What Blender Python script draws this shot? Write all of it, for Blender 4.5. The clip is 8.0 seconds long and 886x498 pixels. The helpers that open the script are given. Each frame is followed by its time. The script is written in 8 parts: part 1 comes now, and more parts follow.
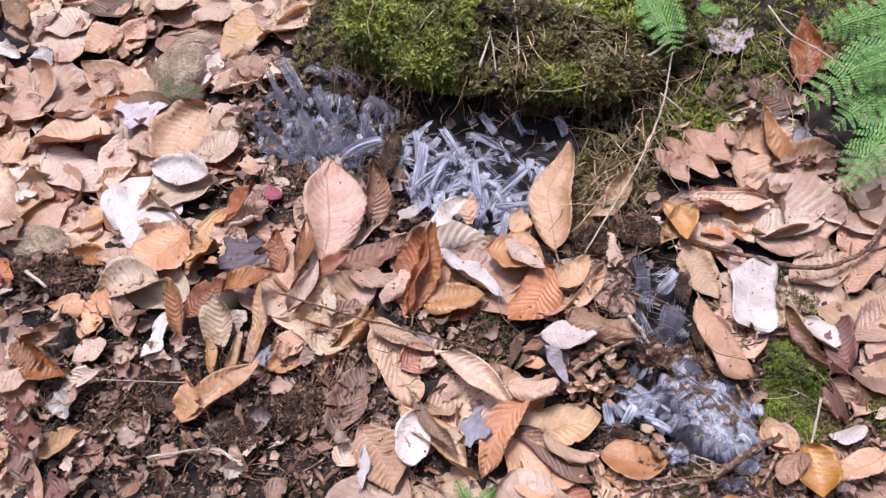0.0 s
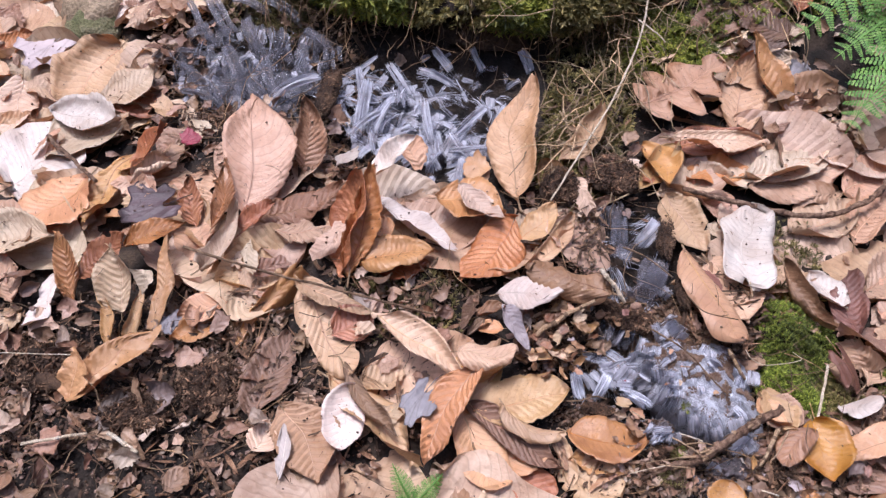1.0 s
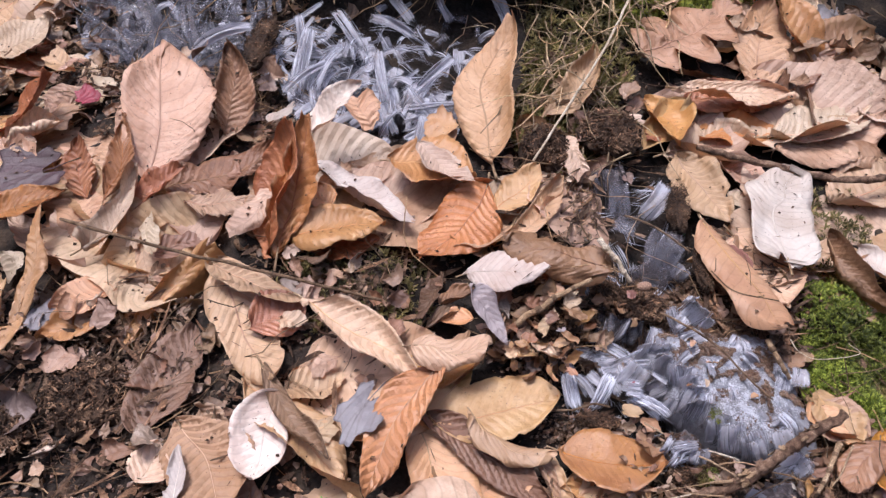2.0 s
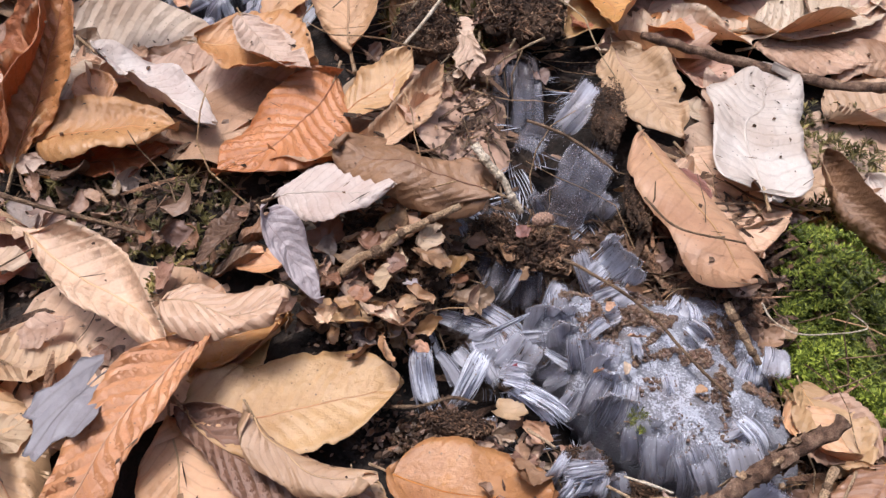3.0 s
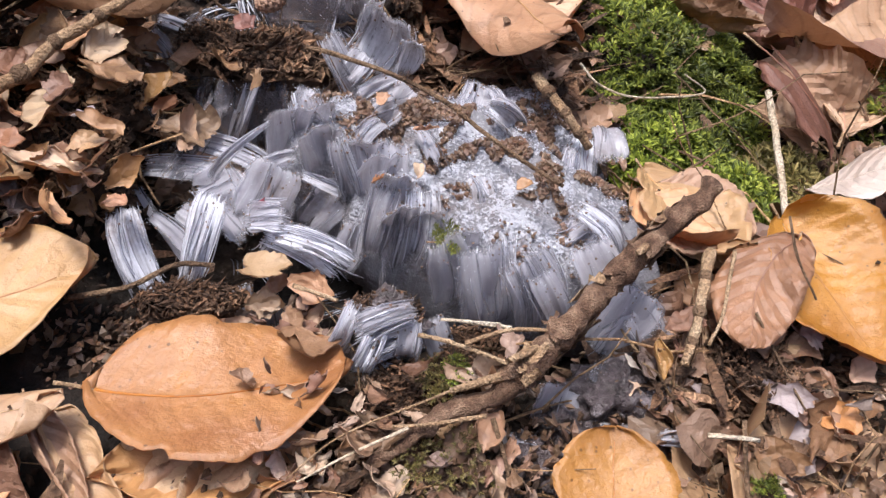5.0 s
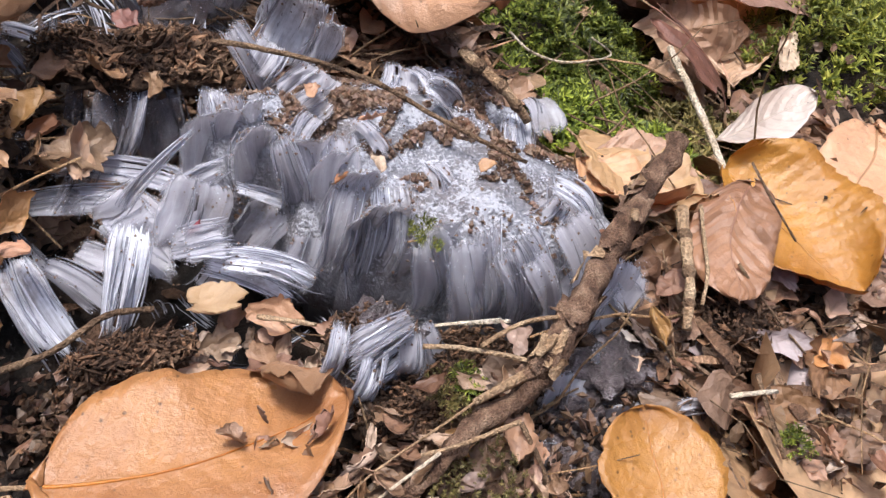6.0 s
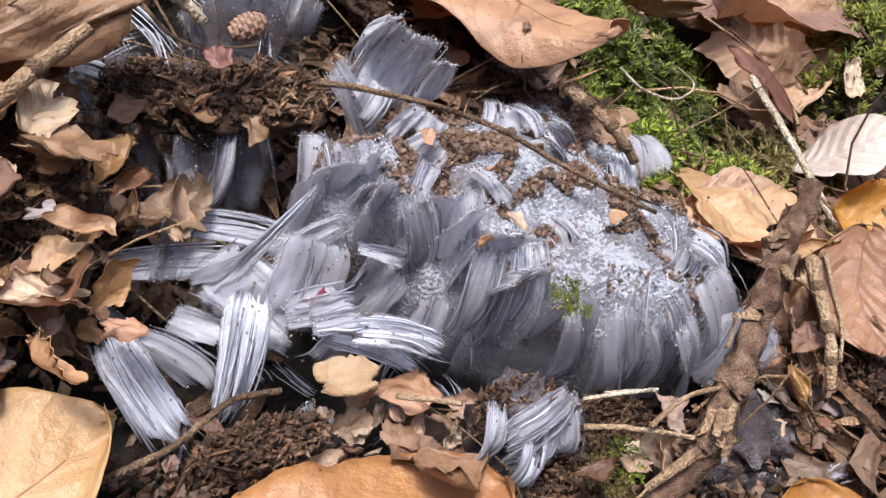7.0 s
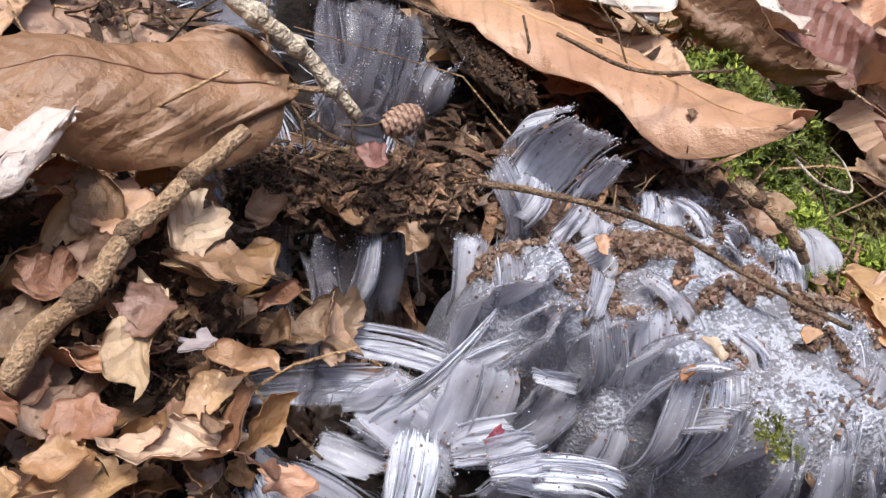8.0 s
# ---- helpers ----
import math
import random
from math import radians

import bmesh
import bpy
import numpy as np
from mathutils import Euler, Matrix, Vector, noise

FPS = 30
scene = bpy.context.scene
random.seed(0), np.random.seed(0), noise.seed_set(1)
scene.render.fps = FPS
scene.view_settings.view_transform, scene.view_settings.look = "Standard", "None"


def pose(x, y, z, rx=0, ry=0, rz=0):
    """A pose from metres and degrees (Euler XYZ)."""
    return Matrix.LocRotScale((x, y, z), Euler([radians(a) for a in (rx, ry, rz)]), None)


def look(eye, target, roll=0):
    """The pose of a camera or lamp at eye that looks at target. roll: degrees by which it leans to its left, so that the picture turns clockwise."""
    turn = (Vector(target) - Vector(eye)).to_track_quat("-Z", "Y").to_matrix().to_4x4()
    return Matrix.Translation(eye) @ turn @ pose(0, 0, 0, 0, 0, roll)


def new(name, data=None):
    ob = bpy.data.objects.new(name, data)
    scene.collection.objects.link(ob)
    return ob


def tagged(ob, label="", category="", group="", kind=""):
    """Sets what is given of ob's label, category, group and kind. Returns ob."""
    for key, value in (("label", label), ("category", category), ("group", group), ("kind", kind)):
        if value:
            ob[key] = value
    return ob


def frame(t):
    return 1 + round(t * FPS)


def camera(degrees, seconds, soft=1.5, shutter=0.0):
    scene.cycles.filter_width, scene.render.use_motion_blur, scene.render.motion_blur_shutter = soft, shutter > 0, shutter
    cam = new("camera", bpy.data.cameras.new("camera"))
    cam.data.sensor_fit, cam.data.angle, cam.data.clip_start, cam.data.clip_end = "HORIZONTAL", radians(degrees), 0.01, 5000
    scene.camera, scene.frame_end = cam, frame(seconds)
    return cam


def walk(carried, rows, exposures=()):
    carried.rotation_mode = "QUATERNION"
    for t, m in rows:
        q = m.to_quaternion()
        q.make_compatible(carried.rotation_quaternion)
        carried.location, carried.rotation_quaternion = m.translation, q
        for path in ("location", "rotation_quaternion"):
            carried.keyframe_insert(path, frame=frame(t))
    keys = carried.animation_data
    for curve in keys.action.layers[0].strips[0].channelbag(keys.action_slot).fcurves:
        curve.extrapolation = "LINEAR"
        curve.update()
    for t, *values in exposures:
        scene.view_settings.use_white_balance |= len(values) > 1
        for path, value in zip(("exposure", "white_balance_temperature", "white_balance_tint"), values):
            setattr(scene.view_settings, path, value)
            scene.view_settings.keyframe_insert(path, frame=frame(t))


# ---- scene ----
cam = camera(54.2, 8.0, soft=1.35)
PATH = [
    (0, (0.156, 0.074, 0.612), (0.014, 1.413, -0.866), 4.0),
    (0.5, (0.166, 0.1, 0.57), (0.038, 1.431, -0.918), 4.4),
    (1, (0.184, 0.126, 0.519), (0.073, 1.451, -0.974), 4.4),
    (1.2, (0.194, 0.132, 0.496), (0.091, 1.45, -1.005), 4.5),
    (2.3, (0.203, 0.204, 0.361), (0.12, 1.614, -1.055), 4.9),
    (2.5, (0.216, 0.215, 0.331), (0.142, 1.626, -1.085), 5.9),
    (3, (0.258, 0.278, 0.287), (0.188, 1.647, -1.17), 6.3),
    (3.5, (0.277, 0.289, 0.248), (0.25, 1.606, -1.257), 5.9),
    (4, (0.28, 0.294, 0.219), (0.304, 1.601, -1.294), 3.9),
    (4.5, (0.277, 0.303, 0.212), (0.469, 1.622, -1.279), 7.1),
    (5, (0.276, 0.306, 0.207), (0.672, 1.59, -1.274), 10.9),
    (5.2, (0.27, 0.309, 0.203), (0.777, 1.585, -1.252), 11.9),
    (6.3, (0.242, 0.333, 0.184), (1.165, 1.443, -1.201), 17.8),
    (6.5, (0.237, 0.338, 0.183), (1.185, 1.429, -1.2), 18.8),
    (7, (0.228, 0.356, 0.179), (1.205, 1.432, -1.195), 19.4),
    (7.5, (0.22, 0.371, 0.172), (1.213, 1.465, -1.176), 19.4),
    (8, (0.218, 0.385, 0.173), (1.166, 1.519, -1.175), 18.6),
]
walk(cam, [(t, look(eye, target, roll)) for t, eye, target, roll in PATH], exposures=[(0.0, 1.36, 5500, 18), (2.5, 1.24, 5850, 14), (3.2, 1.32, 5950, 12), (4.0, 1.53, 6150, 12), (8.0, 1.53, 5950, 8)])

# ---- world and light: an overcast wood in autumn ----
world = bpy.data.worlds.new("overcast_sky")
scene.world = world
world.use_nodes = True
wn = world.node_tree
sky = wn.nodes.new("ShaderNodeTexSky")
sky.sky_type = "NISHITA"
sky.sun_disc = False
sky.sun_elevation = radians(75)
sky.sun_rotation = radians(285)
sky.air_density, sky.dust_density, sky.ozone_density = 1.0, 4.0, 0.6
wn.links.new(sky.outputs[0], wn.nodes["Background"].inputs[0])
wn.nodes["Background"].inputs[1].default_value = 0.10
sun_data = bpy.data.lights.new("sun", "SUN")
sun_data.energy, sun_data.angle, sun_data.color = 1.5, radians(14), (1.0, 0.95, 0.88)
sun = new("sun", sun_data)
sun.matrix_world = look((-0.55, 0.75, 3.0), (0.18, 0.55, 0.0))

# ---- relief of the ground ----
# == relief ==
def hump(x, y, cx, cy, rx, ry):
    d = ((x - cx) / rx) ** 2 + ((y - cy) / ry) ** 2
    return math.exp(-d * d)


def plain(x, y):
    z = 0.0116 + 0.0389 * 8 * math.tanh(x / 8) + 0.1159 * 8 * math.tanh(y / 8)
    z -= 0.024 * hump(x, y, -0.230, 0.640, 0.140, 0.130)
    z -= 0.020 * hump(x, y, 0.430, 0.620, 0.100, 0.130)
    z -= 0.020 * hump(x, y, 0.405, 0.462, 0.042, 0.034)
    return z


def gz(x, y):
    z = plain(x, y) - 0.010
    z -= 0.022 * hump(x, y, -0.035, 0.690, 0.075, 0.055)
    z -= 0.026 * hump(x, y, 0.110, 0.655, 0.100, 0.065)
    z -= 0.016 * hump(x, y, 0.285, 0.530, 0.026, 0.055)
    z -= 0.016 * hump(x, y, 0.300, 0.430, 0.062, 0.042)
    z -= 0.012 * hump(x, y, 0.262, 0.465, 0.030, 0.030)
    z += 0.030 * hump(x, y, 0.120, 0.860, 0.190, 0.120)
    z += 0.014 * hump(x, y, 0.380, 0.880, 0.160, 0.090)
    return z
# == end relief ==


def blank(x, y):
    """How far a spot is bare of leaves: ice hollows, soil and moss."""
    v = hump(x, y, -0.035, 0.690, 0.070, 0.055) + hump(x, y, 0.110, 0.650, 0.100, 0.062)
    v += hump(x, y, 0.285, 0.530, 0.028, 0.055) + hump(x, y, 0.300, 0.430, 0.065, 0.042)
    v += hump(x, y, -0.215, 0.475, 0.055, 0.028) + hump(x, y, -0.030, 0.375, 0.100, 0.045)
    v += hump(x, y, 0.130, 0.480, 0.040, 0.030) + hump(x, y, 0.245, 0.465, 0.040, 0.045)
    v += hump(x, y, 0.120, 0.830, 0.180, 0.120) + hump(x, y, 0.245, 0.690, 0.036, 0.080)
    v += hump(x, y, 0.375, 0.475, 0.026, 0.050) + hump(x, y, 0.380, 0.860, 0.130, 0.070)
    v += hump(x, y, 0.000, 0.400, 0.100, 0.055) + hump(x, y, -0.100, 0.405, 0.050, 0.060)
    v += hump(x, y, 0.480, 0.472, 0.040, 0.030)
    v += hump(x, y, -0.085, 0.350, 0.075, 0.045) + hump(x, y, -0.020, 0.340, 0.080, 0.030)
    return v


CLEAN = [(0.267, 0.395, 0.028), (0.331, 0.366, 0.026), (0.222, 0.422, 0.030), (0.195, 0.422, 0.030)]


def clean(x, y):
    """Spots where a broad leaf lies free of crumbs."""
    return any(math.hypot(x - a, y - b) < r for a, b, r in CLEAN)


# ---- materials ----
def shader(name):
    m = bpy.data.materials.new(name)
    m.use_nodes = True
    n = m.node_tree
    return m, n, n.nodes["Principled BSDF"]


def link(n, a, b):
    n.links.new(a, b)


def node(n, kind, **values):
    k = n.nodes.new(kind)
    for key, v in values.items():
        k.inputs[key].default_value = v
    return k


def ramp(n, src, *stops):
    r = n.nodes.new("ShaderNodeValToRGB")
    e = r.color_ramp.elements
    while len(e) < len(stops):
        e.new(0.5)
    for k, (p, c) in zip(e, stops):
        k.position = p
        k.color = (*c, 1) if len(c) == 3 else c
    link(n, src, r.inputs[0])
    return r.outputs[0]


def mix(n, kind, fac, a, b):
    k = n.nodes.new("ShaderNodeMix")
    k.data_type, k.blend_type = "RGBA", kind
    for sock, v in ((k.inputs[0], fac), (k.inputs[6], a), (k.inputs[7], b)):
        if hasattr(v, "is_linked"):
            link(n, v, sock)
        elif isinstance(v, (int, float)):
            sock.default_value = v
        else:
            sock.default_value = (*v, 1)
    return k.outputs[2]


def math_node(n, op, a, b=0.0):
    k = n.nodes.new("ShaderNodeMath")
    k.operation = op
    for sock, v in ((k.inputs[0], a), (k.inputs[1], b)):
        if hasattr(v, "is_linked"):
            link(n, v, sock)
        else:
            sock.default_value = v
    return k.outputs[0]


def bump(n, bsdf, height, strength, dist):
    b = node(n, "ShaderNodeBump", Strength=strength, Distance=dist)
    link(n, height, b.inputs["Height"])
    link(n, b.outputs[0], bsdf.inputs["Normal"])


def leaf_material(name, colour, dark, rough=0.55, island=False, thin=0.28, vein=0.26, wrinkle=1.0, tones=(), pleat=1.25):
    m, n, p = shader(name)
    tc = n.nodes.new("ShaderNodeTexCoord")
    if island:
        rnd = n.nodes.new("ShaderNodeNewGeometry").outputs["Random Per Island"]
    else:
        rnd = n.nodes.new("ShaderNodeObjectInfo").outputs["Random"]
    off = n.nodes.new("ShaderNodeVectorMath")
    off.operation = "MULTIPLY_ADD"
    comb = n.nodes.new("ShaderNodeCombineXYZ")
    for k in range(3):
        link(n, rnd, comb.inputs[k])
    link(n, comb.outputs[0], off.inputs[0])
    off.inputs[1].default_value = (37, 91, 53)
    link(n, tc.outputs["Object"], off.inputs[2])
    big = node(n, "ShaderNodeTexNoise", Scale=38.0, Detail=4.0, Roughness=0.6)
    fine = node(n, "ShaderNodeTexNoise", Scale=420.0, Detail=5.0, Roughness=0.7)
    spots = node(n, "ShaderNodeTexVoronoi", Scale=430.0, Randomness=1.0)
    for k in (big, fine, spots):
        link(n, off.outputs[0], k.inputs["Vector"])
    if tones:
        pick = math_node(n, "FRACT", math_node(n, "MULTIPLY", rnd, 29.3))
        colour = ramp(n, pick, *[(i / (len(tones) - 1), t) for i, t in enumerate(tones)])
        dark = mix(n, "MULTIPLY", 1.0, colour, (0.66, 0.56, 0.48))
    c = mix(n, "MIX", ramp(n, big.outputs[0], (0.40, (0, 0, 0)), (0.68, (1, 1, 1))), colour, dark)
    c = mix(n, "MIX", math_node(n, "MULTIPLY", ramp(n, fine.outputs[0], (0.48, (0, 0, 0)), (0.78, (1, 1, 1))), 0.35), c, dark)
    hue = node(n, "ShaderNodeHueSaturation")
    link(n, c, hue.inputs["Color"])
    link(n, math_node(n, "MULTIPLY_ADD", rnd, 0.024), hue.inputs["Hue"])
    hue.inputs["Hue"].links[0].from_node.inputs[2].default_value = 0.488
    link(n, math_node(n, "MULTIPLY_ADD", math_node(n, "FRACT", math_node(n, "MULTIPLY", rnd, 7.31)), 0.36), hue.inputs["Value"])
    hue.inputs["Value"].links[0].from_node.inputs[2].default_value = 0.83
    link(n, math_node(n, "MULTIPLY_ADD", math_node(n, "FRACT", math_node(n, "MULTIPLY", rnd, 17.7)), 0.2), hue.inputs["Saturation"])
    hue.inputs["Saturation"].links[0].from_node.inputs[2].default_value = 0.90
    c = hue.outputs[0]
    # small dark specks where the leaf has begun to rot
    speck = ramp(n, math_node(n, "ADD", spots.outputs["Distance"], math_node(n, "MULTIPLY", node_noise(n, off.outputs[0], 900.0), 0.30)), (0.20, (1, 1, 1)), (0.30, (0, 0, 0)))
    few = ramp(n, node_noise(n, off.outputs[0], 26.0), (0.46, (0, 0, 0)), (0.56, (1, 1, 1)))
    c = mix(n, "MIX", math_node(n, "MULTIPLY", math_node(n, "MULTIPLY", speck, few), 0.75), c, (0.085, 0.04, 0.02))
    # side veins and midrib from the leaf's own coordinates
    uv = n.nodes.new("ShaderNodeUVMap")
    sep = n.nodes.new("ShaderNodeSeparateXYZ")
    link(n, uv.outputs[0], sep.inputs[0])
    across = math_node(n, "ABSOLUTE", math_node(n, "SUBTRACT", sep.outputs[1], 0.5))
    run = math_node(n, "ADD", 0.0, math_node(n, "SUBTRACT", math_node(n, "MULTIPLY", sep.outputs[0], 13.0), math_node(n, "MULTIPLY", across, 4.6)))
    tri = math_node(n, "ABSOLUTE", math_node(n, "SUBTRACT", math_node(n, "FRACT", run), 0.5))
    side = ramp(n, tri, (0.02, (1, 1, 1)), (0.12, (0, 0, 0)))
    mid = ramp(n, across, (0.010, (1, 1, 1)), (0.022, (0, 0, 0)))
    lines = math_node(n, "MAXIMUM", side, mid)
    c = mix(n, "MIX", math_node(n, "MULTIPLY", lines, vein), c, mix(n, "MULTIPLY", 1.0, c, (0.42, 0.33, 0.27)))
    link(n, c, p.inputs["Base Color"])
    p.inputs["Roughness"].default_value = rough
    p.inputs["Specular IOR Level"].default_value = 0.75
    link(n, math_node(n, "ADD", rough - 0.20, math_node(n, "MULTIPLY", big.outputs[0], 0.3)), p.inputs["Roughness"])
    crease = math_node(n, "ABSOLUTE", math_node(n, "SUBTRACT", node_noise(n, off.outputs[0], 120.0, 4.0), 0.5))
    h = math_node(n, "ADD", math_node(n, "SUBTRACT", math_node(n, "MULTIPLY", math_node(n, "MULTIPLY", tri, pleat), math_node(n, "ADD", 0.40, math_node(n, "FRACT", math_node(n, "MULTIPLY", rnd, 5.17)))), math_node(n, "MULTIPLY", crease, 2.6 * wrinkle)), math_node(n, "ADD", math_node(n, "MULTIPLY", fine.outputs[0], 0.7), math_node(n, "MULTIPLY", big.outputs[0], 1.2)))
    bump(n, p, h, 0.75, 0.0011)
    back = node(n, "ShaderNodeBsdfTranslucent")
    link(n, mix(n, "MULTIPLY", 1.0, c, (1.0, 0.72, 0.45)), back.inputs["Color"])
    ms = n.nodes.new("ShaderNodeMixShader")
    ms.inputs[0].default_value = thin
    link(n, p.outputs[0], ms.inputs[1])
    link(n, back.outputs[0], ms.inputs[2])
    link(n, ms.outputs[0], n.nodes["Material Output"].inputs["Surface"])
    return m


def node_noise(n, vector, scale, detail=3.0):
    k = node(n, "ShaderNodeTexNoise", Scale=scale, Detail=detail)
    link(n, vector, k.inputs["Vector"])
    return k.outputs[0]


LEAF = {
    "tan": leaf_material("tan_leaf", (0.62, 0.39, 0.25), (0.47, 0.26, 0.14)),
    "tan2": leaf_material("warm_tan_leaf", (0.62, 0.355, 0.165), (0.48, 0.24, 0.095), 0.42, vein=0.08, wrinkle=0.4, pleat=0.55),
    "pale": leaf_material("pale_leaf", (0.70, 0.53, 0.385), (0.54, 0.36, 0.235)),
    "white": leaf_material("bleached_leaf", (0.76, 0.68, 0.61), (0.58, 0.46, 0.38), vein=0.2, pleat=0.55),
    "buff": leaf_material("fawn_leaf", (0.60, 0.375, 0.20), (0.45, 0.25, 0.12), 0.45, vein=0.22, wrinkle=0.4, pleat=0.6),
    "cream": leaf_material("cream_leaf", (0.70, 0.50, 0.32), (0.54, 0.35, 0.20), 0.48),
    "orange": leaf_material("russet_leaf", (0.50, 0.215, 0.085), (0.31, 0.11, 0.04), 0.45),
    "orange2": leaf_material("dark_russet_leaf", (0.34, 0.12, 0.045), (0.20, 0.07, 0.025), 0.45),
    "orange3": leaf_material("copper_leaf", (0.57, 0.255, 0.105), (0.38, 0.14, 0.045), 0.45),
    "orange4": leaf_material("glossy_copper_leaf", (0.56, 0.25, 0.062), (0.38, 0.14, 0.032), 0.34, vein=0.12, wrinkle=0.3, pleat=0.22),
    "yellow": leaf_material("buff_leaf", (0.62, 0.39, 0.215), (0.47, 0.27, 0.135), 0.45, vein=0.08, pleat=0.3),
    "ribbed": leaf_material("ribbed_tan_leaf", (0.56, 0.315, 0.16), (0.40, 0.20, 0.09), 0.42, vein=0.2, wrinkle=0.5, pleat=1.7),
    "umber": leaf_material("umber_leaf", (0.36, 0.19, 0.09), (0.21, 0.10, 0.042), 0.5, vein=0.12, pleat=0.5),
    "brown": leaf_material("brown_leaf", (0.20, 0.115, 0.072), (0.11, 0.06, 0.038)),
    "brown2": leaf_material("light_brown_leaf", (0.34, 0.19, 0.11), (0.21, 0.11, 0.06)),
    "brown3": leaf_material("rosy_brown_leaf", (0.38, 0.20, 0.12), (0.24, 0.12, 0.075), 0.42),
    "pink": leaf_material("pinkish_leaf", (0.46, 0.26, 0.18), (0.31, 0.155, 0.10)),
    "pinkbrown": leaf_material("reddish_brown_leaf", (0.30, 0.14, 0.10), (0.19, 0.09, 0.065)),
    "pinkgrey": leaf_material("mauve_leaf", (0.58, 0.49, 0.49), (0.42, 0.33, 0.33), pleat=0.45),
    "purple": leaf_material("purple_leaf", (0.13, 0.075, 0.085), (0.07, 0.04, 0.045)),
    "grey": leaf_material("grey_leaf", (0.33, 0.30, 0.32), (0.22, 0.19, 0.20)),
    "greyb": leaf_material("grey_brown_leaf", (0.27, 0.20, 0.17), (0.16, 0.11, 0.09)),
    "red": leaf_material("red_leaf", (0.34, 0.03, 0.04), (0.2, 0.02, 0.02)),
}
LITTER = leaf_material("old_leaf_litter", (0.53, 0.34, 0.235), (0.32, 0.18, 0.11), island=True,
                       tones=((0.30, 0.165, 0.10), (0.52, 0.33, 0.22), (0.66, 0.465, 0.32), (0.60, 0.37, 0.20), (0.72, 0.57, 0.43), (0.58, 0.375, 0.24)))
SCRAPS = leaf_material("leaf_scraps", (0.28, 0.165, 0.10), (0.13, 0.072, 0.043), island=True, thin=0.1, vein=0.0)
CRUMBLE = leaf_material("leaf_crumbs", (0.20, 0.115, 0.07), (0.085, 0.046, 0.027), island=True, thin=0.05, vein=0.0)


def earth_material(name, a, b, c, rough=0.85, scale=60.0, island=False, height=0.002, gloss=0.3):
    m, n, p = shader(name)
    tc = n.nodes.new("ShaderNodeTexCoord")
    one = node_noise(n, tc.outputs["Object"], scale, 6.0)
    two = node_noise(n, tc.outputs["Object"], scale * 9, 6.0)
    col = ramp(n, one, (0.35, a), (0.52, b), (0.70, c))
    col = mix(n, "MULTIPLY", 0.8, col, ramp(n, two, (0.3, (0.35, 0.33, 0.32)), (0.7, (1.25, 1.22, 1.2))))
    if island:
        r = n.nodes.new("ShaderNodeNewGeometry").outputs["Random Per Island"]
        col = mix(n, "MULTIPLY", 1.0, col, ramp(n, r, (0.0, (0.45, 0.42, 0.40)), (0.6, (1.0, 0.95, 0.9)), (1.0, (1.9, 1.7, 1.5))))
    link(n, col, p.inputs["Base Color"])
    p.inputs["Roughness"].default_value = rough
    p.inputs["Specular IOR Level"].default_value = gloss
    bump(n, p, math_node(n, "ADD", one, two), 0.8, height)
    return m


def far_litter(m):
    """Beyond the nearest leaves the soil carries old brown litter."""
    n = m.node_tree
    p = n.nodes["Principled BSDF"]
    old = p.inputs["Base Color"].links[0].from_socket
    tc = n.nodes.new("ShaderNodeTexCoord")
    d = n.nodes.new("ShaderNodeVectorMath")
    d.operation = "DISTANCE"
    link(n, tc.outputs["Object"], d.inputs[0])
    d.inputs[1].default_value = (0.12, 0.60, 0.08)
    cell = node(n, "ShaderNodeTexVoronoi", Scale=16.0)
    link(n, tc.outputs["Object"], cell.inputs["Vector"])
    brown = mix(n, "MULTIPLY", 1.0, ramp(n, cell.outputs["Color"], (0.1, (0.10, 0.058, 0.035)), (0.9, (0.34, 0.21, 0.14))), ramp(n, node_noise(n, tc.outputs["Object"], 3.0, 5.0), (0.3, (0.5, 0.5, 0.5)), (0.7, (1.1, 1.1, 1.1))))
    link(n, mix(n, "MIX", ramp(n, math_node(n, "MULTIPLY", d.outputs["Value"], 0.4), (0.24, (0, 0, 0)), (0.40, (1, 1, 1))), old, brown), p.inputs["Base Color"])
    return m


SOIL = earth_material("damp_soil", (0.008, 0.006, 0.005), (0.024, 0.016, 0.012), (0.062, 0.042, 0.028))
GROUND = far_litter(earth_material("forest_floor", (0.008, 0.006, 0.005), (0.024, 0.016, 0.012), (0.062, 0.042, 0.028)))
CLOD = earth_material("crumbly_soil", (0.025, 0.015, 0.010), (0.078, 0.046, 0.028), (0.18, 0.11, 0.066), island=True)
BARK = earth_material("wet_bark", (0.10, 0.055, 0.036), (0.25, 0.15, 0.098), (0.44, 0.30, 0.205), 0.6, 320.0)
PALEBARK = earth_material("peeled_twig", (0.32, 0.20, 0.11), (0.46, 0.31, 0.185), (0.58, 0.43, 0.28), 0.6, 200.0)
STRAW = earth_material("bleached_straw", (0.56, 0.45, 0.32), (0.68, 0.57, 0.43), (0.76, 0.68, 0.56), 0.55, 160.0)
TWIG = earth_material("thin_brown_twig", (0.10, 0.06, 0.035), (0.20, 0.125, 0.075), (0.30, 0.20, 0.12), 0.65, 220.0)
STONE = earth_material("weathered_stone", (0.19, 0.14, 0.09), (0.32, 0.24, 0.155), (0.45, 0.35, 0.24), 0.8, 40.0, height=0.004)
MOSSYSTONE = earth_material("mossy_stone", (0.10, 0.11, 0.045), (0.17, 0.16, 0.08), (0.26, 0.23, 0.14), 0.85, 60.0, height=0.004)
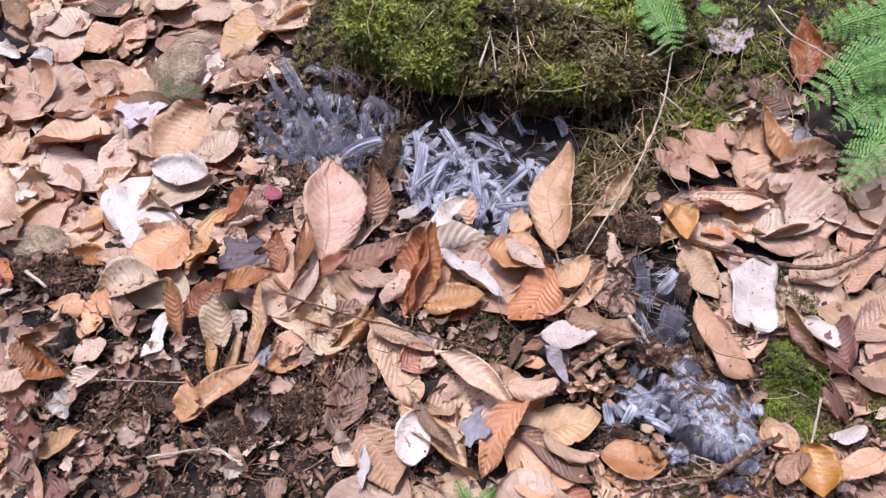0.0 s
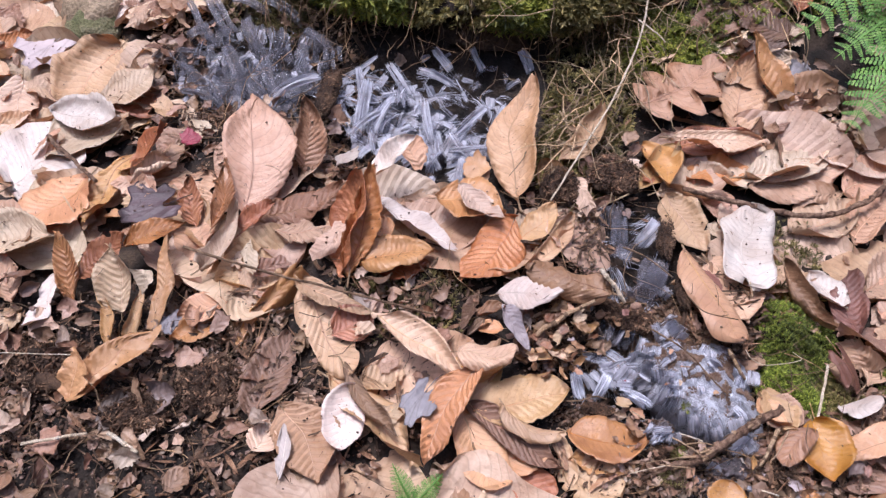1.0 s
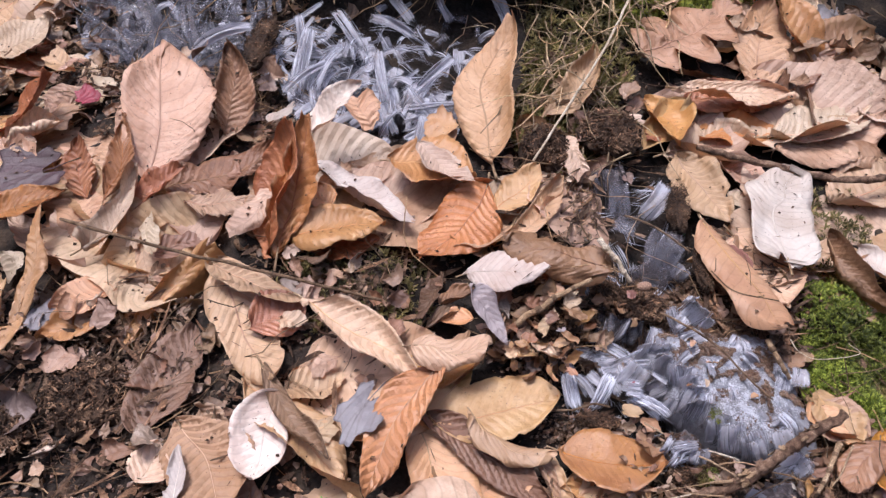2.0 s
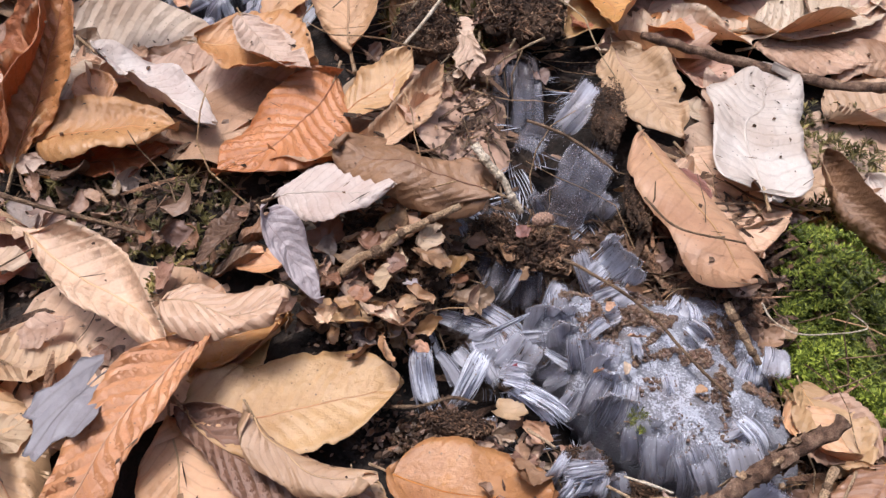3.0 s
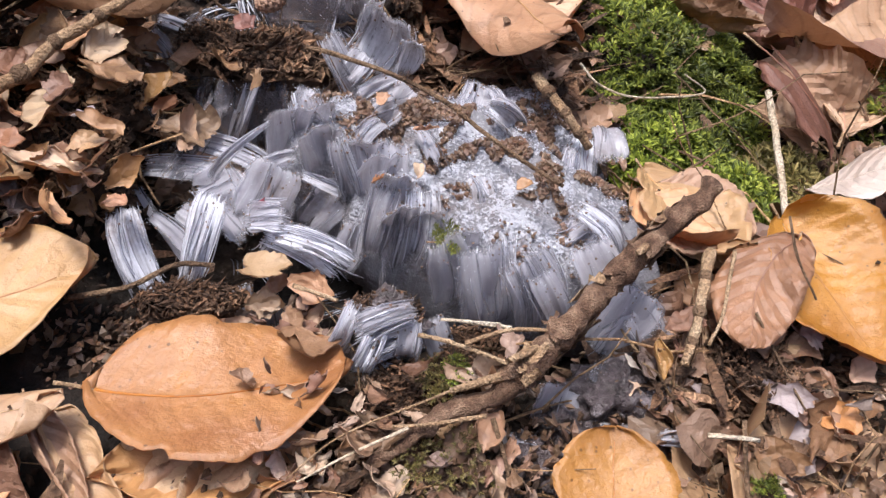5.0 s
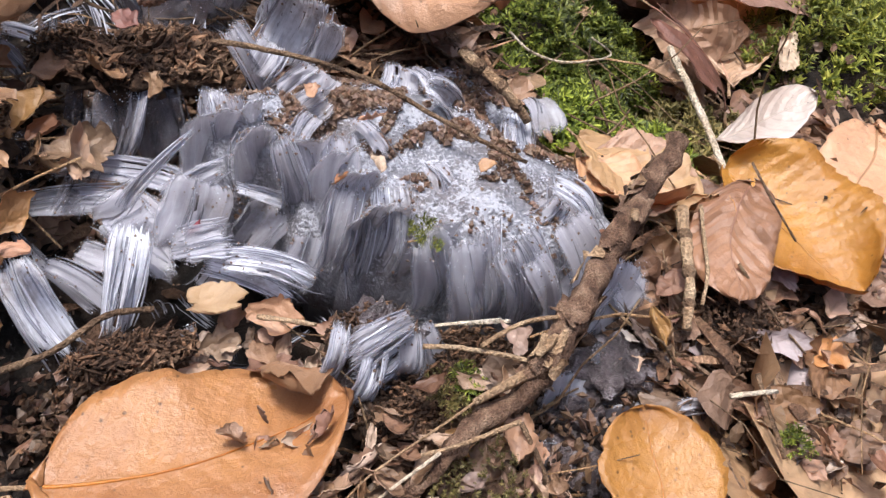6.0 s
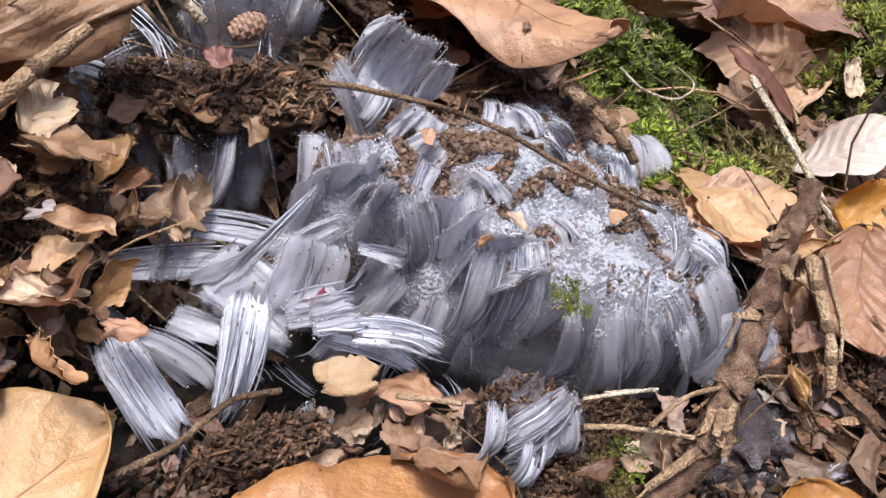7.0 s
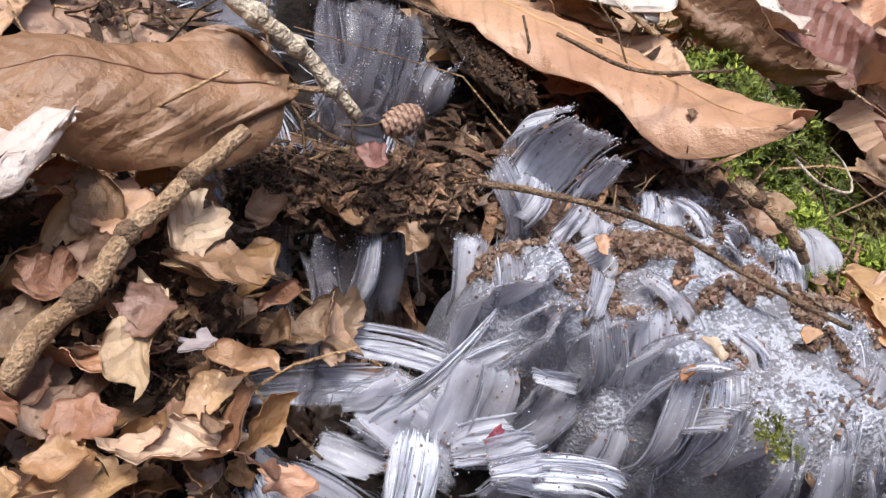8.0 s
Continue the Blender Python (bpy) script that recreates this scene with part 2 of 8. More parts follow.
BROWNSTONE = earth_material("brown_stone", (0.05, 0.032, 0.022), (0.095, 0.062, 0.042), (0.14, 0.095, 0.06), 0.8, 50.0, height=0.003)
SKYBLOCK = earth_material("sky_block_brown", (0.02, 0.018, 0.012), (0.06, 0.05, 0.032), (0.12, 0.095, 0.06), 0.9, 1.5, height=0.05)
CONE = earth_material("cone_scale", (0.20, 0.11, 0.075), (0.30, 0.18, 0.125), (0.42, 0.27, 0.19), 0.55, 300.0, height=0.0002)
STICKS = {"bark": BARK, "palebark": PALEBARK, "straw": STRAW, "twig": TWIG}


def green_material(name, a, b, c):
    m, n, p = shader(name)
    r = n.nodes.new("ShaderNodeNewGeometry").outputs["Random Per Island"]
    tc = n.nodes.new("ShaderNodeTexCoord")
    patch = node_noise(n, tc.outputs["Object"], 28.0, 3.0)
    col = ramp(n, r, (0.0, a), (0.55, b), (1.0, c))
    col = mix(n, "MULTIPLY", 1.0, col, ramp(n, patch, (0.36, (0.50, 0.47, 0.44)), (0.62, (1.25, 1.2, 1.08))))
    link(n, col, p.inputs["Base Color"])
    p.inputs["Roughness"].default_value = 0.55
    back = node(n, "ShaderNodeBsdfTranslucent")
    link(n, col, back.inputs["Color"])
    ms = n.nodes.new("ShaderNodeMixShader")
    ms.inputs[0].default_value = 0.3
    link(n, p.outputs[0], ms.inputs[1])
    link(n, back.outputs[0], ms.inputs[2])
    link(n, ms.outputs[0], n.nodes["Material Output"].inputs["Surface"])
    return m


MOSS = green_material("moss", (0.07, 0.092, 0.016), (0.20, 0.235, 0.035), (0.42, 0.42, 0.08))
DARKMOSS = green_material("dull_moss", (0.08, 0.072, 0.022), (0.19, 0.165, 0.055), (0.38, 0.31, 0.13))
BRIGHTMOSS = green_material("bright_moss", (0.034, 0.050, 0.009), (0.17, 0.225, 0.03), (0.44, 0.50, 0.085))
FERN = green_material("fern_green", (0.10, 0.24, 0.04), (0.17, 0.36, 0.07), (0.27, 0.46, 0.11))


def ice_material(name, white, clear, rough, streaks=True, relief=0.45, body=0.7, lift=0.0, base=(0.57, 0.565, 0.64), gaps=5.0):
    m, n, p = shader(name)
    tc = n.nodes.new("ShaderNodeTexCoord")
    spec = node_noise(n, tc.outputs["Object"], 900.0, 4.0)
    low = node_noise(n, tc.outputs["Object"], 130.0, 3.0)
    dots = node(n, "ShaderNodeTexVoronoi", Scale=1300.0)
    link(n, tc.outputs["Object"], dots.inputs["Vector"])
    if streaks:
        rnd = n.nodes.new("ShaderNodeObjectInfo").outputs["Random"]
        mp = n.nodes.new("ShaderNodeMapping")
        mp.inputs["Scale"].default_value = (1.3, 11.0, 1.0)
        link(n, n.nodes.new("ShaderNodeUVMap").outputs[0], mp.inputs["Vector"])
        c3 = n.nodes.new("ShaderNodeCombineXYZ")
        link(n, math_node(n, "MULTIPLY", rnd, 50.0), c3.inputs[0])
        link(n, math_node(n, "MULTIPLY", rnd, 90.0), c3.inputs[1])
        link(n, c3.outputs[0], mp.inputs["Location"])
        line = node_noise(n, mp.outputs[0], 1.0, 7.0)
        line.node.inputs["Roughness"].default_value = 0.68
    else:
        line = n.nodes.new("ShaderNodeNewGeometry").outputs["Random Per Island"]
    v = math_node(n, "ADD", math_node(n, "MULTIPLY", line, 0.75), math_node(n, "ADD", math_node(n, "MULTIPLY", spec, 0.15), math_node(n, "MULTIPLY", low, 0.40)))
    milk = ramp(n, math_node(n, "ADD", v, lift), (0.60, (0, 0, 0)), (0.86, (1, 1, 1)))
    frost = math_node(n, "MULTIPLY", ramp(n, dots.outputs["Distance"], (0.20, (1, 1, 1)), (0.36, (0, 0, 0))), ramp(n, low, (0.52, (0, 0, 0)), (0.66, (1, 1, 1))))
    milk = math_node(n, "MULTIPLY", math_node(n, "MAXIMUM", milk, math_node(n, "MULTIPLY", frost, 0.5)), white)
    tint = mix(n, "MIX", milk, base, (0.87, 0.88, 0.95))
    if streaks:
        where = n.nodes.new("ShaderNodeNewGeometry").outputs["Position"]
        silt = math_node(n, "MULTIPLY", ramp(n, node_noise(n, where, 75.0, 5.0), (0.50, (0, 0, 0)), (0.68, (1, 1, 1))), ramp(n, node_noise(n, where, 1100.0, 3.0), (0.35, (0.35, 0.35, 0.35)), (0.65, (1, 1, 1))))
        tint = mix(n, "MIX", math_node(n, "MULTIPLY", silt, 0.62), tint, (0.27, 0.19, 0.155))
    link(n, tint, p.inputs["Base Color"])
    link(n, math_node(n, "SUBTRACT", clear, math_node(n, "MULTIPLY", milk, clear * 0.9)), p.inputs["Transmission Weight"])
    p.inputs["IOR"].default_value = 1.31
    solid = math_node(n, "ADD", body, math_node(n, "MULTIPLY", milk, 1.0 - body))
    if streaks and body < 1:
        sep = n.nodes.new("ShaderNodeSeparateXYZ")
        link(n, n.nodes.new("ShaderNodeUVMap").outputs[0], sep.inputs[0])
        end = math_node(n, "MINIMUM", math_node(n, "MULTIPLY", math_node(n, "SUBTRACT", 1.0, sep.outputs[0]), 4.0), math_node(n, "MULTIPLY", sep.outputs[0], 9.0))
        rim = math_node(n, "MINIMUM", math_node(n, "MULTIPLY", math_node(n, "SUBTRACT", 1.0, sep.outputs[1]), 9.0), math_node(n, "MULTIPLY", sep.outputs[1], 9.0))
        end = math_node(n, "ADD", math_node(n, "MINIMUM", end, rim), math_node(n, "MULTIPLY", math_node(n, "SUBTRACT", line, 0.52), gaps))
        solid = math_node(n, "MULTIPLY", solid, ramp(n, end, (0.02, (0, 0, 0)), (0.75, (1, 1, 1))))
    p.inputs["Roughness"].default_value = rough
    p.inputs["Specular IOR Level"].default_value = 0.6
    through_light = node(n, "ShaderNodeBsdfTranslucent")
    link(n, p.inputs["Base Color"].links[0].from_socket, through_light.inputs["Color"])
    body_mix = n.nodes.new("ShaderNodeMixShader")
    body_mix.inputs[0].default_value = 0.25
    link(n, p.outputs[0], body_mix.inputs[1])
    link(n, through_light.outputs[0], body_mix.inputs[2])
    cut = n.nodes.new("ShaderNodeMixShader")
    link(n, solid, cut.inputs[0])
    link(n, n.nodes.new("ShaderNodeBsdfTransparent").outputs[0], cut.inputs[1])
    link(n, body_mix.outputs[0], cut.inputs[2])
    link(n, cut.outputs[0], n.nodes["Material Output"].inputs["Surface"])
    bump(n, p, math_node(n, "ADD", math_node(n, "MULTIPLY", line, 2.0), math_node(n, "ADD", spec, frost)), relief, 0.0005)
    return m


ICE = {
    "white": ice_material("milky_ice", 1.0, 0.35, 0.16, body=0.80, lift=0.13, base=(0.62, 0.62, 0.68), gaps=3.4),
    "mix": ice_material("streaky_ice", 0.62, 0.40, 0.16, relief=0.3, body=0.66, base=(0.60, 0.59, 0.645), gaps=2.6),
    "clear": ice_material("clear_ice", 0.34, 0.28, 0.14, True, 0.12, 0.66, base=(0.60, 0.585, 0.64), gaps=1.4),
    # Darker copy of the clear ice: the shade of hollows is in its colour.
    "dark": ice_material("shade_darkened_ice", 0.26, 0.45, 0.14, True, 0.25, 0.55, base=(0.24, 0.228, 0.262), gaps=2.6),
}
STRAND = {
    "white": ice_material("milky_ice_strand", 1.0, 0.5, 0.12, False, body=0.7),
    "mix": ice_material("streaky_ice_strand", 0.8, 0.6, 0.12, False, body=0.6),
    "clear": ice_material("clear_ice_strand", 0.5, 0.7, 0.10, False, body=0.5, base=(0.40, 0.40, 0.45)),
    # Strand colour darkened likewise to paint in the shade of hollows.
    "dark": ice_material("shade_darkened_ice_strand", 0.35, 0.7, 0.10, False, body=0.45, base=(0.20, 0.19, 0.22)),
}
LOOSE = {"white": 0.7, "mix": 0.6, "clear": 0.15, "dark": 0.22}


def frost_crust(m):
    """Sugary frost on the upper side of packed ice."""
    n = m.node_tree
    p = n.nodes["Principled BSDF"]
    tc = n.nodes.new("ShaderNodeTexCoord")
    sep = n.nodes.new("ShaderNodeSeparateXYZ")
    link(n, n.nodes.new("ShaderNodeUVMap").outputs[0], sep.inputs[0])
    sugar = node_noise(n, tc.outputs["Object"], 1500.0, 5.0)
    patch = node_noise(n, tc.outputs["Object"], 190.0, 4.0)
    v = math_node(n, "ADD", math_node(n, "MULTIPLY", sugar, 1.2), math_node(n, "ADD", math_node(n, "MULTIPLY", patch, 1.2), math_node(n, "MULTIPLY", sep.outputs[0], 0.35)))
    old = p.inputs["Base Color"].links[0].from_socket
    half = math_node(n, "MULTIPLY", ramp(n, math_node(n, "MULTIPLY", v, 0.6), (0.88, (0, 0, 0)), (0.97, (1, 1, 1))), 0.7)
    link(n, mix(n, "MIX", half, old, (0.84, 0.85, 0.93)), p.inputs["Base Color"])
    clear = p.inputs["Transmission Weight"].links[0].from_socket
    link(n, math_node(n, "MULTIPLY", clear, math_node(n, "SUBTRACT", 1.0, half)), p.inputs["Transmission Weight"])
    bump(n, p, math_node(n, "ADD", math_node(n, "MULTIPLY", sugar, 2.0), patch), 0.8, 0.0009)
    return m


MOUND = frost_crust(ice_material("packed_ice", 0.34, 0.45, 0.20, True, 0.30, 1.0, base=(0.50, 0.49, 0.54)))
# Packed ice with the hollows' shade put into a darker base colour.
SHADEDMOUND = ice_material("shade_darkened_packed_ice", 0.25, 0.6, 0.2, True, 0.45, 1.0, base=(0.13, 0.13, 0.155))
FROST = ice_material("frost_grains", 0.8, 0.5, 0.25, False, base=(0.68, 0.68, 0.74))


# ---- building helpers ----
def mesh_of(name, verts, faces, material, uvs=None, smooth=True):
    me = bpy.data.meshes.new(name)
    me.from_pydata(verts, [], faces)
    me.materials.append(material)
    if uvs is not None:
        layer = me.uv_layers.new(name="UVMap")
        idx = np.empty(len(me.loops), dtype=np.int32)
        me.loops.foreach_get("vertex_index", idx)
        layer.data.foreach_set("uv", np.asarray(uvs, dtype=np.float32)[idx].ravel())
    if smooth:
        me.polygons.foreach_set("use_smooth", [True] * len(me.polygons))
    me.update()
    return me


def part(name, mesh, parent, label=""):
    ob = new(name, mesh)
    ob.parent = parent
    return tagged(ob, label)


def axes(p, q, roll=0.0, up=None):
    """Axes at p whose x runs to q and whose z leans as the ground there does."""
    p, q = Vector(p), Vector(q)
    x = (q - p).normalized()
    m = (p + q) / 2
    if up is None:
        e = 0.01
        up = Vector((-(gz(m.x + e, m.y) - gz(m.x - e, m.y)) / (2 * e) * 0.5, -(gz(m.x, m.y + e) - gz(m.x, m.y - e)) / (2 * e) * 0.5, 1))
    y = Vector(up).cross(x).normalized()
    z = x.cross(y)
    r = Matrix.Rotation(radians(roll), 3, x)
    y, z = r @ y, r @ z
    return Matrix(((x.x, y.x, z.x, p.x), (x.y, y.y, z.y, p.y), (x.z, y.z, z.z, p.z), (0, 0, 0, 1)))


def tube(points, radii, sides=6, flat=1.0, ends=True):
    """Vertices and faces of a tapered tube along the points."""
    verts, faces = [], []
    n = len(points)
    prev = None
    for i, p in enumerate(points):
        t = (points[min(i + 1, n - 1)] - points[max(i - 1, 0)]).normalized()
        ref = prev if prev is not None else (Vector((0, 0, 1)) if abs(t.z) < 0.9 else Vector((1, 0, 0)))
        b = t.cross(ref).normalized()
        u = b.cross(t)
        prev = u
        for k in range(sides):
            a = 2 * math.pi * k / sides
            verts.append(p + (b * math.cos(a) + u * math.sin(a) * flat) * radii[i])
    for i in range(n - 1):
        for k in range(sides):
            a, b2 = i * sides + k, i * sides + (k + 1) % sides
            faces.append((a, b2, b2 + sides, a + sides))
    if ends:
        faces.append(tuple(range(sides - 1, -1, -1)))
        faces.append(tuple((n - 1) * sides + k for k in range(sides)))
    return verts, faces


def smooth_line(points, steps):
    """Points on a smooth curve through the given ones."""
    pts = [Vector(p) for p in points]
    pts = [pts[0] * 2 - pts[1]] + pts + [pts[-1] * 2 - pts[-2]]
    out = []
    for i in range(1, len(pts) - 2):
        a, b, c, d = pts[i - 1:i + 3]
        for k in range(steps):
            t = k / steps
            out.append(0.5 * (2 * b + (c - a) * t + (2 * a - 5 * b + 4 * c - d) * t * t + (3 * b - a - 3 * c + d) * t ** 3))
    out.append(pts[-2])
    return out


class Heap:
    """Gathers many small pieces into one mesh."""
    def __init__(self):
        self.v, self.f, self.uv = [], [], []

    def add(self, verts, faces, uvs=None):
        o = len(self.v)
        self.v.extend(verts)
        self.f.extend(tuple(i + o for i in fc) for fc in faces)
        self.uv.extend(uvs if uvs is not None else [(0.3, 0.3)] * len(verts))


# ---- leaves ----
WORDS = {"tan": "tan", "tan2": "warm tan", "pale": "pale buff", "white": "bleached whitish", "orange": "russet orange", "orange2": "dark russet",
         "orange3": "copper orange", "orange4": "glossy copper orange", "yellow": "yellowish buff", "brown": "dark brown", "brown2": "light brown",
         "brown3": "rosy brown", "pink": "pinkish tan", "pinkbrown": "reddish brown", "pinkgrey": "pale mauve", "purple": "dark purple",
         "grey": "silvery grey", "buff": "fawn", "cream": "cream", "umber": "umber brown", "ribbed": "ribbed warm tan", "greyb": "grey-brown", "red": "crimson"}


def half_width(kind, s):
    if not 0 < s < 1:
        return 0.0
    if kind == "oak":
        lobe = abs(math.sin(math.pi * (s * 3.5 + 0.12))) ** 0.8
        return (math.sin(math.pi * min(1, s * 0.92 + 0.06)) ** 0.6) * (0.30 + 0.70 * lobe)
    if kind == "torn":
        return (4 * s * (1 - s)) ** 0.22
    if kind == "oval":
        return (4 * s * (1 - s)) ** 0.52
    return s ** 0.72 * (1 - s) ** 0.95 * (1 + 0.25 * s) / 0.358


def blade(kind, length, width, curl, bend, rng, fine=True, crumple=1.0, grid=(20, 6)):
    """A leaf blade that runs along x, with veins pressed in, curled torn edges and a crumpled surface; its two faces lie a paper's width apart."""
    seed = Vector((rng.uniform(0, 99), rng.uniform(0, 99), rng.uniform(0, 99)))
    few = min(1, length / 0.05)
    verts, uvs, faces = [], [], []
    wav = rng.uniform(0.03, 0.075) * length * crumple
    twist = rng.uniform(-0.5, 0.5)
    lean = rng.uniform(-0.10, 0.10)
    lop = rng.uniform(-0.16, 0.16)
    uneven = rng.uniform(-0.6, 0.6)
    ribs = rng.uniform(0.010, 0.018) * length * (0.35 if kind in ("oval", "torn") else 1.0)
    tipcurl = rng.uniform(-0.05, 0.14) * length
    own = random.Random(int(seed.x * 1e5))
    bites = 0.85 if own.random() < 0.45 and crumple >= 1 else 0.1
    warp = 0.05 if kind == "oval" else 0.065 if kind in ("beech", "oak") else 0.12
    rolled = [own.gauss(0.02, 0.30) * min(1.3, crumple) for _ in range(2)]
    folds = []
    for k in range(own.choice((1, 2, 2, 3))):
        a = own.uniform(0, 2 * math.pi)
        folds.append((math.cos(a), math.sin(a), own.uniform(0.10, 0.30), own.gauss(0.03, 0.15) * (0.45 if kind in ("oval", "torn") else 2.2 if kind == "scrap" else 1.0) * min(1, crumple)))
    corners = []
    for k in range(own.randint(5, 7)):
        corners.append(((k + own.uniform(0.1, 0.9)) * 2 * math.pi / 6.2, own.uniform(0.78, 1.06)))
    corners = [(a, r) for a, r in corners if a < 2 * math.pi]

    def torn_edge(a):
        for (a1, r1), (a2, r2) in zip(corners, corners[1:] + [(corners[0][0] + 2 * math.pi, corners[0][1])]):
            b = a + 2 * math.pi if a < a1 and a2 > 2 * math.pi else a
            if a1 <= b <= a2:
                return r1 * r2 * math.sin(a2 - a1) / max(0.2, r1 * math.sin(b - a1) + r2 * math.sin(a2 - b)) if a2 - a1 < 2.6 else 0.6
        return 0.7

    def surface(s, w, hw):
        sg = 1 if w >= 0 else -1
        a = curl * (1 + uneven * sg)
        a = a if abs(a) > 1e-3 else 1e-3
        hw *= 1 + lop * sg
        x, y, z = s * length, hw * math.sin(a * w) / a, hw * (1 - math.cos(a * w)) / a
        if kind in ("beech", "oak", "torn", "oval"):
            phase = (s * 13 * few - abs(w) * 2.3) % 1.0
            z += ribs * (4 * abs(phase - 0.5) - 1) * min(1, abs(w) * 2.5) * (1 - 0.85 * abs(w) ** 4) * min(1, 6 * (1 - s))
            z += 0.06 * width * abs(w) ** 1.3
        q = Vector((x, y, 0)) * (1.9 / length) + seed
        z += wav * noise.noise(q) + wav * 0.30 * (0.35 - abs(noise.noise(q * 2.7))) + wav * 0.12 * noise.noise(q * 7)
        z += 0.06 * length * w * w * noise.noise(Vector((s * 4.2, sg * 3.0, 1.0)) + seed) * crumple
        z += 0.16 * length * max(0, abs(w) - 0.55) * noise.noise(Vector((s * 4.5, sg * 5.0, 4.0)) + seed) * (0.6 if kind == "oval" else 1.0)
        z += rolled[sg > 0] * length * max(0, abs(w) - 0.5) ** 2 * (0.5 + noise.noise(Vector((s * 2.0, sg * 7.0, 2.0)) + seed))
        for fx, fy, fd, fk in folds:
            d = (s - 0.5) * fx + w * 0.5 * fy - fd
            z += length * fk * (d if d > 0.03 else 0 if d < -0.03 else (d + 0.03) ** 2 / 0.12)
        z += 4 * bend * length * s * (1 - s) + tipcurl * max(0, s - 0.7) ** 2 * 9
        y += lean * length * math.sin(math.pi * s)
        if kind != "maple":
            y += warp * length * noise.noise(Vector((s * 2.6, w * 0.9, 8.0)) + seed)
            x += warp * length * noise.noise(Vector((s * 1.8, w * 1.7, 11.0)) + seed)
        c, d = math.cos(twist * (s - 0.5)), math.sin(twist * (s - 0.5))
        return Vector((x, y * c - z * d, y * d + z * c))

    if kind in ("maple", "scrap"):
        rings, spokes = ((7, 60) if kind == "maple" else (6, 46)) if fine else (2, 14) if grid[0] < 30 else (5, 40)
        ragged = rng.uniform(0.22, 0.5)
        for i in range(rings + 1):
            for k in range(spokes):
                a = 2 * math.pi * k / spokes
                if kind == "maple":
                    r = 0.52 + 0.34 * abs(math.cos(2.5 * a)) ** 1.3 + 0.12 * abs(math.sin(7.5 * a)) ** 2
                    r *= 1.0 if abs(a - math.pi) > 0.25 else 0.55
                else:
                    r = torn_edge(a) * (1 + ragged * 0.4 * noise.noise(Vector((math.cos(a) * 2, math.sin(a) * 3, 3)) + seed) + 0.20 * noise.noise(Vector((math.cos(a) * 13, math.sin(a) * 13, 3)) + seed))
                r *= i / rings
                s, w = 0.5 + 0.5 * r * math.cos(a), r * math.sin(a)
                verts.append(surface(s, w, width / 2))
                uvs.append((s * (0.1 if kind == "maple" else few), 0.5 + w / 2 * (1 if kind == "maple" else min(1, length / 0.04))))
        for i in range(rings):
            for k in range(spokes):
                k2 = (k + 1) % spokes
                quad = (i * spokes + k, i * spokes + k2, (i + 1) * spokes + k2, (i + 1) * spokes + k)
                faces.append(quad[1:] if i == 0 else quad)
        rim = [rings * spokes + k for k in range(spokes)]
    else:
        m, c = (65, 12) if fine else grid
        for i in range(m + 1):
            s = i / m
            hw = width / 2 * half_width(kind, s)
            if fine:
                hw *= 1 + (0.055 if kind == "beech" else 0.02) * ((s * 13) % 1.0 - 0.4) + 0.05 * noise.noise(Vector((s * 5, 0, 0)) + seed)
            for k in range(c + 1):
                w = 2 * k / c - 1
                torn = 1.0
                if abs(w) > 0.5:
                    torn = 1 - (0.3 if kind == "oval" else bites) * max(0, noise.noise(Vector((s * 9, w * 0.6, 5)) + seed) - 0.20) * (abs(w) - 0.5) * 2
                s2 = s
                if kind == "torn":
                    ragged = 0.05 * noise.noise(Vector((w * 2.4, 9, 1)) + seed) + 0.03 * noise.noise(Vector((w * 9, 3, 1)) + seed)
                    s2 = s + ragged * (2 * s - 1) * abs(2 * s - 1)
                verts.append(surface(s2, w * torn, hw))
                uvs.append((s * few, 0.5 + w / 2))
        for i in range(m):
            for k in range(c):
                a = i * (c + 1) + k
                faces.append((a, a + c + 1, a + c + 2, a + 1))
        rim = [i * (c + 1) for i in range(m + 1)] + [m * (c + 1) + k for k in range(1, c + 1)]
        rim += [i * (c + 1) + c for i in range(m - 1, -1, -1)] + [k for k in range(c - 1, 0, -1)]
    if fine:
        off = Vector((0, 0, 0.00022))
        o = len(verts)
        top = [v + off for v in verts]
        faces = [tuple(reversed(f)) for f in faces] + [tuple(i + o for i in f) for f in faces]
        verts, uvs = verts + top, uvs + uvs
        for a, b in zip(rim, rim[1:] + rim[:1]):
            faces.append((a, b, b + o, a + o))
    spine = [surface(s, 0.0, max(width / 2 * half_width("beech", s), 1e-4)) for s in [0.01 + k / 30 for k in range(27)]]
    return verts, faces, uvs, spine


leaf_rng = random.Random(11)
cover = []


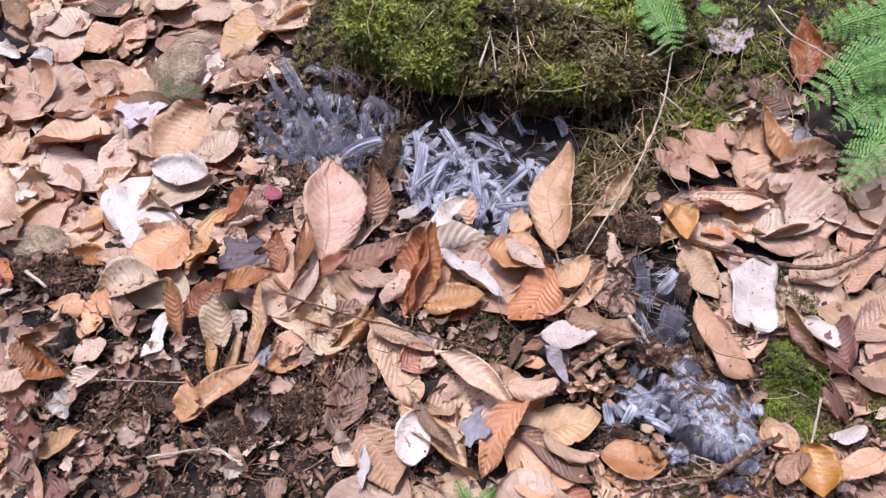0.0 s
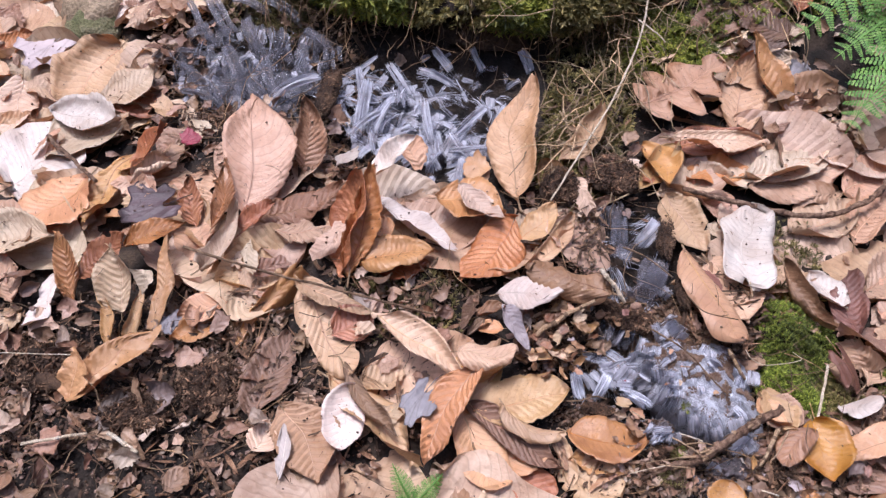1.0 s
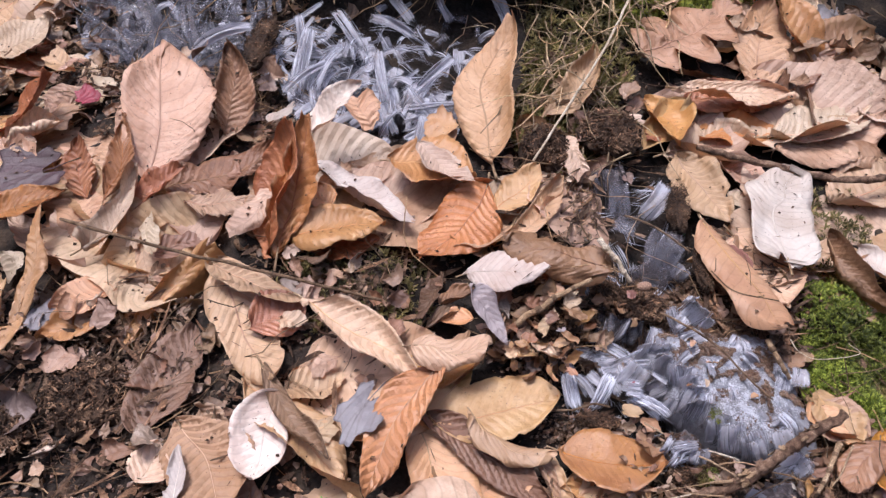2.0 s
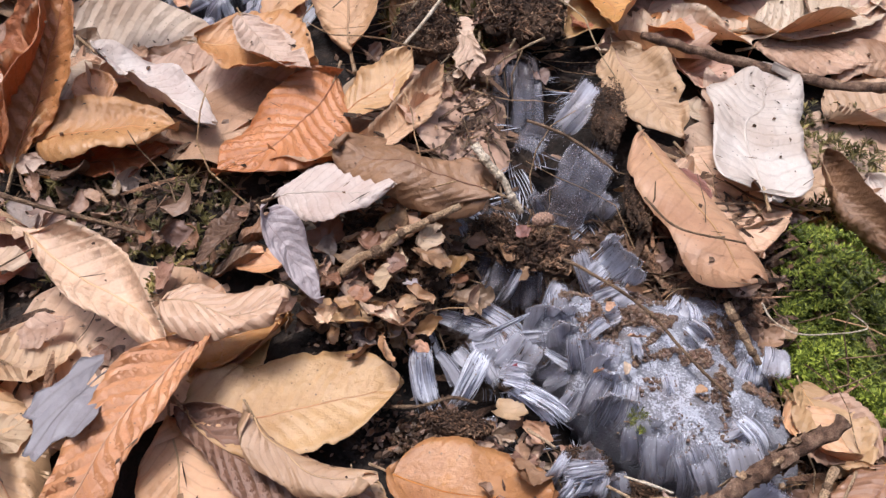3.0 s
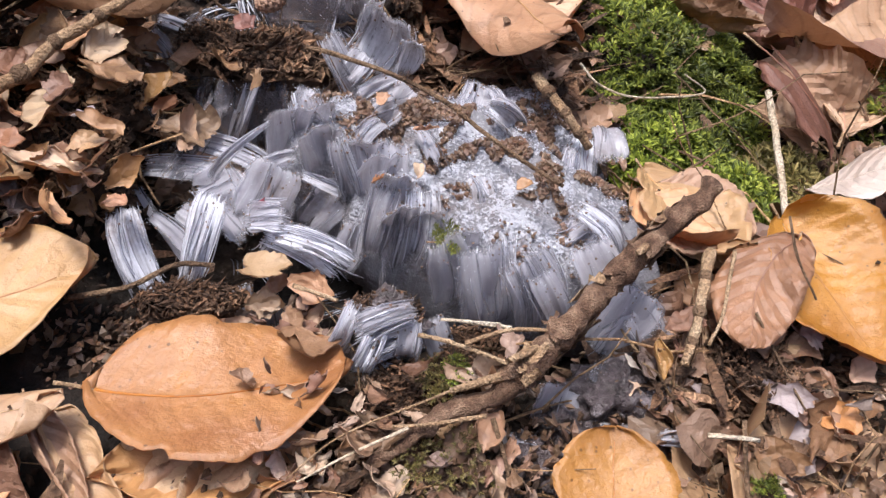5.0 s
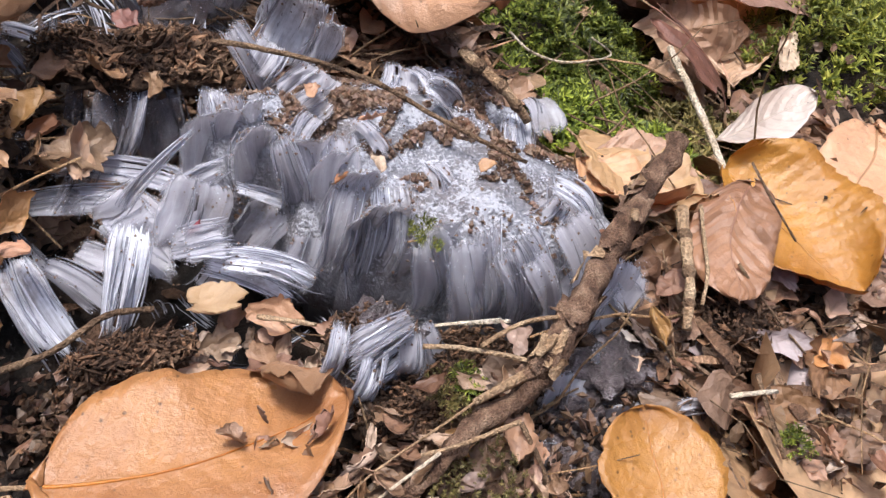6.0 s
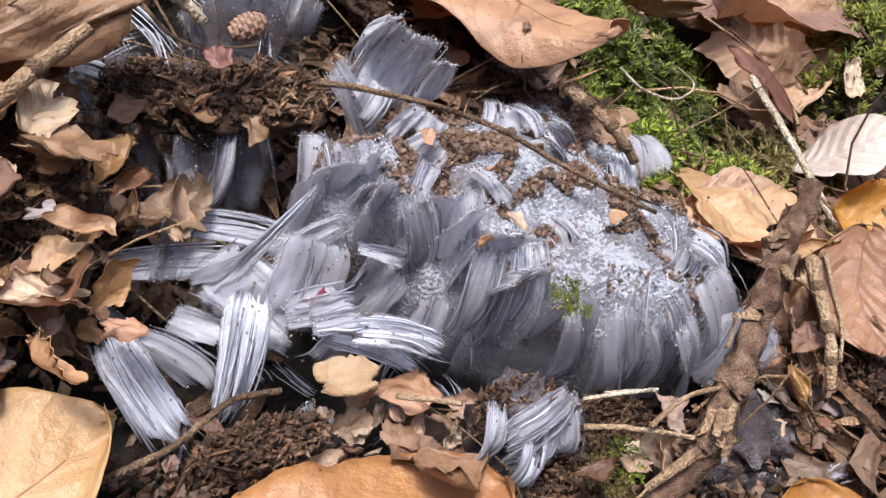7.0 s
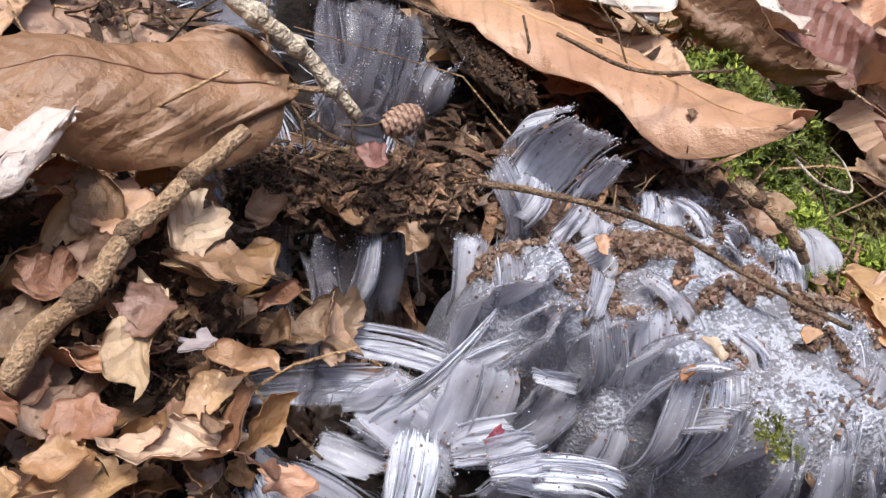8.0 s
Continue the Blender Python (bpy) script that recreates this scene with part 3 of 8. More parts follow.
def leaf(kind, base, tip, width, colour, roll=0, curl=0.15, bend=0.0, crumple=1.0):
    if kind == "scrap":
        roll, curl, crumple = roll + leaf_rng.uniform(-35, 35), curl + leaf_rng.uniform(0, 0.8), 2.6
    m = axes(base, tip, roll)
    length = (Vector(tip) - Vector(base)).length
    curl += leaf_rng.uniform(-0.25, 0.30) * (1 if curl >= 0 else -1)
    verts, faces, uvs, spine = blade(kind, length, width, curl, bend, leaf_rng, crumple=crumple)
    cover.append(np.array([tuple(m @ v) for v in verts]))
    names = {"beech": "beech_leaf", "torn": "beech_leaf", "oval": "beech_leaf", "maple": "maple_leaf", "oak": "oak_leaf", "scrap": "leaf_fragment"}
    shape = "tightly rolled" if abs(curl) > 1.7 else "curled" if abs(curl) > 0.7 else "dry"
    what = {"beech": "beech leaf", "torn": "torn beech leaf", "oval": "broad oval beech leaf", "maple": "lobed maple leaf", "oak": "lobed oak leaf", "scrap": "torn leaf fragment"}[kind]
    label = f"{shape} {WORDS[colour]} {what} on the forest floor"
    if kind == "scrap":
        ob = new(names[kind], mesh_of(names[kind], verts, faces, LEAF[colour], uvs))
        ob.matrix_world = m
        return tagged(ob, label, "leaf", "torn leaf fragments")
    ob = new(names[kind])
    ob.empty_display_size = 0.01
    ob.matrix_world = m
    tagged(ob, label, "leaf", "fallen leaves")
    face = part("blade", mesh_of("blade", verts, faces, LEAF[colour], uvs), ob)
    r = 0.0070 * length
    wood = TWIG if colour in ("brown", "purple", "grey", "orange2") else PALEBARK
    line = [p + Vector((0, 0, 0.00025)) for p in spine]
    v, f = tube(line, [r * (1 - 0.75 * i / len(line)) for i in range(len(line))], 5)
    part("midrib", mesh_of("midrib", v, f, LEAF[colour]), face)
    d = (line[0] - line[2]).normalized()
    bow = Vector((0, leaf_rng.uniform(-0.03, 0.03), leaf_rng.uniform(-0.03, 0.02))) * length
    line = smooth_line([line[1], line[0] + d * 0.06 * length + bow * 0.5, line[0] + d * 0.13 * length + bow], 4)
    v, f = tube(line, [r * (1 + 0.5 * i / len(line)) for i in range(len(line))], 6)
    part("stalk", mesh_of("stalk", v, f, wood), ob, "thin woody leaf stalk")
    return ob


# ---- ground ----
def ground():
    def spread(a, b, step):
        inner = list(np.arange(a, b, step))
        out, d = [], step * 2
        lo, hi = a, b
        left, right = [], []
        while lo > -70:
            lo -= d
            hi += d
            left.append(lo)
            right.append(hi)
            d *= 1.35
        return left[::-1] + inner + right
    xs, ys = spread(-0.50, 0.75, 0.005), spread(0.20, 1.10, 0.005)
    verts = []
    for y in ys:
        for x in xs:
            q = Vector((x, y, 0))
            near = 1.0 if -0.6 < x < 0.9 and 0.1 < y < 1.2 else 0.0
            z = gz(x, y) + near * (0.0050 * noise.noise(q * 38) + 0.0040 * noise.noise(q * 105)) + (1 - near) * 0.02 * noise.noise(q * 2)
            verts.append((x, y, z))
    w = len(xs)
    faces = [(j * w + i, j * w + i + 1, (j + 1) * w + i + 1, (j + 1) * w + i) for j in range(len(ys) - 1) for i in range(w - 1)]
    ob = new("ground", mesh_of("ground", verts, faces, GROUND))
    tagged(ob, "dark damp woodland soil under leaf litter", "ground", kind="structure")


ground()


def sky_block():
    """Unseen ring of brushy slopes around the place, added to block low sky light."""
    rng = random.Random(2)
    verts, faces = [], []
    n, rows = 90, 8
    for j in range(rows + 1):
        for i in range(n):
            a = 2 * math.pi * i / n
            r = 9 + 0.8 * math.sin(5 * a) + rng.uniform(-0.3, 0.3) - 0.25 * j
            h = 6.5 + 1.5 * noise.noise(Vector((math.cos(a) * 4, math.sin(a) * 4, 0)))
            x, y = r * math.cos(a), r * math.sin(a) + 0.5
            verts.append((x, y, gz(x, y) - 0.3 + h * j / rows))
    for j in range(rows):
        for i in range(n):
            faces.append((j * n + i, j * n + (i + 1) % n, (j + 1) * n + (i + 1) % n, (j + 1) * n + i))
    ob = new("backdrop", mesh_of("backdrop", verts, faces, SKYBLOCK))
    tagged(ob, "unseen ring of brown brush added to block low sky light", "backdrop", kind="structure")


sky_block()

litter_rng = random.Random(5)


def litter():
    """The older leaves that lie under and around the others."""
    heap = Heap()
    for i in range(8200):
        far = i >= 2800
        bit = 1300 <= i < 2800
        if not far:
            x, y = litter_rng.uniform(-0.55, 0.75), litter_rng.uniform(0.15, 1.15)
        else:
            a, r = litter_rng.uniform(0, 2 * math.pi), 0.45 + 3.2 * litter_rng.random() ** 1.6
            x, y = 0.1 + r * math.cos(a), 0.6 + r * math.sin(a)
            if -0.5 < x < 0.7 and 0.2 < y < 1.1:
                continue
        if blank(x, y) > 0.25 or (0.19 < x < 0.395 and 0.33 < y < 0.50) or (0.30 < x < 0.42 and 0.57 < y < 0.66):
            continue
        length = litter_rng.uniform(0.010, 0.042) if bit else litter_rng.uniform(0.045, 0.095)
        verts, faces, uvs, _ = blade("scrap" if bit else litter_rng.choice(("beech", "beech", "torn", "scrap", "oval", "torn")), length, length * litter_rng.uniform(0.45, 0.7), litter_rng.uniform(-0.6, 0.6), litter_rng.uniform(-0.03, 0.04), litter_rng, fine=False, crumple=2.0 if bit else 1.1, grid=(4, 2) if far else (39, 6))
        a = litter_rng.uniform(0, 2 * math.pi)
        reach = blank(x + math.cos(a) * length * 0.9, y + math.sin(a) * length * 0.9) + blank(x + math.cos(a) * length * 0.5, y + math.sin(a) * length * 0.5)
        if reach > 0.3 and not far:
            continue
        p = Vector((x, y, gz(x, y) + litter_rng.uniform(-0.002, 0.004) + (litter_rng.uniform(0.006, 0.016) if bit else 0)))
        q = p + Vector((math.cos(a), math.sin(a), 0.1159 * math.sin(a) + litter_rng.uniform(-0.10, 0.10))) * length
        m = axes(p, q, litter_rng.uniform(-40, 40) if bit else litter_rng.uniform(-18, 18))
        heap.add([m @ v for v in verts], faces, uvs)
    ob = new("leaf_litter", mesh_of("leaf_litter", heap.v, heap.f, LITTER, heap.uv))
    tagged(ob, "thick bed of old tan and brown beech leaves", "leaf litter", kind="stuff")
    return np.array([tuple(v) for v in heap.v])


cover.append(litter())


def scatter_crumbs(name, count, material, size, spots, label, category, seed):
    """Small broken scraps and lumps on bare soil; spots: x, y, rx, ry, lift."""
    rng = random.Random(seed)
    heap = Heap()
    for i in range(count):
        cx, cy, rx, ry, lift = spots[i % len(spots)]
        x, y = rng.gauss(cx, rx * 0.55), rng.gauss(cy, ry * 0.55)
        r = size * rng.uniform(0.35, 1.0) ** 1.6
        up = Vector((rng.uniform(-1, 1), rng.uniform(-1, 1), rng.uniform(0.2, 1.2))).normalized()
        a = up.orthogonal().normalized()
        b = up.cross(a)
        thick = rng.uniform(0.10, 0.6)
        k = rng.randint(4, 6)
        c = Vector((x, y, gz(x, y) + rng.uniform(0.0, 0.004) + lift * rng.random()))
        ring = []
        for j in range(k):
            t = 2 * math.pi * j / k
            ring.append(c + (a * math.cos(t) * rng.uniform(0.6, 1.3) + b * math.sin(t) * rng.uniform(0.4, 0.9)) * r)
        verts = ring + [c + up * r * thick, c - up * r * thick]
        faces = [(j, (j + 1) % k, k) for j in range(k)] + [((j + 1) % k, j, k + 1) for j in range(k)]
        heap.add(verts, faces)
    ob = new(name, mesh_of(name, heap.v, heap.f, material, heap.uv, smooth=False))
    tagged(ob, label, category, kind="stuff")


BARE = [(-0.215, 0.475, 0.06, 0.03, 0.004), (-0.030, 0.375, 0.11, 0.05, 0.004), (-0.09, 0.40, 0.06, 0.05, 0.004), (0.130, 0.480, 0.05, 0.035, 0.005),
        (0.240, 0.470, 0.022, 0.022, 0.010), (0.30, 0.380, 0.06, 0.014, 0.008), (0.24, 0.55, 0.03, 0.06, 0.008), (0.25, 0.62, 0.04, 0.06, 0.006),
        (0.06, 0.60, 0.05, 0.05, 0.004), (0.37, 0.39, 0.04, 0.03, 0.006), (0.250, 0.415, 0.018, 0.012, 0.006), (-0.02, 0.60, 0.06, 0.04, 0.004),
        (0.39, 0.41, 0.04, 0.03, 0.006), (0.225, 0.45, 0.016, 0.026, 0.010), (0.04, 0.36, 0.08, 0.04, 0.004), (-0.12, 0.35, 0.08, 0.05, 0.004),
        (0.10, 0.40, 0.06, 0.04, 0.004), (0.00, 0.43, 0.06, 0.04, 0.004), (0.34, 0.462, 0.020, 0.012, 0.010), (0.345, 0.50, 0.02, 0.03, 0.006), (0.30, 0.383, 0.020, 0.012, 0.008), (-0.16, 0.345, 0.08, 0.04, 0.006), (-0.06, 0.35, 0.08, 0.04, 0.006), (-0.14, 0.40, 0.06, 0.03, 0.005), (0.02, 0.43, 0.04, 0.03, 0.006), (0.345, 0.385, 0.030, 0.016, 0.006),
        (0.292, 0.492, 0.022, 0.018, 0.006), (0.312, 0.478, 0.014, 0.018, 0.008), (0.42, 0.455, 0.03, 0.03, 0.006), (0.27, 0.47, 0.014, 0.012, 0.003), (-0.105, 0.66, 0.03, 0.06, 0.006), (-0.10, 0.73, 0.03, 0.04, 0.006), (0.02, 0.74, 0.05, 0.03, 0.006), (0.04, 0.66, 0.02, 0.05, 0.008), (-0.03, 0.63, 0.05, 0.02, 0.004)]


def scraps():
    """Crumpled bits of old leaves on the bare soil."""
    rng = random.Random(23)
    heap = Heap()
    for i in range(2900):
        cx, cy, rx, ry, lift = BARE[i % len(BARE)]
        x, y = rng.gauss(cx, rx * 0.6), rng.gauss(cy, ry * 0.6)
        if clean(x, y):
            continue
        l = 0.004 + 0.014 * rng.random() ** 2.5
        verts, faces, uvs, _ = blade("scrap", l, l * rng.uniform(0.5, 1.0), rng.uniform(0, 1.4), rng.uniform(-0.1, 0.2), rng, fine=False, crumple=2.2, grid=(8, 4))
        a = rng.uniform(0, 2 * math.pi)
        c = Vector((x, y, gz(x, y) + rng.uniform(0, 0.003) + lift * rng.random()))
        m = axes(c, c + Vector((math.cos(a), math.sin(a), rng.uniform(-0.5, 0.6))), rng.uniform(-50, 50))
        heap.add([m @ v for v in verts], faces, uvs)
    ob = new("leaf_scraps", mesh_of("leaf_scraps", heap.v, heap.f, SCRAPS, heap.uv))
    tagged(ob, "crumpled brown scraps of rotted leaves", "leaf scraps", kind="stuff")


scraps()
scatter_crumbs("leaf_crumbs", 11000, CRUMBLE, 0.0022, BARE, "broken brown leaf crumbs on damp soil", "leaf crumbs", 21)
scatter_crumbs("soil_crumbs", 15000, CLOD, 0.0014, BARE, "loose dark crumbs of soil and bark", "soil", 22)


# ---- moss ----
def tuft(heap, p, normal, size, rng, blades):
    n = normal.normalized()
    a = n.orthogonal().normalized()
    b = n.cross(a)
    for k in range(blades):
        t = rng.uniform(0, 2 * math.pi)
        h = rng.uniform(0.15, 1.0) * size
        d = a * math.cos(t) + b * math.sin(t)
        root = p + n * h * 0.8
        tip = root + d * size * rng.uniform(0.35, 0.6) + n * size * rng.uniform(0.1, 0.5)
        side = n.cross(d) * size * 0.085
        mid = (root + tip) / 2 + n * size * 0.06
        heap.add([root, mid - side, tip, mid + side], [(0, 1, 2), (0, 2, 3)])


def moss_field(name, material, count, size, spots, label, seed, blades=12):
    rng = random.Random(seed)
    heap = Heap()
    for i in range(count):
        cx, cy, rx, ry, lift = spots[i % len(spots)]
        a, r = rng.uniform(0, 2 * math.pi), math.sqrt(rng.random())
        x, y = cx + rx * r * math.cos(a), cy + ry * r * math.sin(a)
        z = gz(x, y) + lift * (1 - r * r) + 0.006 * noise.noise(Vector((x, y, 0)) * 75) + 0.003 * noise.noise(Vector((x, y, 0)) * 190)
        nrm = Vector((0.35 * math.cos(a) * r + rng.uniform(-0.35, 0.35), 0.35 * math.sin(a) * r + rng.uniform(-0.5, 0.2), 1))
        tuft(heap, Vector((x, y, z)), nrm, size * rng.uniform(0.6, 1.3), rng, blades)
    ob = new(name, mesh_of(name, heap.v, heap.f, material, heap.uv, smooth=False))
    tagged(ob, label, "moss", kind="stuff")


def moss_bank():
    """An undercut bank of soil with a moss cap; its lip hangs over the ice."""
    rng = random.Random(8)
    cx, cy = 0.128, 0.846
    rx, ry = 0.160, 0.126
    base = plain(cx, cy)

    def at(lon, lat):
        ca, sa = math.cos(lon), math.sin(lon)
        cl, sl = math.cos(lat), math.sin(lat)
        se = lambda v, e: math.copysign(abs(v) ** e, v)  # noqa: E731
        x = cx + rx * se(ca, 0.6) * se(cl, 0.6)
        y = cy + ry * se(sa, 0.6) * se(cl, 0.6)
        z = plain(x, y) + 0.032 + 0.017 * se(sl, 0.8)
        q = Vector((x, y, z))
        k = 0.020 * noise.noise(q * 17) + 0.013 * noise.noise(q * 46)
        return Vector((x + k * ca, y + k * sa * 1.3, z + k))
    verts, faces = [], []
    nu, nv = 96, 36
    for j in range(nv + 1):
        for i in range(nu):
            verts.append(at(2 * math.pi * i / nu, -math.pi / 2 + math.pi * j / nv))
    for j in range(nv):
        for i in range(nu):
            faces.append((j * nu + i, j * nu + (i + 1) % nu, (j + 1) * nu + (i + 1) % nu, (j + 1) * nu + i))
    ob = new("moss_bank", mesh_of("moss_bank", verts, faces, SOIL))
    tagged(ob, "undercut earth bank with a green moss cap", "bank")
    green, dull = Heap(), Heap()
    for i in range(14500):
        lon, lat = rng.uniform(-math.pi, 0.4), math.asin(rng.uniform(-0.35, 1))
        if i % 2:
            lon, lat = rng.uniform(-math.pi, math.pi), rng.uniform(0.1, 1.57)
        p = at(lon, lat)
        e = 0.02
        n = (at(lon + e, lat) - p).cross(at(lon, lat + e) - p)
        n = (n.normalized() if n.length > 1e-9 else Vector((0, 0, 1))) + Vector((0, 0, 0.3))
        leafy = noise.noise(p * 14 + Vector((3, 1, 0))) + (0.45 if p.x < 0.10 else -0.25) + 6 * (p.z - base - 0.03)
        tuft(green if leafy > 0.0 else dull, p, n, 0.0085 * rng.uniform(0.5, 1.5), rng, 13)
    part("moss_cap", mesh_of("moss_cap", green.v, green.f, MOSS, green.uv, False), ob, "bright green feathery moss")
    part("dull_moss", mesh_of("dull_moss", dull.v, dull.f, DARKMOSS, dull.uv, False), ob, "olive brown moss with dead stems")


moss_bank()
moss_field("moss_patch", BRIGHTMOSS, 3800, 0.0034, [(0.384, 0.484, 0.024, 0.040, 0.014), (0.378, 0.462, 0.020, 0.026, 0.014), (0.394, 0.450, 0.022, 0.022, 0.012), (0.404, 0.482, 0.018, 0.026, 0.010)], "cushion of bright green moss among leaves", 31, 22)
# Duller moss colour stands in for the shade at the cushion's foot.
moss_field("moss_patch", DARKMOSS, 1800, 0.0036, [(0.412, 0.452, 0.022, 0.022, 0.014), (0.398, 0.452, 0.024, 0.030, 0.008), (0.384, 0.440, 0.020, 0.020, 0.006)], "dull moss, coloured darker for shade at the foot of a cushion", 32, 16)
moss_field("moss_patch", DARKMOSS, 2400, 0.0068, [(0.245, 0.700, 0.036, 0.085, 0.010), (0.265, 0.775, 0.05, 0.06, 0.014), (0.235, 0.62, 0.03, 0.05, 0.004)], "olive moss with fine dead stems", 33, 13)
moss_field("moss_patch", MOSS, 2600, 0.0072, [(0.33, 0.80, 0.08, 0.06, 0.012), (0.42, 0.88, 0.14, 0.08, 0.010), (0.30, 0.75, 0.05, 0.04, 0.012)], "green woodland moss below the ferns", 34, 13)
moss_field("moss_patch", DARKMOSS, 420, 0.0055, [(0.135, 0.475, 0.045, 0.030, 0.002), (0.39, 0.56, 0.03, 0.04, 0.004)], "thin olive moss on soil", 35, 12)
moss_field("moss_patch", DARKMOSS, 1500, 0.0066, [(-0.05, 0.80, 0.035, 0.07, 0.016), (-0.02, 0.755, 0.03, 0.03, 0.012), (-0.06, 0.90, 0.04, 0.06, 0.01)], "olive moss with dead stems beside a bank", 36, 13)


moss_field("moss_patch", MOSS, 900, 0.0042, [(0.470, 0.468, 0.030, 0.026, 0.012), (0.492, 0.482, 0.030, 0.026, 0.012)], "green moss beyond pale leaves", 37, 16)


def moss_sprig(p, r, material, label, seed):
    """A thumbnail of moss that lies by itself."""
    rng = random.Random(seed)
    heap = Heap()
    for k in range(90):
        n = Vector((rng.uniform(-1, 1), rng.uniform(-1, 1), rng.uniform(0, 1))).normalized()
        c = Vector((n.x * r, n.y * r * 1.5, n.z * r * 0.5)) * rng.uniform(0.3, 1)
        tuft(heap, c, n, 0.0013 * rng.uniform(0.6, 1.3), rng, 12)
    ob = new("moss_sprig", mesh_of("moss_sprig", heap.v, heap.f, material, heap.uv, smooth=False))
    ob.location = p
    tagged(ob, label, "moss")


moss_sprig((0.3098, 0.4140, 0.0850), 0.0026, MOSS, "olive moss scrap caught on needle ice", 1)
moss_sprig((0.3090, 0.3908, 0.0745), 0.0024, BRIGHTMOSS, "bright green moss tuft on bark crumbs", 2)
moss_sprig((0.3055, 0.3900, 0.0730), 0.0034, DARKMOSS, "dull moss scrap beside a branch", 3)
moss_sprig((0.3075, 0.3757, 0.0690), 0.0060, DARKMOSS, "dull moss scrap below a branch", 4)
moss_sprig((0.3000, 0.3765, 0.0690), 0.0045, DARKMOSS, "dull moss scrap below a branch", 5)
moss_sprig((0.3628, 0.3638, 0.0700), 0.0022, BRIGHTMOSS, "bright green moss tuft among brown debris", 6)


def rootlets():
    """Thin dead stems and rootlets."""
    rng = random.Random(44)
    heap = Heap()
    spots = BARE + [(0.245, 0.66, 0.06, 0.09, 0.02), (0.12, 0.74, 0.14, 0.05, 0.05), (0.24, 0.58, 0.02, 0.05, 0.014), (0.30, 0.80, 0.12, 0.07, 0.02), (0.17, 0.73, 0.09, 0.05, 0.055), (0.10, 0.86, 0.14, 0.06, 0.05), (-0.03, 0.66, 0.07, 0.05, 0.01), (0.38, 0.46, 0.03, 0.04, 0.01)] * 2
    for i in range(1100):
        cx, cy, rx, ry, lift = spots[i % len(spots)]
        p = Vector((rng.gauss(cx, rx * 0.6), rng.gauss(cy, ry * 0.6), 0))
        p.z = max(gz(p.x, p.y), plain(p.x, p.y) - 0.016) + 0.002 + lift * rng.random()
        if hump(p.x, p.y, 0.295, 0.440, 0.060, 0.040) > 0.3 or clean(p.x, p.y):
            continue
        a = rng.uniform(0, 2 * math.pi)
        d = Vector((math.cos(a), math.sin(a), rng.uniform(-0.3, 0.4)))
        pts, step = [p], rng.uniform(0.004, 0.012)
        for k in range(5):
            d = (d + Vector((rng.uniform(-0.5, 0.5), rng.uniform(-0.5, 0.5), rng.uniform(-0.4, 0.3)))).normalized()
            pts.append(pts[-1] + d * step)
        r = rng.uniform(0.00018, 0.0005)
        v, f = tube(pts, [r * (1 - 0.1 * k) for k in range(6)], 4)
        heap.add(v, f)
    ob = new("rootlets", mesh_of("rootlets", heap.v, heap.f, CLOD_STEM, heap.uv))
    tagged(ob, "tangle of thin dead stems and rootlets", "roots", kind="stuff")


def splinters():
    """Slivers of bark and wood that litter the bare soil."""
    rng = random.Random(45)
    heap = Heap()
    for i in range(4200):
        cx, cy, rx, ry, lift = BARE[i % len(BARE)]
        x, y = rng.gauss(cx, rx * 0.6), rng.gauss(cy, ry * 0.6)
        if clean(x, y):
            continue
        c = Vector((x, y, gz(x, y) + 0.001 + (0.005 + lift) * rng.random()))
        a = rng.uniform(0, 2 * math.pi)
        d = Vector((math.cos(a), math.sin(a), rng.uniform(-0.35, 0.45))).normalized()
        e = d.cross(Vector((rng.uniform(-0.6, 0.6), rng.uniform(-0.6, 0.6), 1))).normalized()
        n = d.cross(e)
        l, b = 0.002 + 0.013 * rng.random() ** 3, rng.uniform(0.0004, 0.0016)
        pts, k = [], rng.uniform(-0.2, 0.2)
        for u in (-1, -0.4, 0.3, 1):
            w = b * (1 - 0.7 * abs(u) ** 3) * rng.uniform(0.7, 1.2)
            for side, up in ((-1, -0.3), (0, 0.5), (1, -0.3)):
                pts.append(c + d * l * (u + rng.uniform(-0.1, 0.1)) + e * (side * w) + n * (up * b * 0.6 + k * l * u * u))
        fs = []
        for u in range(3):
            o = u * 3
            fs += [(o, o + 1, o + 4, o + 3), (o + 1, o + 2, o + 5, o + 4), (o + 2, o, o + 3, o + 5)]
        fs += [(0, 2, 1), (9, 10, 11)]
        heap.add(pts, fs)
    ob = new("bark_splinters", mesh_of("bark_splinters", heap.v, heap.f, SPLINTER, heap.uv, smooth=False))
    tagged(ob, "brown and tan slivers of rotten bark and wood", "bark", kind="stuff")


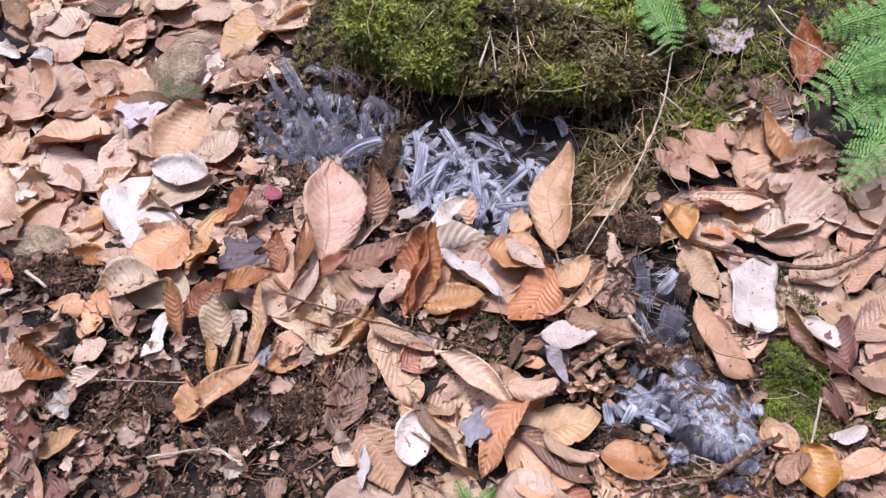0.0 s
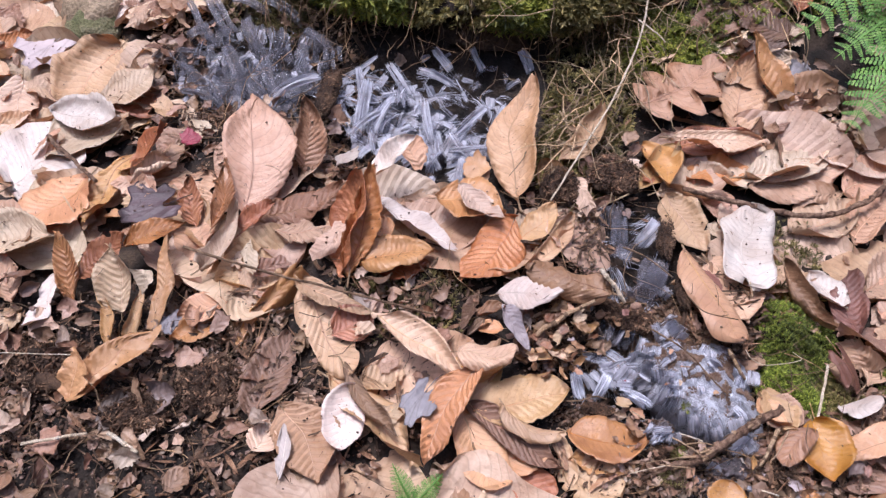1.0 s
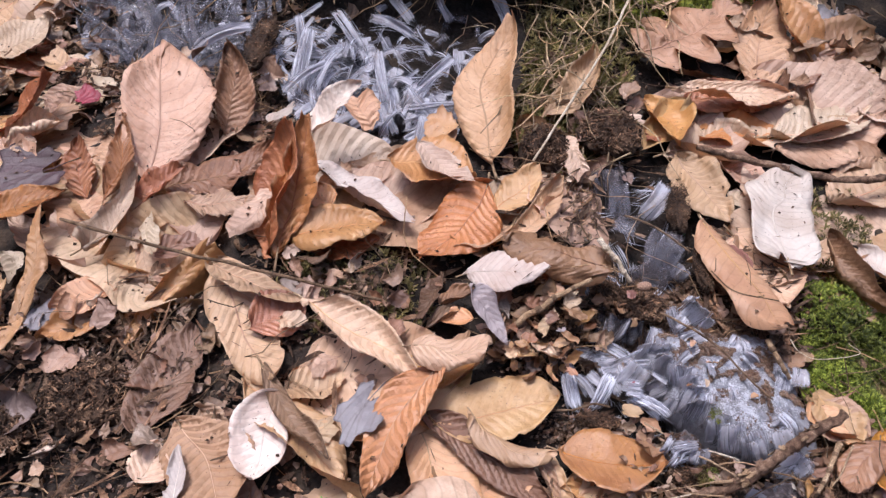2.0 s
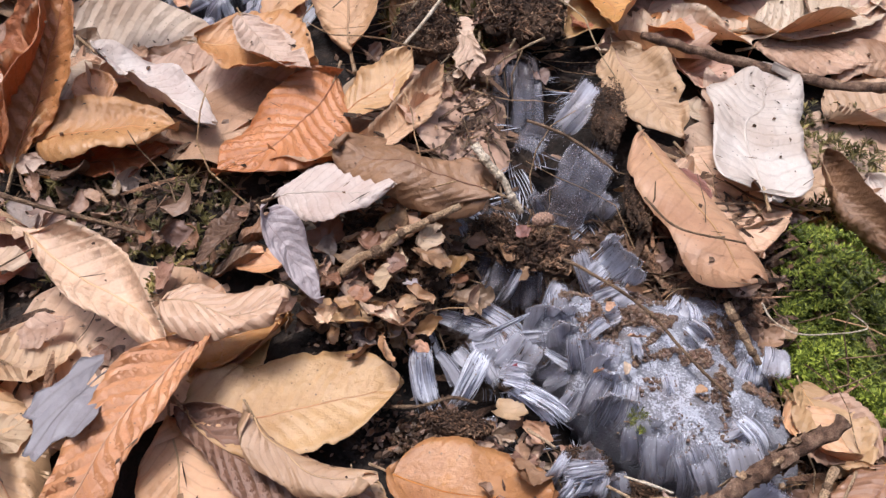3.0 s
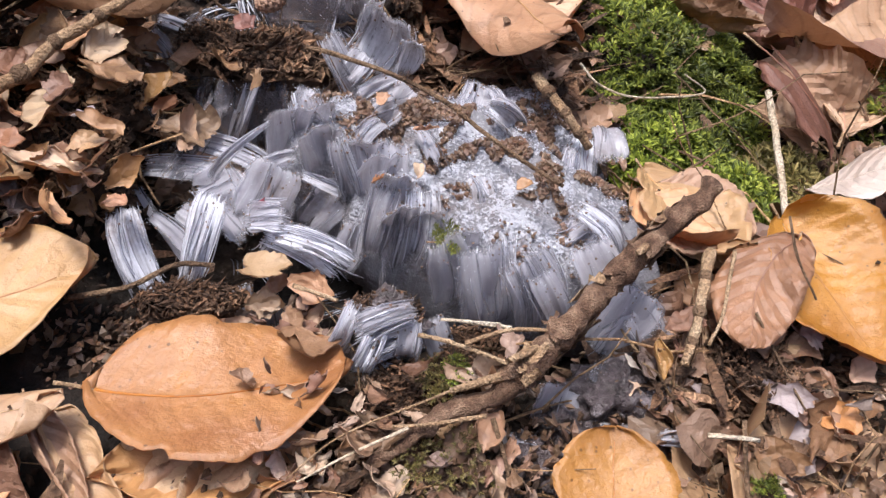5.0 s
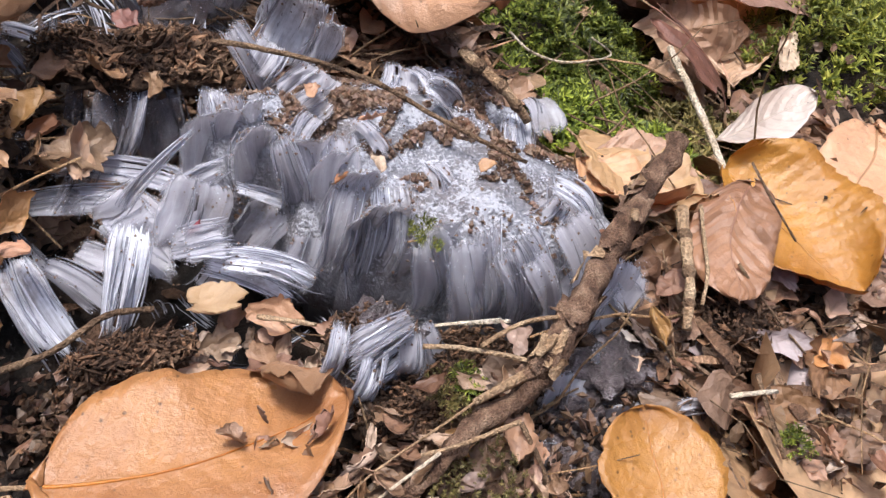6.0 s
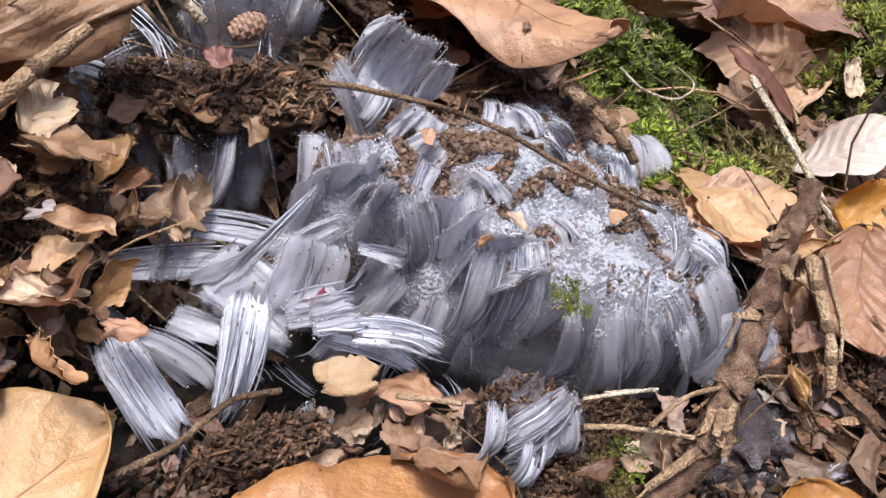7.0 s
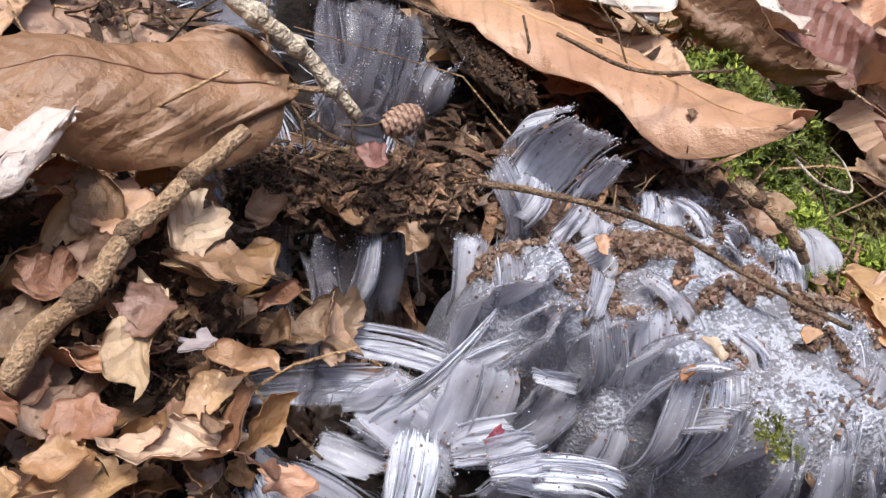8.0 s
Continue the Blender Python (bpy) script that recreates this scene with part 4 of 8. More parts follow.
def dead_grass():
    """Bleached stems and dead grass over the bank and the moss beside it."""
    rng = random.Random(46)
    heap = Heap()
    spots = [(0.17, 0.76, 0.09, 0.05, 0.052), (0.20, 0.82, 0.09, 0.07, 0.058), (0.26, 0.72, 0.05, 0.07, 0.016), (0.33, 0.80, 0.10, 0.07, 0.026), (0.08, 0.84, 0.10, 0.06, 0.06), (0.24, 0.64, 0.03, 0.05, 0.01)]
    for i in range(430):
        cx, cy, rx, ry, lift = spots[i % len(spots)]
        p = Vector((rng.gauss(cx, rx * 0.6), rng.gauss(cy, ry * 0.6), 0))
        p.z = plain(p.x, p.y) + lift + rng.uniform(-0.006, 0.006)
        a = rng.gauss(-1.5, 1.0)
        d = Vector((math.cos(a), math.sin(a), rng.uniform(-0.5, 0.5))).normalized()
        pts, step = [p], rng.uniform(0.004, 0.013)
        for k in range(5):
            d = (d + Vector((rng.uniform(-0.35, 0.35), rng.uniform(-0.35, 0.35), rng.uniform(-0.4, 0.15)))).normalized()
            pts.append(pts[-1] + d * step)
        r = rng.uniform(0.0003, 0.0008)
        v, f = tube(pts, [r * (1 - 0.12 * k) for k in range(6)], 5, 0.6)
        heap.add(v, f)
    ob = new("dead_grass", mesh_of("dead_grass", heap.v, heap.f, GRASS, heap.uv))
    tagged(ob, "bleached dead grass stems over a mossy bank", "dead grass", kind="stuff")


SPLINTER = earth_material("bark_splinters", (0.06, 0.035, 0.022), (0.135, 0.08, 0.05), (0.31, 0.21, 0.14), 0.75, 120.0, island=True)
GRASS = earth_material("dead_grass", (0.28, 0.20, 0.11), (0.46, 0.35, 0.22), (0.62, 0.51, 0.36), 0.6, 150.0, island=True)
splinters()
dead_grass()
CLOD_STEM = earth_material("dead_stems", (0.16, 0.10, 0.055), (0.28, 0.19, 0.11), (0.42, 0.31, 0.19), 0.6, 150.0, island=True)
rootlets()


# ---- ice ----
from mathutils.bvhtree import BVHTree
ice_rng = random.Random(77)
frost_heads = []
FACING = Vector((0.0, -0.55, 0.83))
ICE_WORDS = {"white": "milky white", "mix": "streaky grey-white", "clear": "clear grey", "dark": "shade-darkened glassy grey"}


class Sweep:
    """The curve along which a bundle's strands run: from p to q, arched, bent sideways and splayed."""
    def __init__(self, p, q, bulge, w0, w1, rng):
        self.p, d = Vector(p), Vector(q) - Vector(p)
        self.d, self.length = d, d.length
        self.side = d.cross(FACING).normalized()
        self.nrm = self.side.cross(d).normalized()
        if self.nrm.z < 0:
            self.nrm = -self.nrm
        self.w0, self.w1 = w0, w1
        self.sag = bulge * self.length
        self.bow = rng.uniform(-0.07, 0.07) * self.length
        self.cup = rng.uniform(-0.1, 0.22)
        self.off = Vector((rng.uniform(0, 90), rng.uniform(0, 90), 0))

    def at(self, s, u):
        w = self.w0 + (self.w1 - self.w0) * s
        k = noise.noise(Vector((u * 3.0, s * 1.2, 0)) + self.off)
        j = noise.noise(Vector((u * 9.0, s * 2.0, 5)) + self.off)
        arch = 4 * s * (1 - s)
        return (self.p + self.d * s + self.side * (u * w + self.bow * arch + 0.13 * w * j * s) +
                self.nrm * (self.sag * arch * (1 + 0.5 * k) - self.cup * w * u * u + 0.16 * w * k))


def ribbon(sw, n, rng, ridge=1.0, slit=0.12):
    """Strands frozen side by side into one ridged ribbon, slit here and there, with ragged ends."""
    cols, rows = 2 * n + 1, 10
    off = Vector((rng.uniform(0, 90), rng.uniform(0, 90), 0))
    us = sorted([-0.5, 0.5] + [rng.uniform(-0.5, 0.5) for _ in range(cols - 2)])
    gap = max(sw.w0, sw.w1) / cols
    lo, hi, rise = [], [], []
    for k, u in enumerate(us):
        lo.append(max(0, 0.02 + 0.10 * noise.noise(Vector((u * 4, 1, 0)) + off) + rng.gauss(0, 0.015)))
        hi.append(1 - max(0, 0.05 + 0.22 * noise.noise(Vector((u * 3, 7, 0)) + off) + rng.gauss(0, 0.03) + 0.25 * max(0, abs(u) - 0.38) * 4))
        rise.append(ridge * gap * (1.8 * noise.noise(Vector((u * 5, 3, 0)) + off) + rng.uniform(-0.22, 0.22)))
    verts, uvs, faces = [], [], []
    for face in (1, -1):
        for k, u in enumerate(us):
            for i in range(rows):
                s = lo[k] + (hi[k] - lo[k]) * i / (rows - 1)
                pinch = 1 - 0.18 * noise.noise(Vector((s * 2.5, 4, 0)) + off) - 0.26 * (2 * s - 1) ** 4
                verts.append(sw.at(s, u * pinch) + sw.nrm * (rise[k] + face * 0.00013))
                uvs.append((s, u + 0.5))
    o = cols * rows
    open_at = {}
    for k in range(1, cols - 2):
        if rng.random() < slit:
            a = rng.randint(0, rows - 3)
            open_at[k] = (a, a + rng.randint(2, 7))
    for k in range(cols - 1):
        a0, a1 = open_at.get(k, (99, 0))
        for i in range(rows - 1):
            a = k * rows + i
            if a0 <= i < a1:
                continue
            faces.append((a, a + rows, a + rows + 1, a + 1))
            faces.append((a + o, a + o + 1, a + o + rows + 1, a + o + rows))
    rim = [i for i in range(rows)] + [k * rows + rows - 1 for k in range(1, cols)]
    rim += [(cols - 1) * rows + i for i in range(rows - 2, -1, -1)] + [k * rows for k in range(cols - 2, 0, -1)]
    for a, b in zip(rim, rim[1:] + rim[:1]):
        faces.append((a, b, b + o, a + o))
    return verts, faces, uvs


def strands(heap, sw, n, rng):
    """Single hairs of ice that run along the bundle and stray from it."""
    gap = max(sw.w0, sw.w1) / n
    for k in range(n):
        u = rng.uniform(-0.54, 0.54)
        s0 = max(0, rng.gauss(0.04, 0.12))
        s1 = min(1.12, rng.gauss(0.92, 0.14))
        du = rng.gauss(0, 0.12)
        lift = abs(rng.gauss(0, 0.35)) * gap
        fly = sw.nrm * rng.gauss(0, 0.03) * sw.length + sw.side * rng.gauss(0, 0.03) * sw.length
        steps = 9
        pts = []
        for i in range(steps):
            s = s0 + (s1 - s0) * i / (steps - 1)
            pts.append(sw.at(s, u + du * s) + sw.nrm * lift + fly * (2 * i / (steps - 1) - 1) ** 2 * i / steps)
        r = min(gap * 0.5, 0.00028) * rng.uniform(0.4, 1.1)
        v, f = tube(pts, [r * (1 - 0.5 * abs(2 * i / (steps - 1) - 1) ** 3) for i in range(steps)], 4, 0.7)
        heap.add(v, f, [(i / len(v), u + 0.5) for i in range(len(v))])


def ice_bundle(p, q, bulge, w0, w1, n, tone):
    ob = new("ice_bundle")
    ob.empty_display_size = 0.005
    ob.location = p
    tagged(ob, f"{ICE_WORDS[tone]} bundle of fine curved needle ice strands", "needle ice", "needle ice bundles")
    sw = Sweep((0, 0, 0), Vector(q) - Vector(p), bulge, w0, w1, ice_rng)
    v, f, uv = ribbon(sw, n, ice_rng, {"clear": 0.15, "dark": 0.3, "mix": 0.5}.get(tone, 0.9), 0.04 if tone == "clear" else 0.12)
    part("ribbon", mesh_of("ribbon", v, f, ICE[tone], uv), ob)
    heap = Heap()
    strands(heap, sw, max(2, int(n * LOOSE[tone])), ice_rng)
    frost_heads.append((Vector(p), sw, n))
    tagged(part("fringe", mesh_of("fringe", heap.v, heap.f, STRAND[tone], heap.uv), ob), kind="stuff")


MOUNDS = []


def on_ice(x, y):
    """Height of the packed ice at a spot, or nothing beside it."""
    tops = [t.ray_cast(Vector((x, y, 1.0)), Vector((0, 0, -1)))[0] for t in MOUNDS]
    return max((h.z for h in tops if h is not None), default=None)


def ice_mass(cx, cy, rx, ry, turn, top, deep, tone, seed):
    """The packed body of ice under the loose bundles."""
    verts, faces, uvs = [], [], []
    nu, nv = 150, 40
    off = Vector((seed, 0, 0))
    for j in range(nv + 1):
        lat = -0.5 + (math.pi / 2 + 0.5) * j / nv
        for i in range(nu):
            lon = 2 * math.pi * i / nu
            x, y = rx * math.cos(lon) * math.cos(lat), ry * math.sin(lon) * math.cos(lat)
            x, y = x * math.cos(turn) - y * math.sin(turn), x * math.sin(turn) + y * math.cos(turn)
            q = Vector((cx + x, cy + y, 0))
            fold = noise.noise(Vector((q.x * 260, q.y * 260, 0)) + off)
            k = 1 + 0.08 * fold + 0.2 * noise.noise(q * 60 + off) + 0.03 * noise.noise(Vector((lon * 24, 0, 2)) + off) * (1 - j / nv)
            z = plain(q.x, q.y) - deep + (top + deep) * max(0, math.sin(lat)) ** 0.6 + 0.0013 * noise.noise(q * 300) + 0.003 * noise.noise(q * 90) + 0.0006 * noise.noise(q * 800) + 0.0004 * noise.noise(q * 1700)
            verts.append((cx + x * k, cy + y * k, z if lat > 0 else plain(q.x, q.y) - deep - 0.004))
            uvs.append((j / nv, 16 * abs(i / nu - 0.5)))
    for j in range(nv):
        for i in range(nu):
            faces.append((j * nu + i, j * nu + (i + 1) % nu, (j + 1) * nu + (i + 1) % nu, (j + 1) * nu + i))
    MOUNDS.append(BVHTree.FromPolygons(verts, faces))
    ob = new("ice_mound", mesh_of("ice_mound", verts, faces, SHADEDMOUND if tone == "dark" else MOUND, uvs))
    tagged(ob, "packed mound of grey needle ice", "needle ice")


ice_mass(0.322, 0.440, 0.043, 0.022, -0.62, 0.011, 0.022, "clear", 1.0)
ice_mass(0.321, 0.4215, 0.031, 0.0125, -0.50, 0.0120, 0.012, "clear", 7.0)
ice_mass(0.3030, 0.4330, 0.0130, 0.0100, -0.62, 0.0130, 0.010, "clear", 9.0)
ice_mass(0.2920, 0.4480, 0.0140, 0.0110, -0.62, 0.0140, 0.010, "clear", 8.0)
ice_mass(0.338, 0.457, 0.024, 0.013, -0.62, 0.003, 0.022, "clear", 5.0)
# The two hollow mounds take the ice whose colour holds their shade.
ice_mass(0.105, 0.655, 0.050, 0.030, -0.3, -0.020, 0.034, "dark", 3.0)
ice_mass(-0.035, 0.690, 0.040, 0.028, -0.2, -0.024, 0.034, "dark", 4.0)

# == placed ice ==
ice_bundle((0.2461, 0.4403, 0.0691), (0.2524, 0.4236, 0.0605), 0.12, 0.0068, 0.0085, 24, "white")
ice_bundle((0.2655, 0.4351, 0.0783), (0.2593, 0.4250, 0.0609), 0.1, 0.0076, 0.0061, 24, "white")
ice_bundle((0.2755, 0.4270, 0.0748), (0.2912, 0.4212, 0.0677), 0.06, 0.0052, 0.0079, 22, "white")
ice_bundle((0.2559, 0.4613, 0.0690), (0.2783, 0.4432, 0.0757), 0.05, 0.0048, 0.0056, 16, "mix")
ice_bundle((0.2485, 0.4555, 0.0660), (0.2682, 0.4443, 0.0735), 0.05, 0.0051, 0.0055, 16, "mix")
ice_bundle((0.2776, 0.4414, 0.0915), (0.2648, 0.4413, 0.0750), 0.22, 0.0009, 0.0030, 9, "white")
ice_bundle((0.2718, 0.4416, 0.0753), (0.2830, 0.4404, 0.0836), 0.05, 0.0054, 0.0040, 14, "mix")
ice_bundle((0.2830, 0.4358, 0.0821), (0.2924, 0.4341, 0.0782), 0.1, 0.0023, 0.0028, 9, "white")
ice_bundle((0.2709, 0.4334, 0.0723), (0.2801, 0.4297, 0.0762), 0.06, 0.0062, 0.0071, 18, "mix")
ice_bundle((0.2646, 0.4470, 0.0716), (0.2744, 0.4310, 0.0682), 0.1, 0.0110, 0.0127, 26, "clear")
ice_bundle((0.2468, 0.4547, 0.0618), (0.2596, 0.4345, 0.0560), -0.05, 0.0022, 0.0032, 9, "clear")
ice_bundle((0.2508, 0.4425, 0.0646), (0.2616, 0.4325, 0.0579), 0.1, 0.0036, 0.0046, 12, "clear")
ice_bundle((0.2570, 0.4454, 0.0632), (0.2654, 0.4368, 0.0645), 0.08, 0.0056, 0.0055, 14, "clear")
# Dark tone on these bundles paints the shade of the cavity into the ice.
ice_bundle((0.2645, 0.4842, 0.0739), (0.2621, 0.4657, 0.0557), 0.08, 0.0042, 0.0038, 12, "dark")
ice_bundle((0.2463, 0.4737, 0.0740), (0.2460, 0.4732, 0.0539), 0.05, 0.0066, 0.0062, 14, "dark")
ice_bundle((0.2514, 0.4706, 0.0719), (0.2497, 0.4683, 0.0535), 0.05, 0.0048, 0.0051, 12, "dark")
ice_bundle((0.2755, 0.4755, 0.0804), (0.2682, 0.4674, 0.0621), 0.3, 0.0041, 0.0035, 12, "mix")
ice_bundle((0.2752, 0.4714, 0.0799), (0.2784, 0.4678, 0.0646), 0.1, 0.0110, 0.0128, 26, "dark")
ice_bundle((0.2869, 0.4621, 0.0842), (0.2831, 0.4520, 0.0669), 0.1, 0.0079, 0.0071, 18, "clear")
ice_bundle((0.2847, 0.4503, 0.0918), (0.2847, 0.4500, 0.0728), 0.12, 0.0081, 0.0069, 20, "mix")
ice_bundle((0.2903, 0.4666, 0.0949), (0.2989, 0.4631, 0.0788), 0.1, 0.0058, 0.0053, 14, "mix")
ice_bundle((0.3032, 0.4623, 0.1029), (0.3000, 0.4673, 0.0834), 0.1, 0.0115, 0.0115, 30, "white")
ice_bundle((0.3003, 0.4663, 0.1033), (0.3006, 0.4746, 0.0882), 0.1, 0.0057, 0.0063, 14, "white")
ice_bundle((0.3076, 0.4587, 0.0987), (0.3064, 0.4615, 0.0869), 0.1, 0.0058, 0.0062, 14, "white")
ice_bundle((0.2885, 0.4393, 0.0917), (0.2880, 0.4411, 0.0739), 0.14, 0.0079, 0.0077, 22, "mix")
ice_bundle((0.2925, 0.4360, 0.0915), (0.2949, 0.4361, 0.0736), 0.14, 0.0070, 0.0068, 20, "mix")
ice_bundle((0.3011, 0.4356, 0.0917), (0.2989, 0.4307, 0.0731), 0.12, 0.0082, 0.0075, 18, "clear")
ice_bundle((0.2997, 0.4244, 0.0904), (0.2971, 0.4228, 0.0701), 0.14, 0.0069, 0.0057, 20, "mix")
ice_bundle((0.3060, 0.4233, 0.0905), (0.3036, 0.4220, 0.0663), 0.16, 0.0088, 0.0078, 28, "white")
ice_bundle((0.3059, 0.4180, 0.0889), (0.3079, 0.4188, 0.0621), 0.14, 0.0079, 0.0078, 18, "clear")
ice_bundle((0.3121, 0.4132, 0.0876), (0.3140, 0.4167, 0.0621), 0.12, 0.0114, 0.0118, 24, "clear")
ice_bundle((0.3175, 0.4102, 0.0884), (0.3215, 0.4094, 0.0615), 0.14, 0.0097, 0.0111, 28, "mix")
ice_bundle((0.3200, 0.4064, 0.0871), (0.3281, 0.4066, 0.0614), 0.14, 0.0062, 0.0072, 16, "mix")
ice_bundle((0.3252, 0.4045, 0.0861), (0.3357, 0.4028, 0.0613), 0.12, 0.0082, 0.0094, 16, "clear")
ice_bundle((0.3365, 0.4117, 0.0864), (0.3455, 0.4049, 0.0639), 0.1, 0.0112, 0.0124, 20, "clear")
ice_bundle((0.3357, 0.4173, 0.0900), (0.3463, 0.4124, 0.0788), 0.1, 0.0048, 0.0061, 14, "white")
ice_bundle((0.3226, 0.4454, 0.0927), (0.3327, 0.4468, 0.0802), 0.14, 0.0060, 0.0077, 18, "white")
ice_bundle((0.2812, 0.4272, 0.0760), (0.2753, 0.4278, 0.0658), 0.1, 0.0053, 0.0055, 14, "clear")
ice_bundle((0.2905, 0.4345, 0.0772), (0.2840, 0.4340, 0.0669), 0.1, 0.0097, 0.0087, 16, "clear")
ice_bundle((0.2946, 0.4275, 0.0766), (0.2906, 0.4242, 0.0640), 0.1, 0.0072, 0.0074, 14, "clear")
ice_bundle((0.3023, 0.4058, 0.0763), (0.2984, 0.4070, 0.0603), 0.14, 0.0070, 0.0065, 20, "mix")
ice_bundle((0.3039, 0.4012, 0.0719), (0.2971, 0.4044, 0.0580), 0.14, 0.0053, 0.0056, 18, "white")
ice_bundle((0.3032, 0.3980, 0.0655), (0.2930, 0.4019, 0.0555), 0.1, 0.0045, 0.0046, 16, "white")
ice_bundle((0.3065, 0.4041, 0.0743), (0.3114, 0.3996, 0.0600), 0.1, 0.0058, 0.0062, 12, "clear")
ice_bundle((0.3527, 0.4031, 0.0720), (0.3561, 0.3990, 0.0597), 0.08, 0.0052, 0.0044, 10, "mix")
ice_bundle((0.3415, 0.3928, 0.0664), (0.3469, 0.3842, 0.0556), 0.06, 0.0117, 0.0107, 16, "clear")
ice_bundle((0.3544, 0.3907, 0.0646), (0.3558, 0.3856, 0.0561), 0.06, 0.0081, 0.0083, 12, "clear")
ice_bundle((0.3561, 0.3819, 0.0637), (0.3526, 0.3787, 0.0552), 0.06, 0.0024, 0.0025, 6, "mix")
ice_bundle((0.2699, 0.4213, 0.0649), (0.2719, 0.4191, 0.0547), 0.05, 0.0052, 0.0055, 12, "clear")
ice_bundle((0.2754, 0.4183, 0.0647), (0.2769, 0.4178, 0.0547), 0.05, 0.0044, 0.0046, 10, "clear")
# Recesses behind the mound: shade again put into the ice colour by tone.
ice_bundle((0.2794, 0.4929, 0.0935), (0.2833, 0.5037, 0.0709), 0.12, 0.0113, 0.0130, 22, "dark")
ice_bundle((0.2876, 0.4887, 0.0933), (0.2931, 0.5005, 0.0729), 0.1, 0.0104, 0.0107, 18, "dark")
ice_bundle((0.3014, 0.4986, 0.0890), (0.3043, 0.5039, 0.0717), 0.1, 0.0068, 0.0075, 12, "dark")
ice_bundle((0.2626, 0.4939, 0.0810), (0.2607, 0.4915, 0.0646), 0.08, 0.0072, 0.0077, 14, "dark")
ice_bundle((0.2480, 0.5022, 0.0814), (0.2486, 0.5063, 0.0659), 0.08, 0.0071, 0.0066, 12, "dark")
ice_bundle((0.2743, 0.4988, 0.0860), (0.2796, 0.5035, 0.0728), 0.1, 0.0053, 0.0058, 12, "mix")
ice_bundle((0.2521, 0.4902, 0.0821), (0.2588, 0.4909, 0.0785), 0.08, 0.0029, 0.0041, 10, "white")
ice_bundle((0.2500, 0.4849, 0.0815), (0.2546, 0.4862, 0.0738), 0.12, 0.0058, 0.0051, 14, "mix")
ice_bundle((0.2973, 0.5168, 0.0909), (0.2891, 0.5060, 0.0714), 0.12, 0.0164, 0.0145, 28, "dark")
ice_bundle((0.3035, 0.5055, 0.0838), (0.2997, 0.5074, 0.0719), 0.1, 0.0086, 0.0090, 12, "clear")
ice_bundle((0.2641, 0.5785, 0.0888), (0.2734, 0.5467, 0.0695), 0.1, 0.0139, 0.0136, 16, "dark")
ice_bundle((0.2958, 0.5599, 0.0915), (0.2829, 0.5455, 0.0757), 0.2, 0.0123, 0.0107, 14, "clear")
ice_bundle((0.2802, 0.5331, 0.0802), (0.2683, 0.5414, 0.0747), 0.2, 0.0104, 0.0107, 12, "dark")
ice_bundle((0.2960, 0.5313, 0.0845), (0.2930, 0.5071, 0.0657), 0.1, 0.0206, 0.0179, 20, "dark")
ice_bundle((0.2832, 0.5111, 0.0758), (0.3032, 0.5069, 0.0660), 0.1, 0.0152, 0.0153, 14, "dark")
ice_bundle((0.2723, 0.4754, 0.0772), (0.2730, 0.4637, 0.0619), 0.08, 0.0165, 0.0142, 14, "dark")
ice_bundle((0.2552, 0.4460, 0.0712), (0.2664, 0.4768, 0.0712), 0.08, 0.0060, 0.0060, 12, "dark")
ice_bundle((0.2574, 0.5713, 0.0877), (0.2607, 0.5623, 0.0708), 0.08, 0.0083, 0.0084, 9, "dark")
ice_bundle((0.0726, 0.6934, 0.1006), (0.0475, 0.6759, 0.0876), 0.08, 0.0035, 0.0042, 10, "mix")
ice_bundle((0.0698, 0.6673, 0.0975), (0.0707, 0.6163, 0.0736), 0.1, 0.0102, 0.0111, 26, "mix")
ice_bundle((0.0943, 0.6536, 0.0949), (0.0804, 0.6185, 0.0763), 0.12, 0.0074, 0.0085, 20, "mix")
ice_bundle((0.1165, 0.6522, 0.0955), (0.1295, 0.6168, 0.0780), 0.1, 0.0074, 0.0073, 18, "mix")
ice_bundle((0.1060, 0.6811, 0.1005), (0.1386, 0.6794, 0.0875), 0.1, 0.0064, 0.0076, 18, "mix")
ice_bundle((0.1654, 0.6547, 0.0957), (0.1421, 0.6278, 0.0797), 0.12, 0.0067, 0.0074, 18, "mix")
ice_bundle((0.1801, 0.6589, 0.0968), (0.1686, 0.6162, 0.0774), 0.1, 0.0104, 0.0091, 22, "mix")
ice_bundle((0.1955, 0.6194, 0.0888), (0.1398, 0.6121, 0.0818), 0.06, 0.0043, 0.0047, 14, "mix")
ice_bundle((0.1394, 0.6264, 0.0895), (0.1673, 0.6053, 0.0761), 0.1, 0.0044, 0.0054, 14, "mix")
ice_bundle((0.1531, 0.6048, 0.0855), (0.1521, 0.5826, 0.0709), 0.08, 0.0054, 0.0061, 14, "mix")
ice_bundle((0.1353, 0.5854, 0.0806), (0.1194, 0.5633, 0.0674), 0.08, 0.0071, 0.0077, 16, "clear")
ice_bundle((0.0640, 0.6105, 0.0827), (0.0956, 0.6482, 0.0863), 0.1, 0.0055, 0.0063, 16, "mix")
ice_bundle((0.0808, 0.6888, 0.0984), (0.1068, 0.6613, 0.0822), 0.1, 0.0084, 0.0083, 18, "mix")
ice_bundle((0.0583, 0.6819, 0.0967), (0.0699, 0.6490, 0.0794), 0.1, 0.0069, 0.0068, 16, "mix")
ice_bundle((0.1455, 0.7189, 0.1024), (0.1590, 0.7066, 0.0875), 0.1, 0.0066, 0.0066, 14, "clear")
ice_bundle((0.1848, 0.7210, 0.1041), (0.1957, 0.7063, 0.0909), 0.1, 0.0097, 0.0085, 16, "clear")
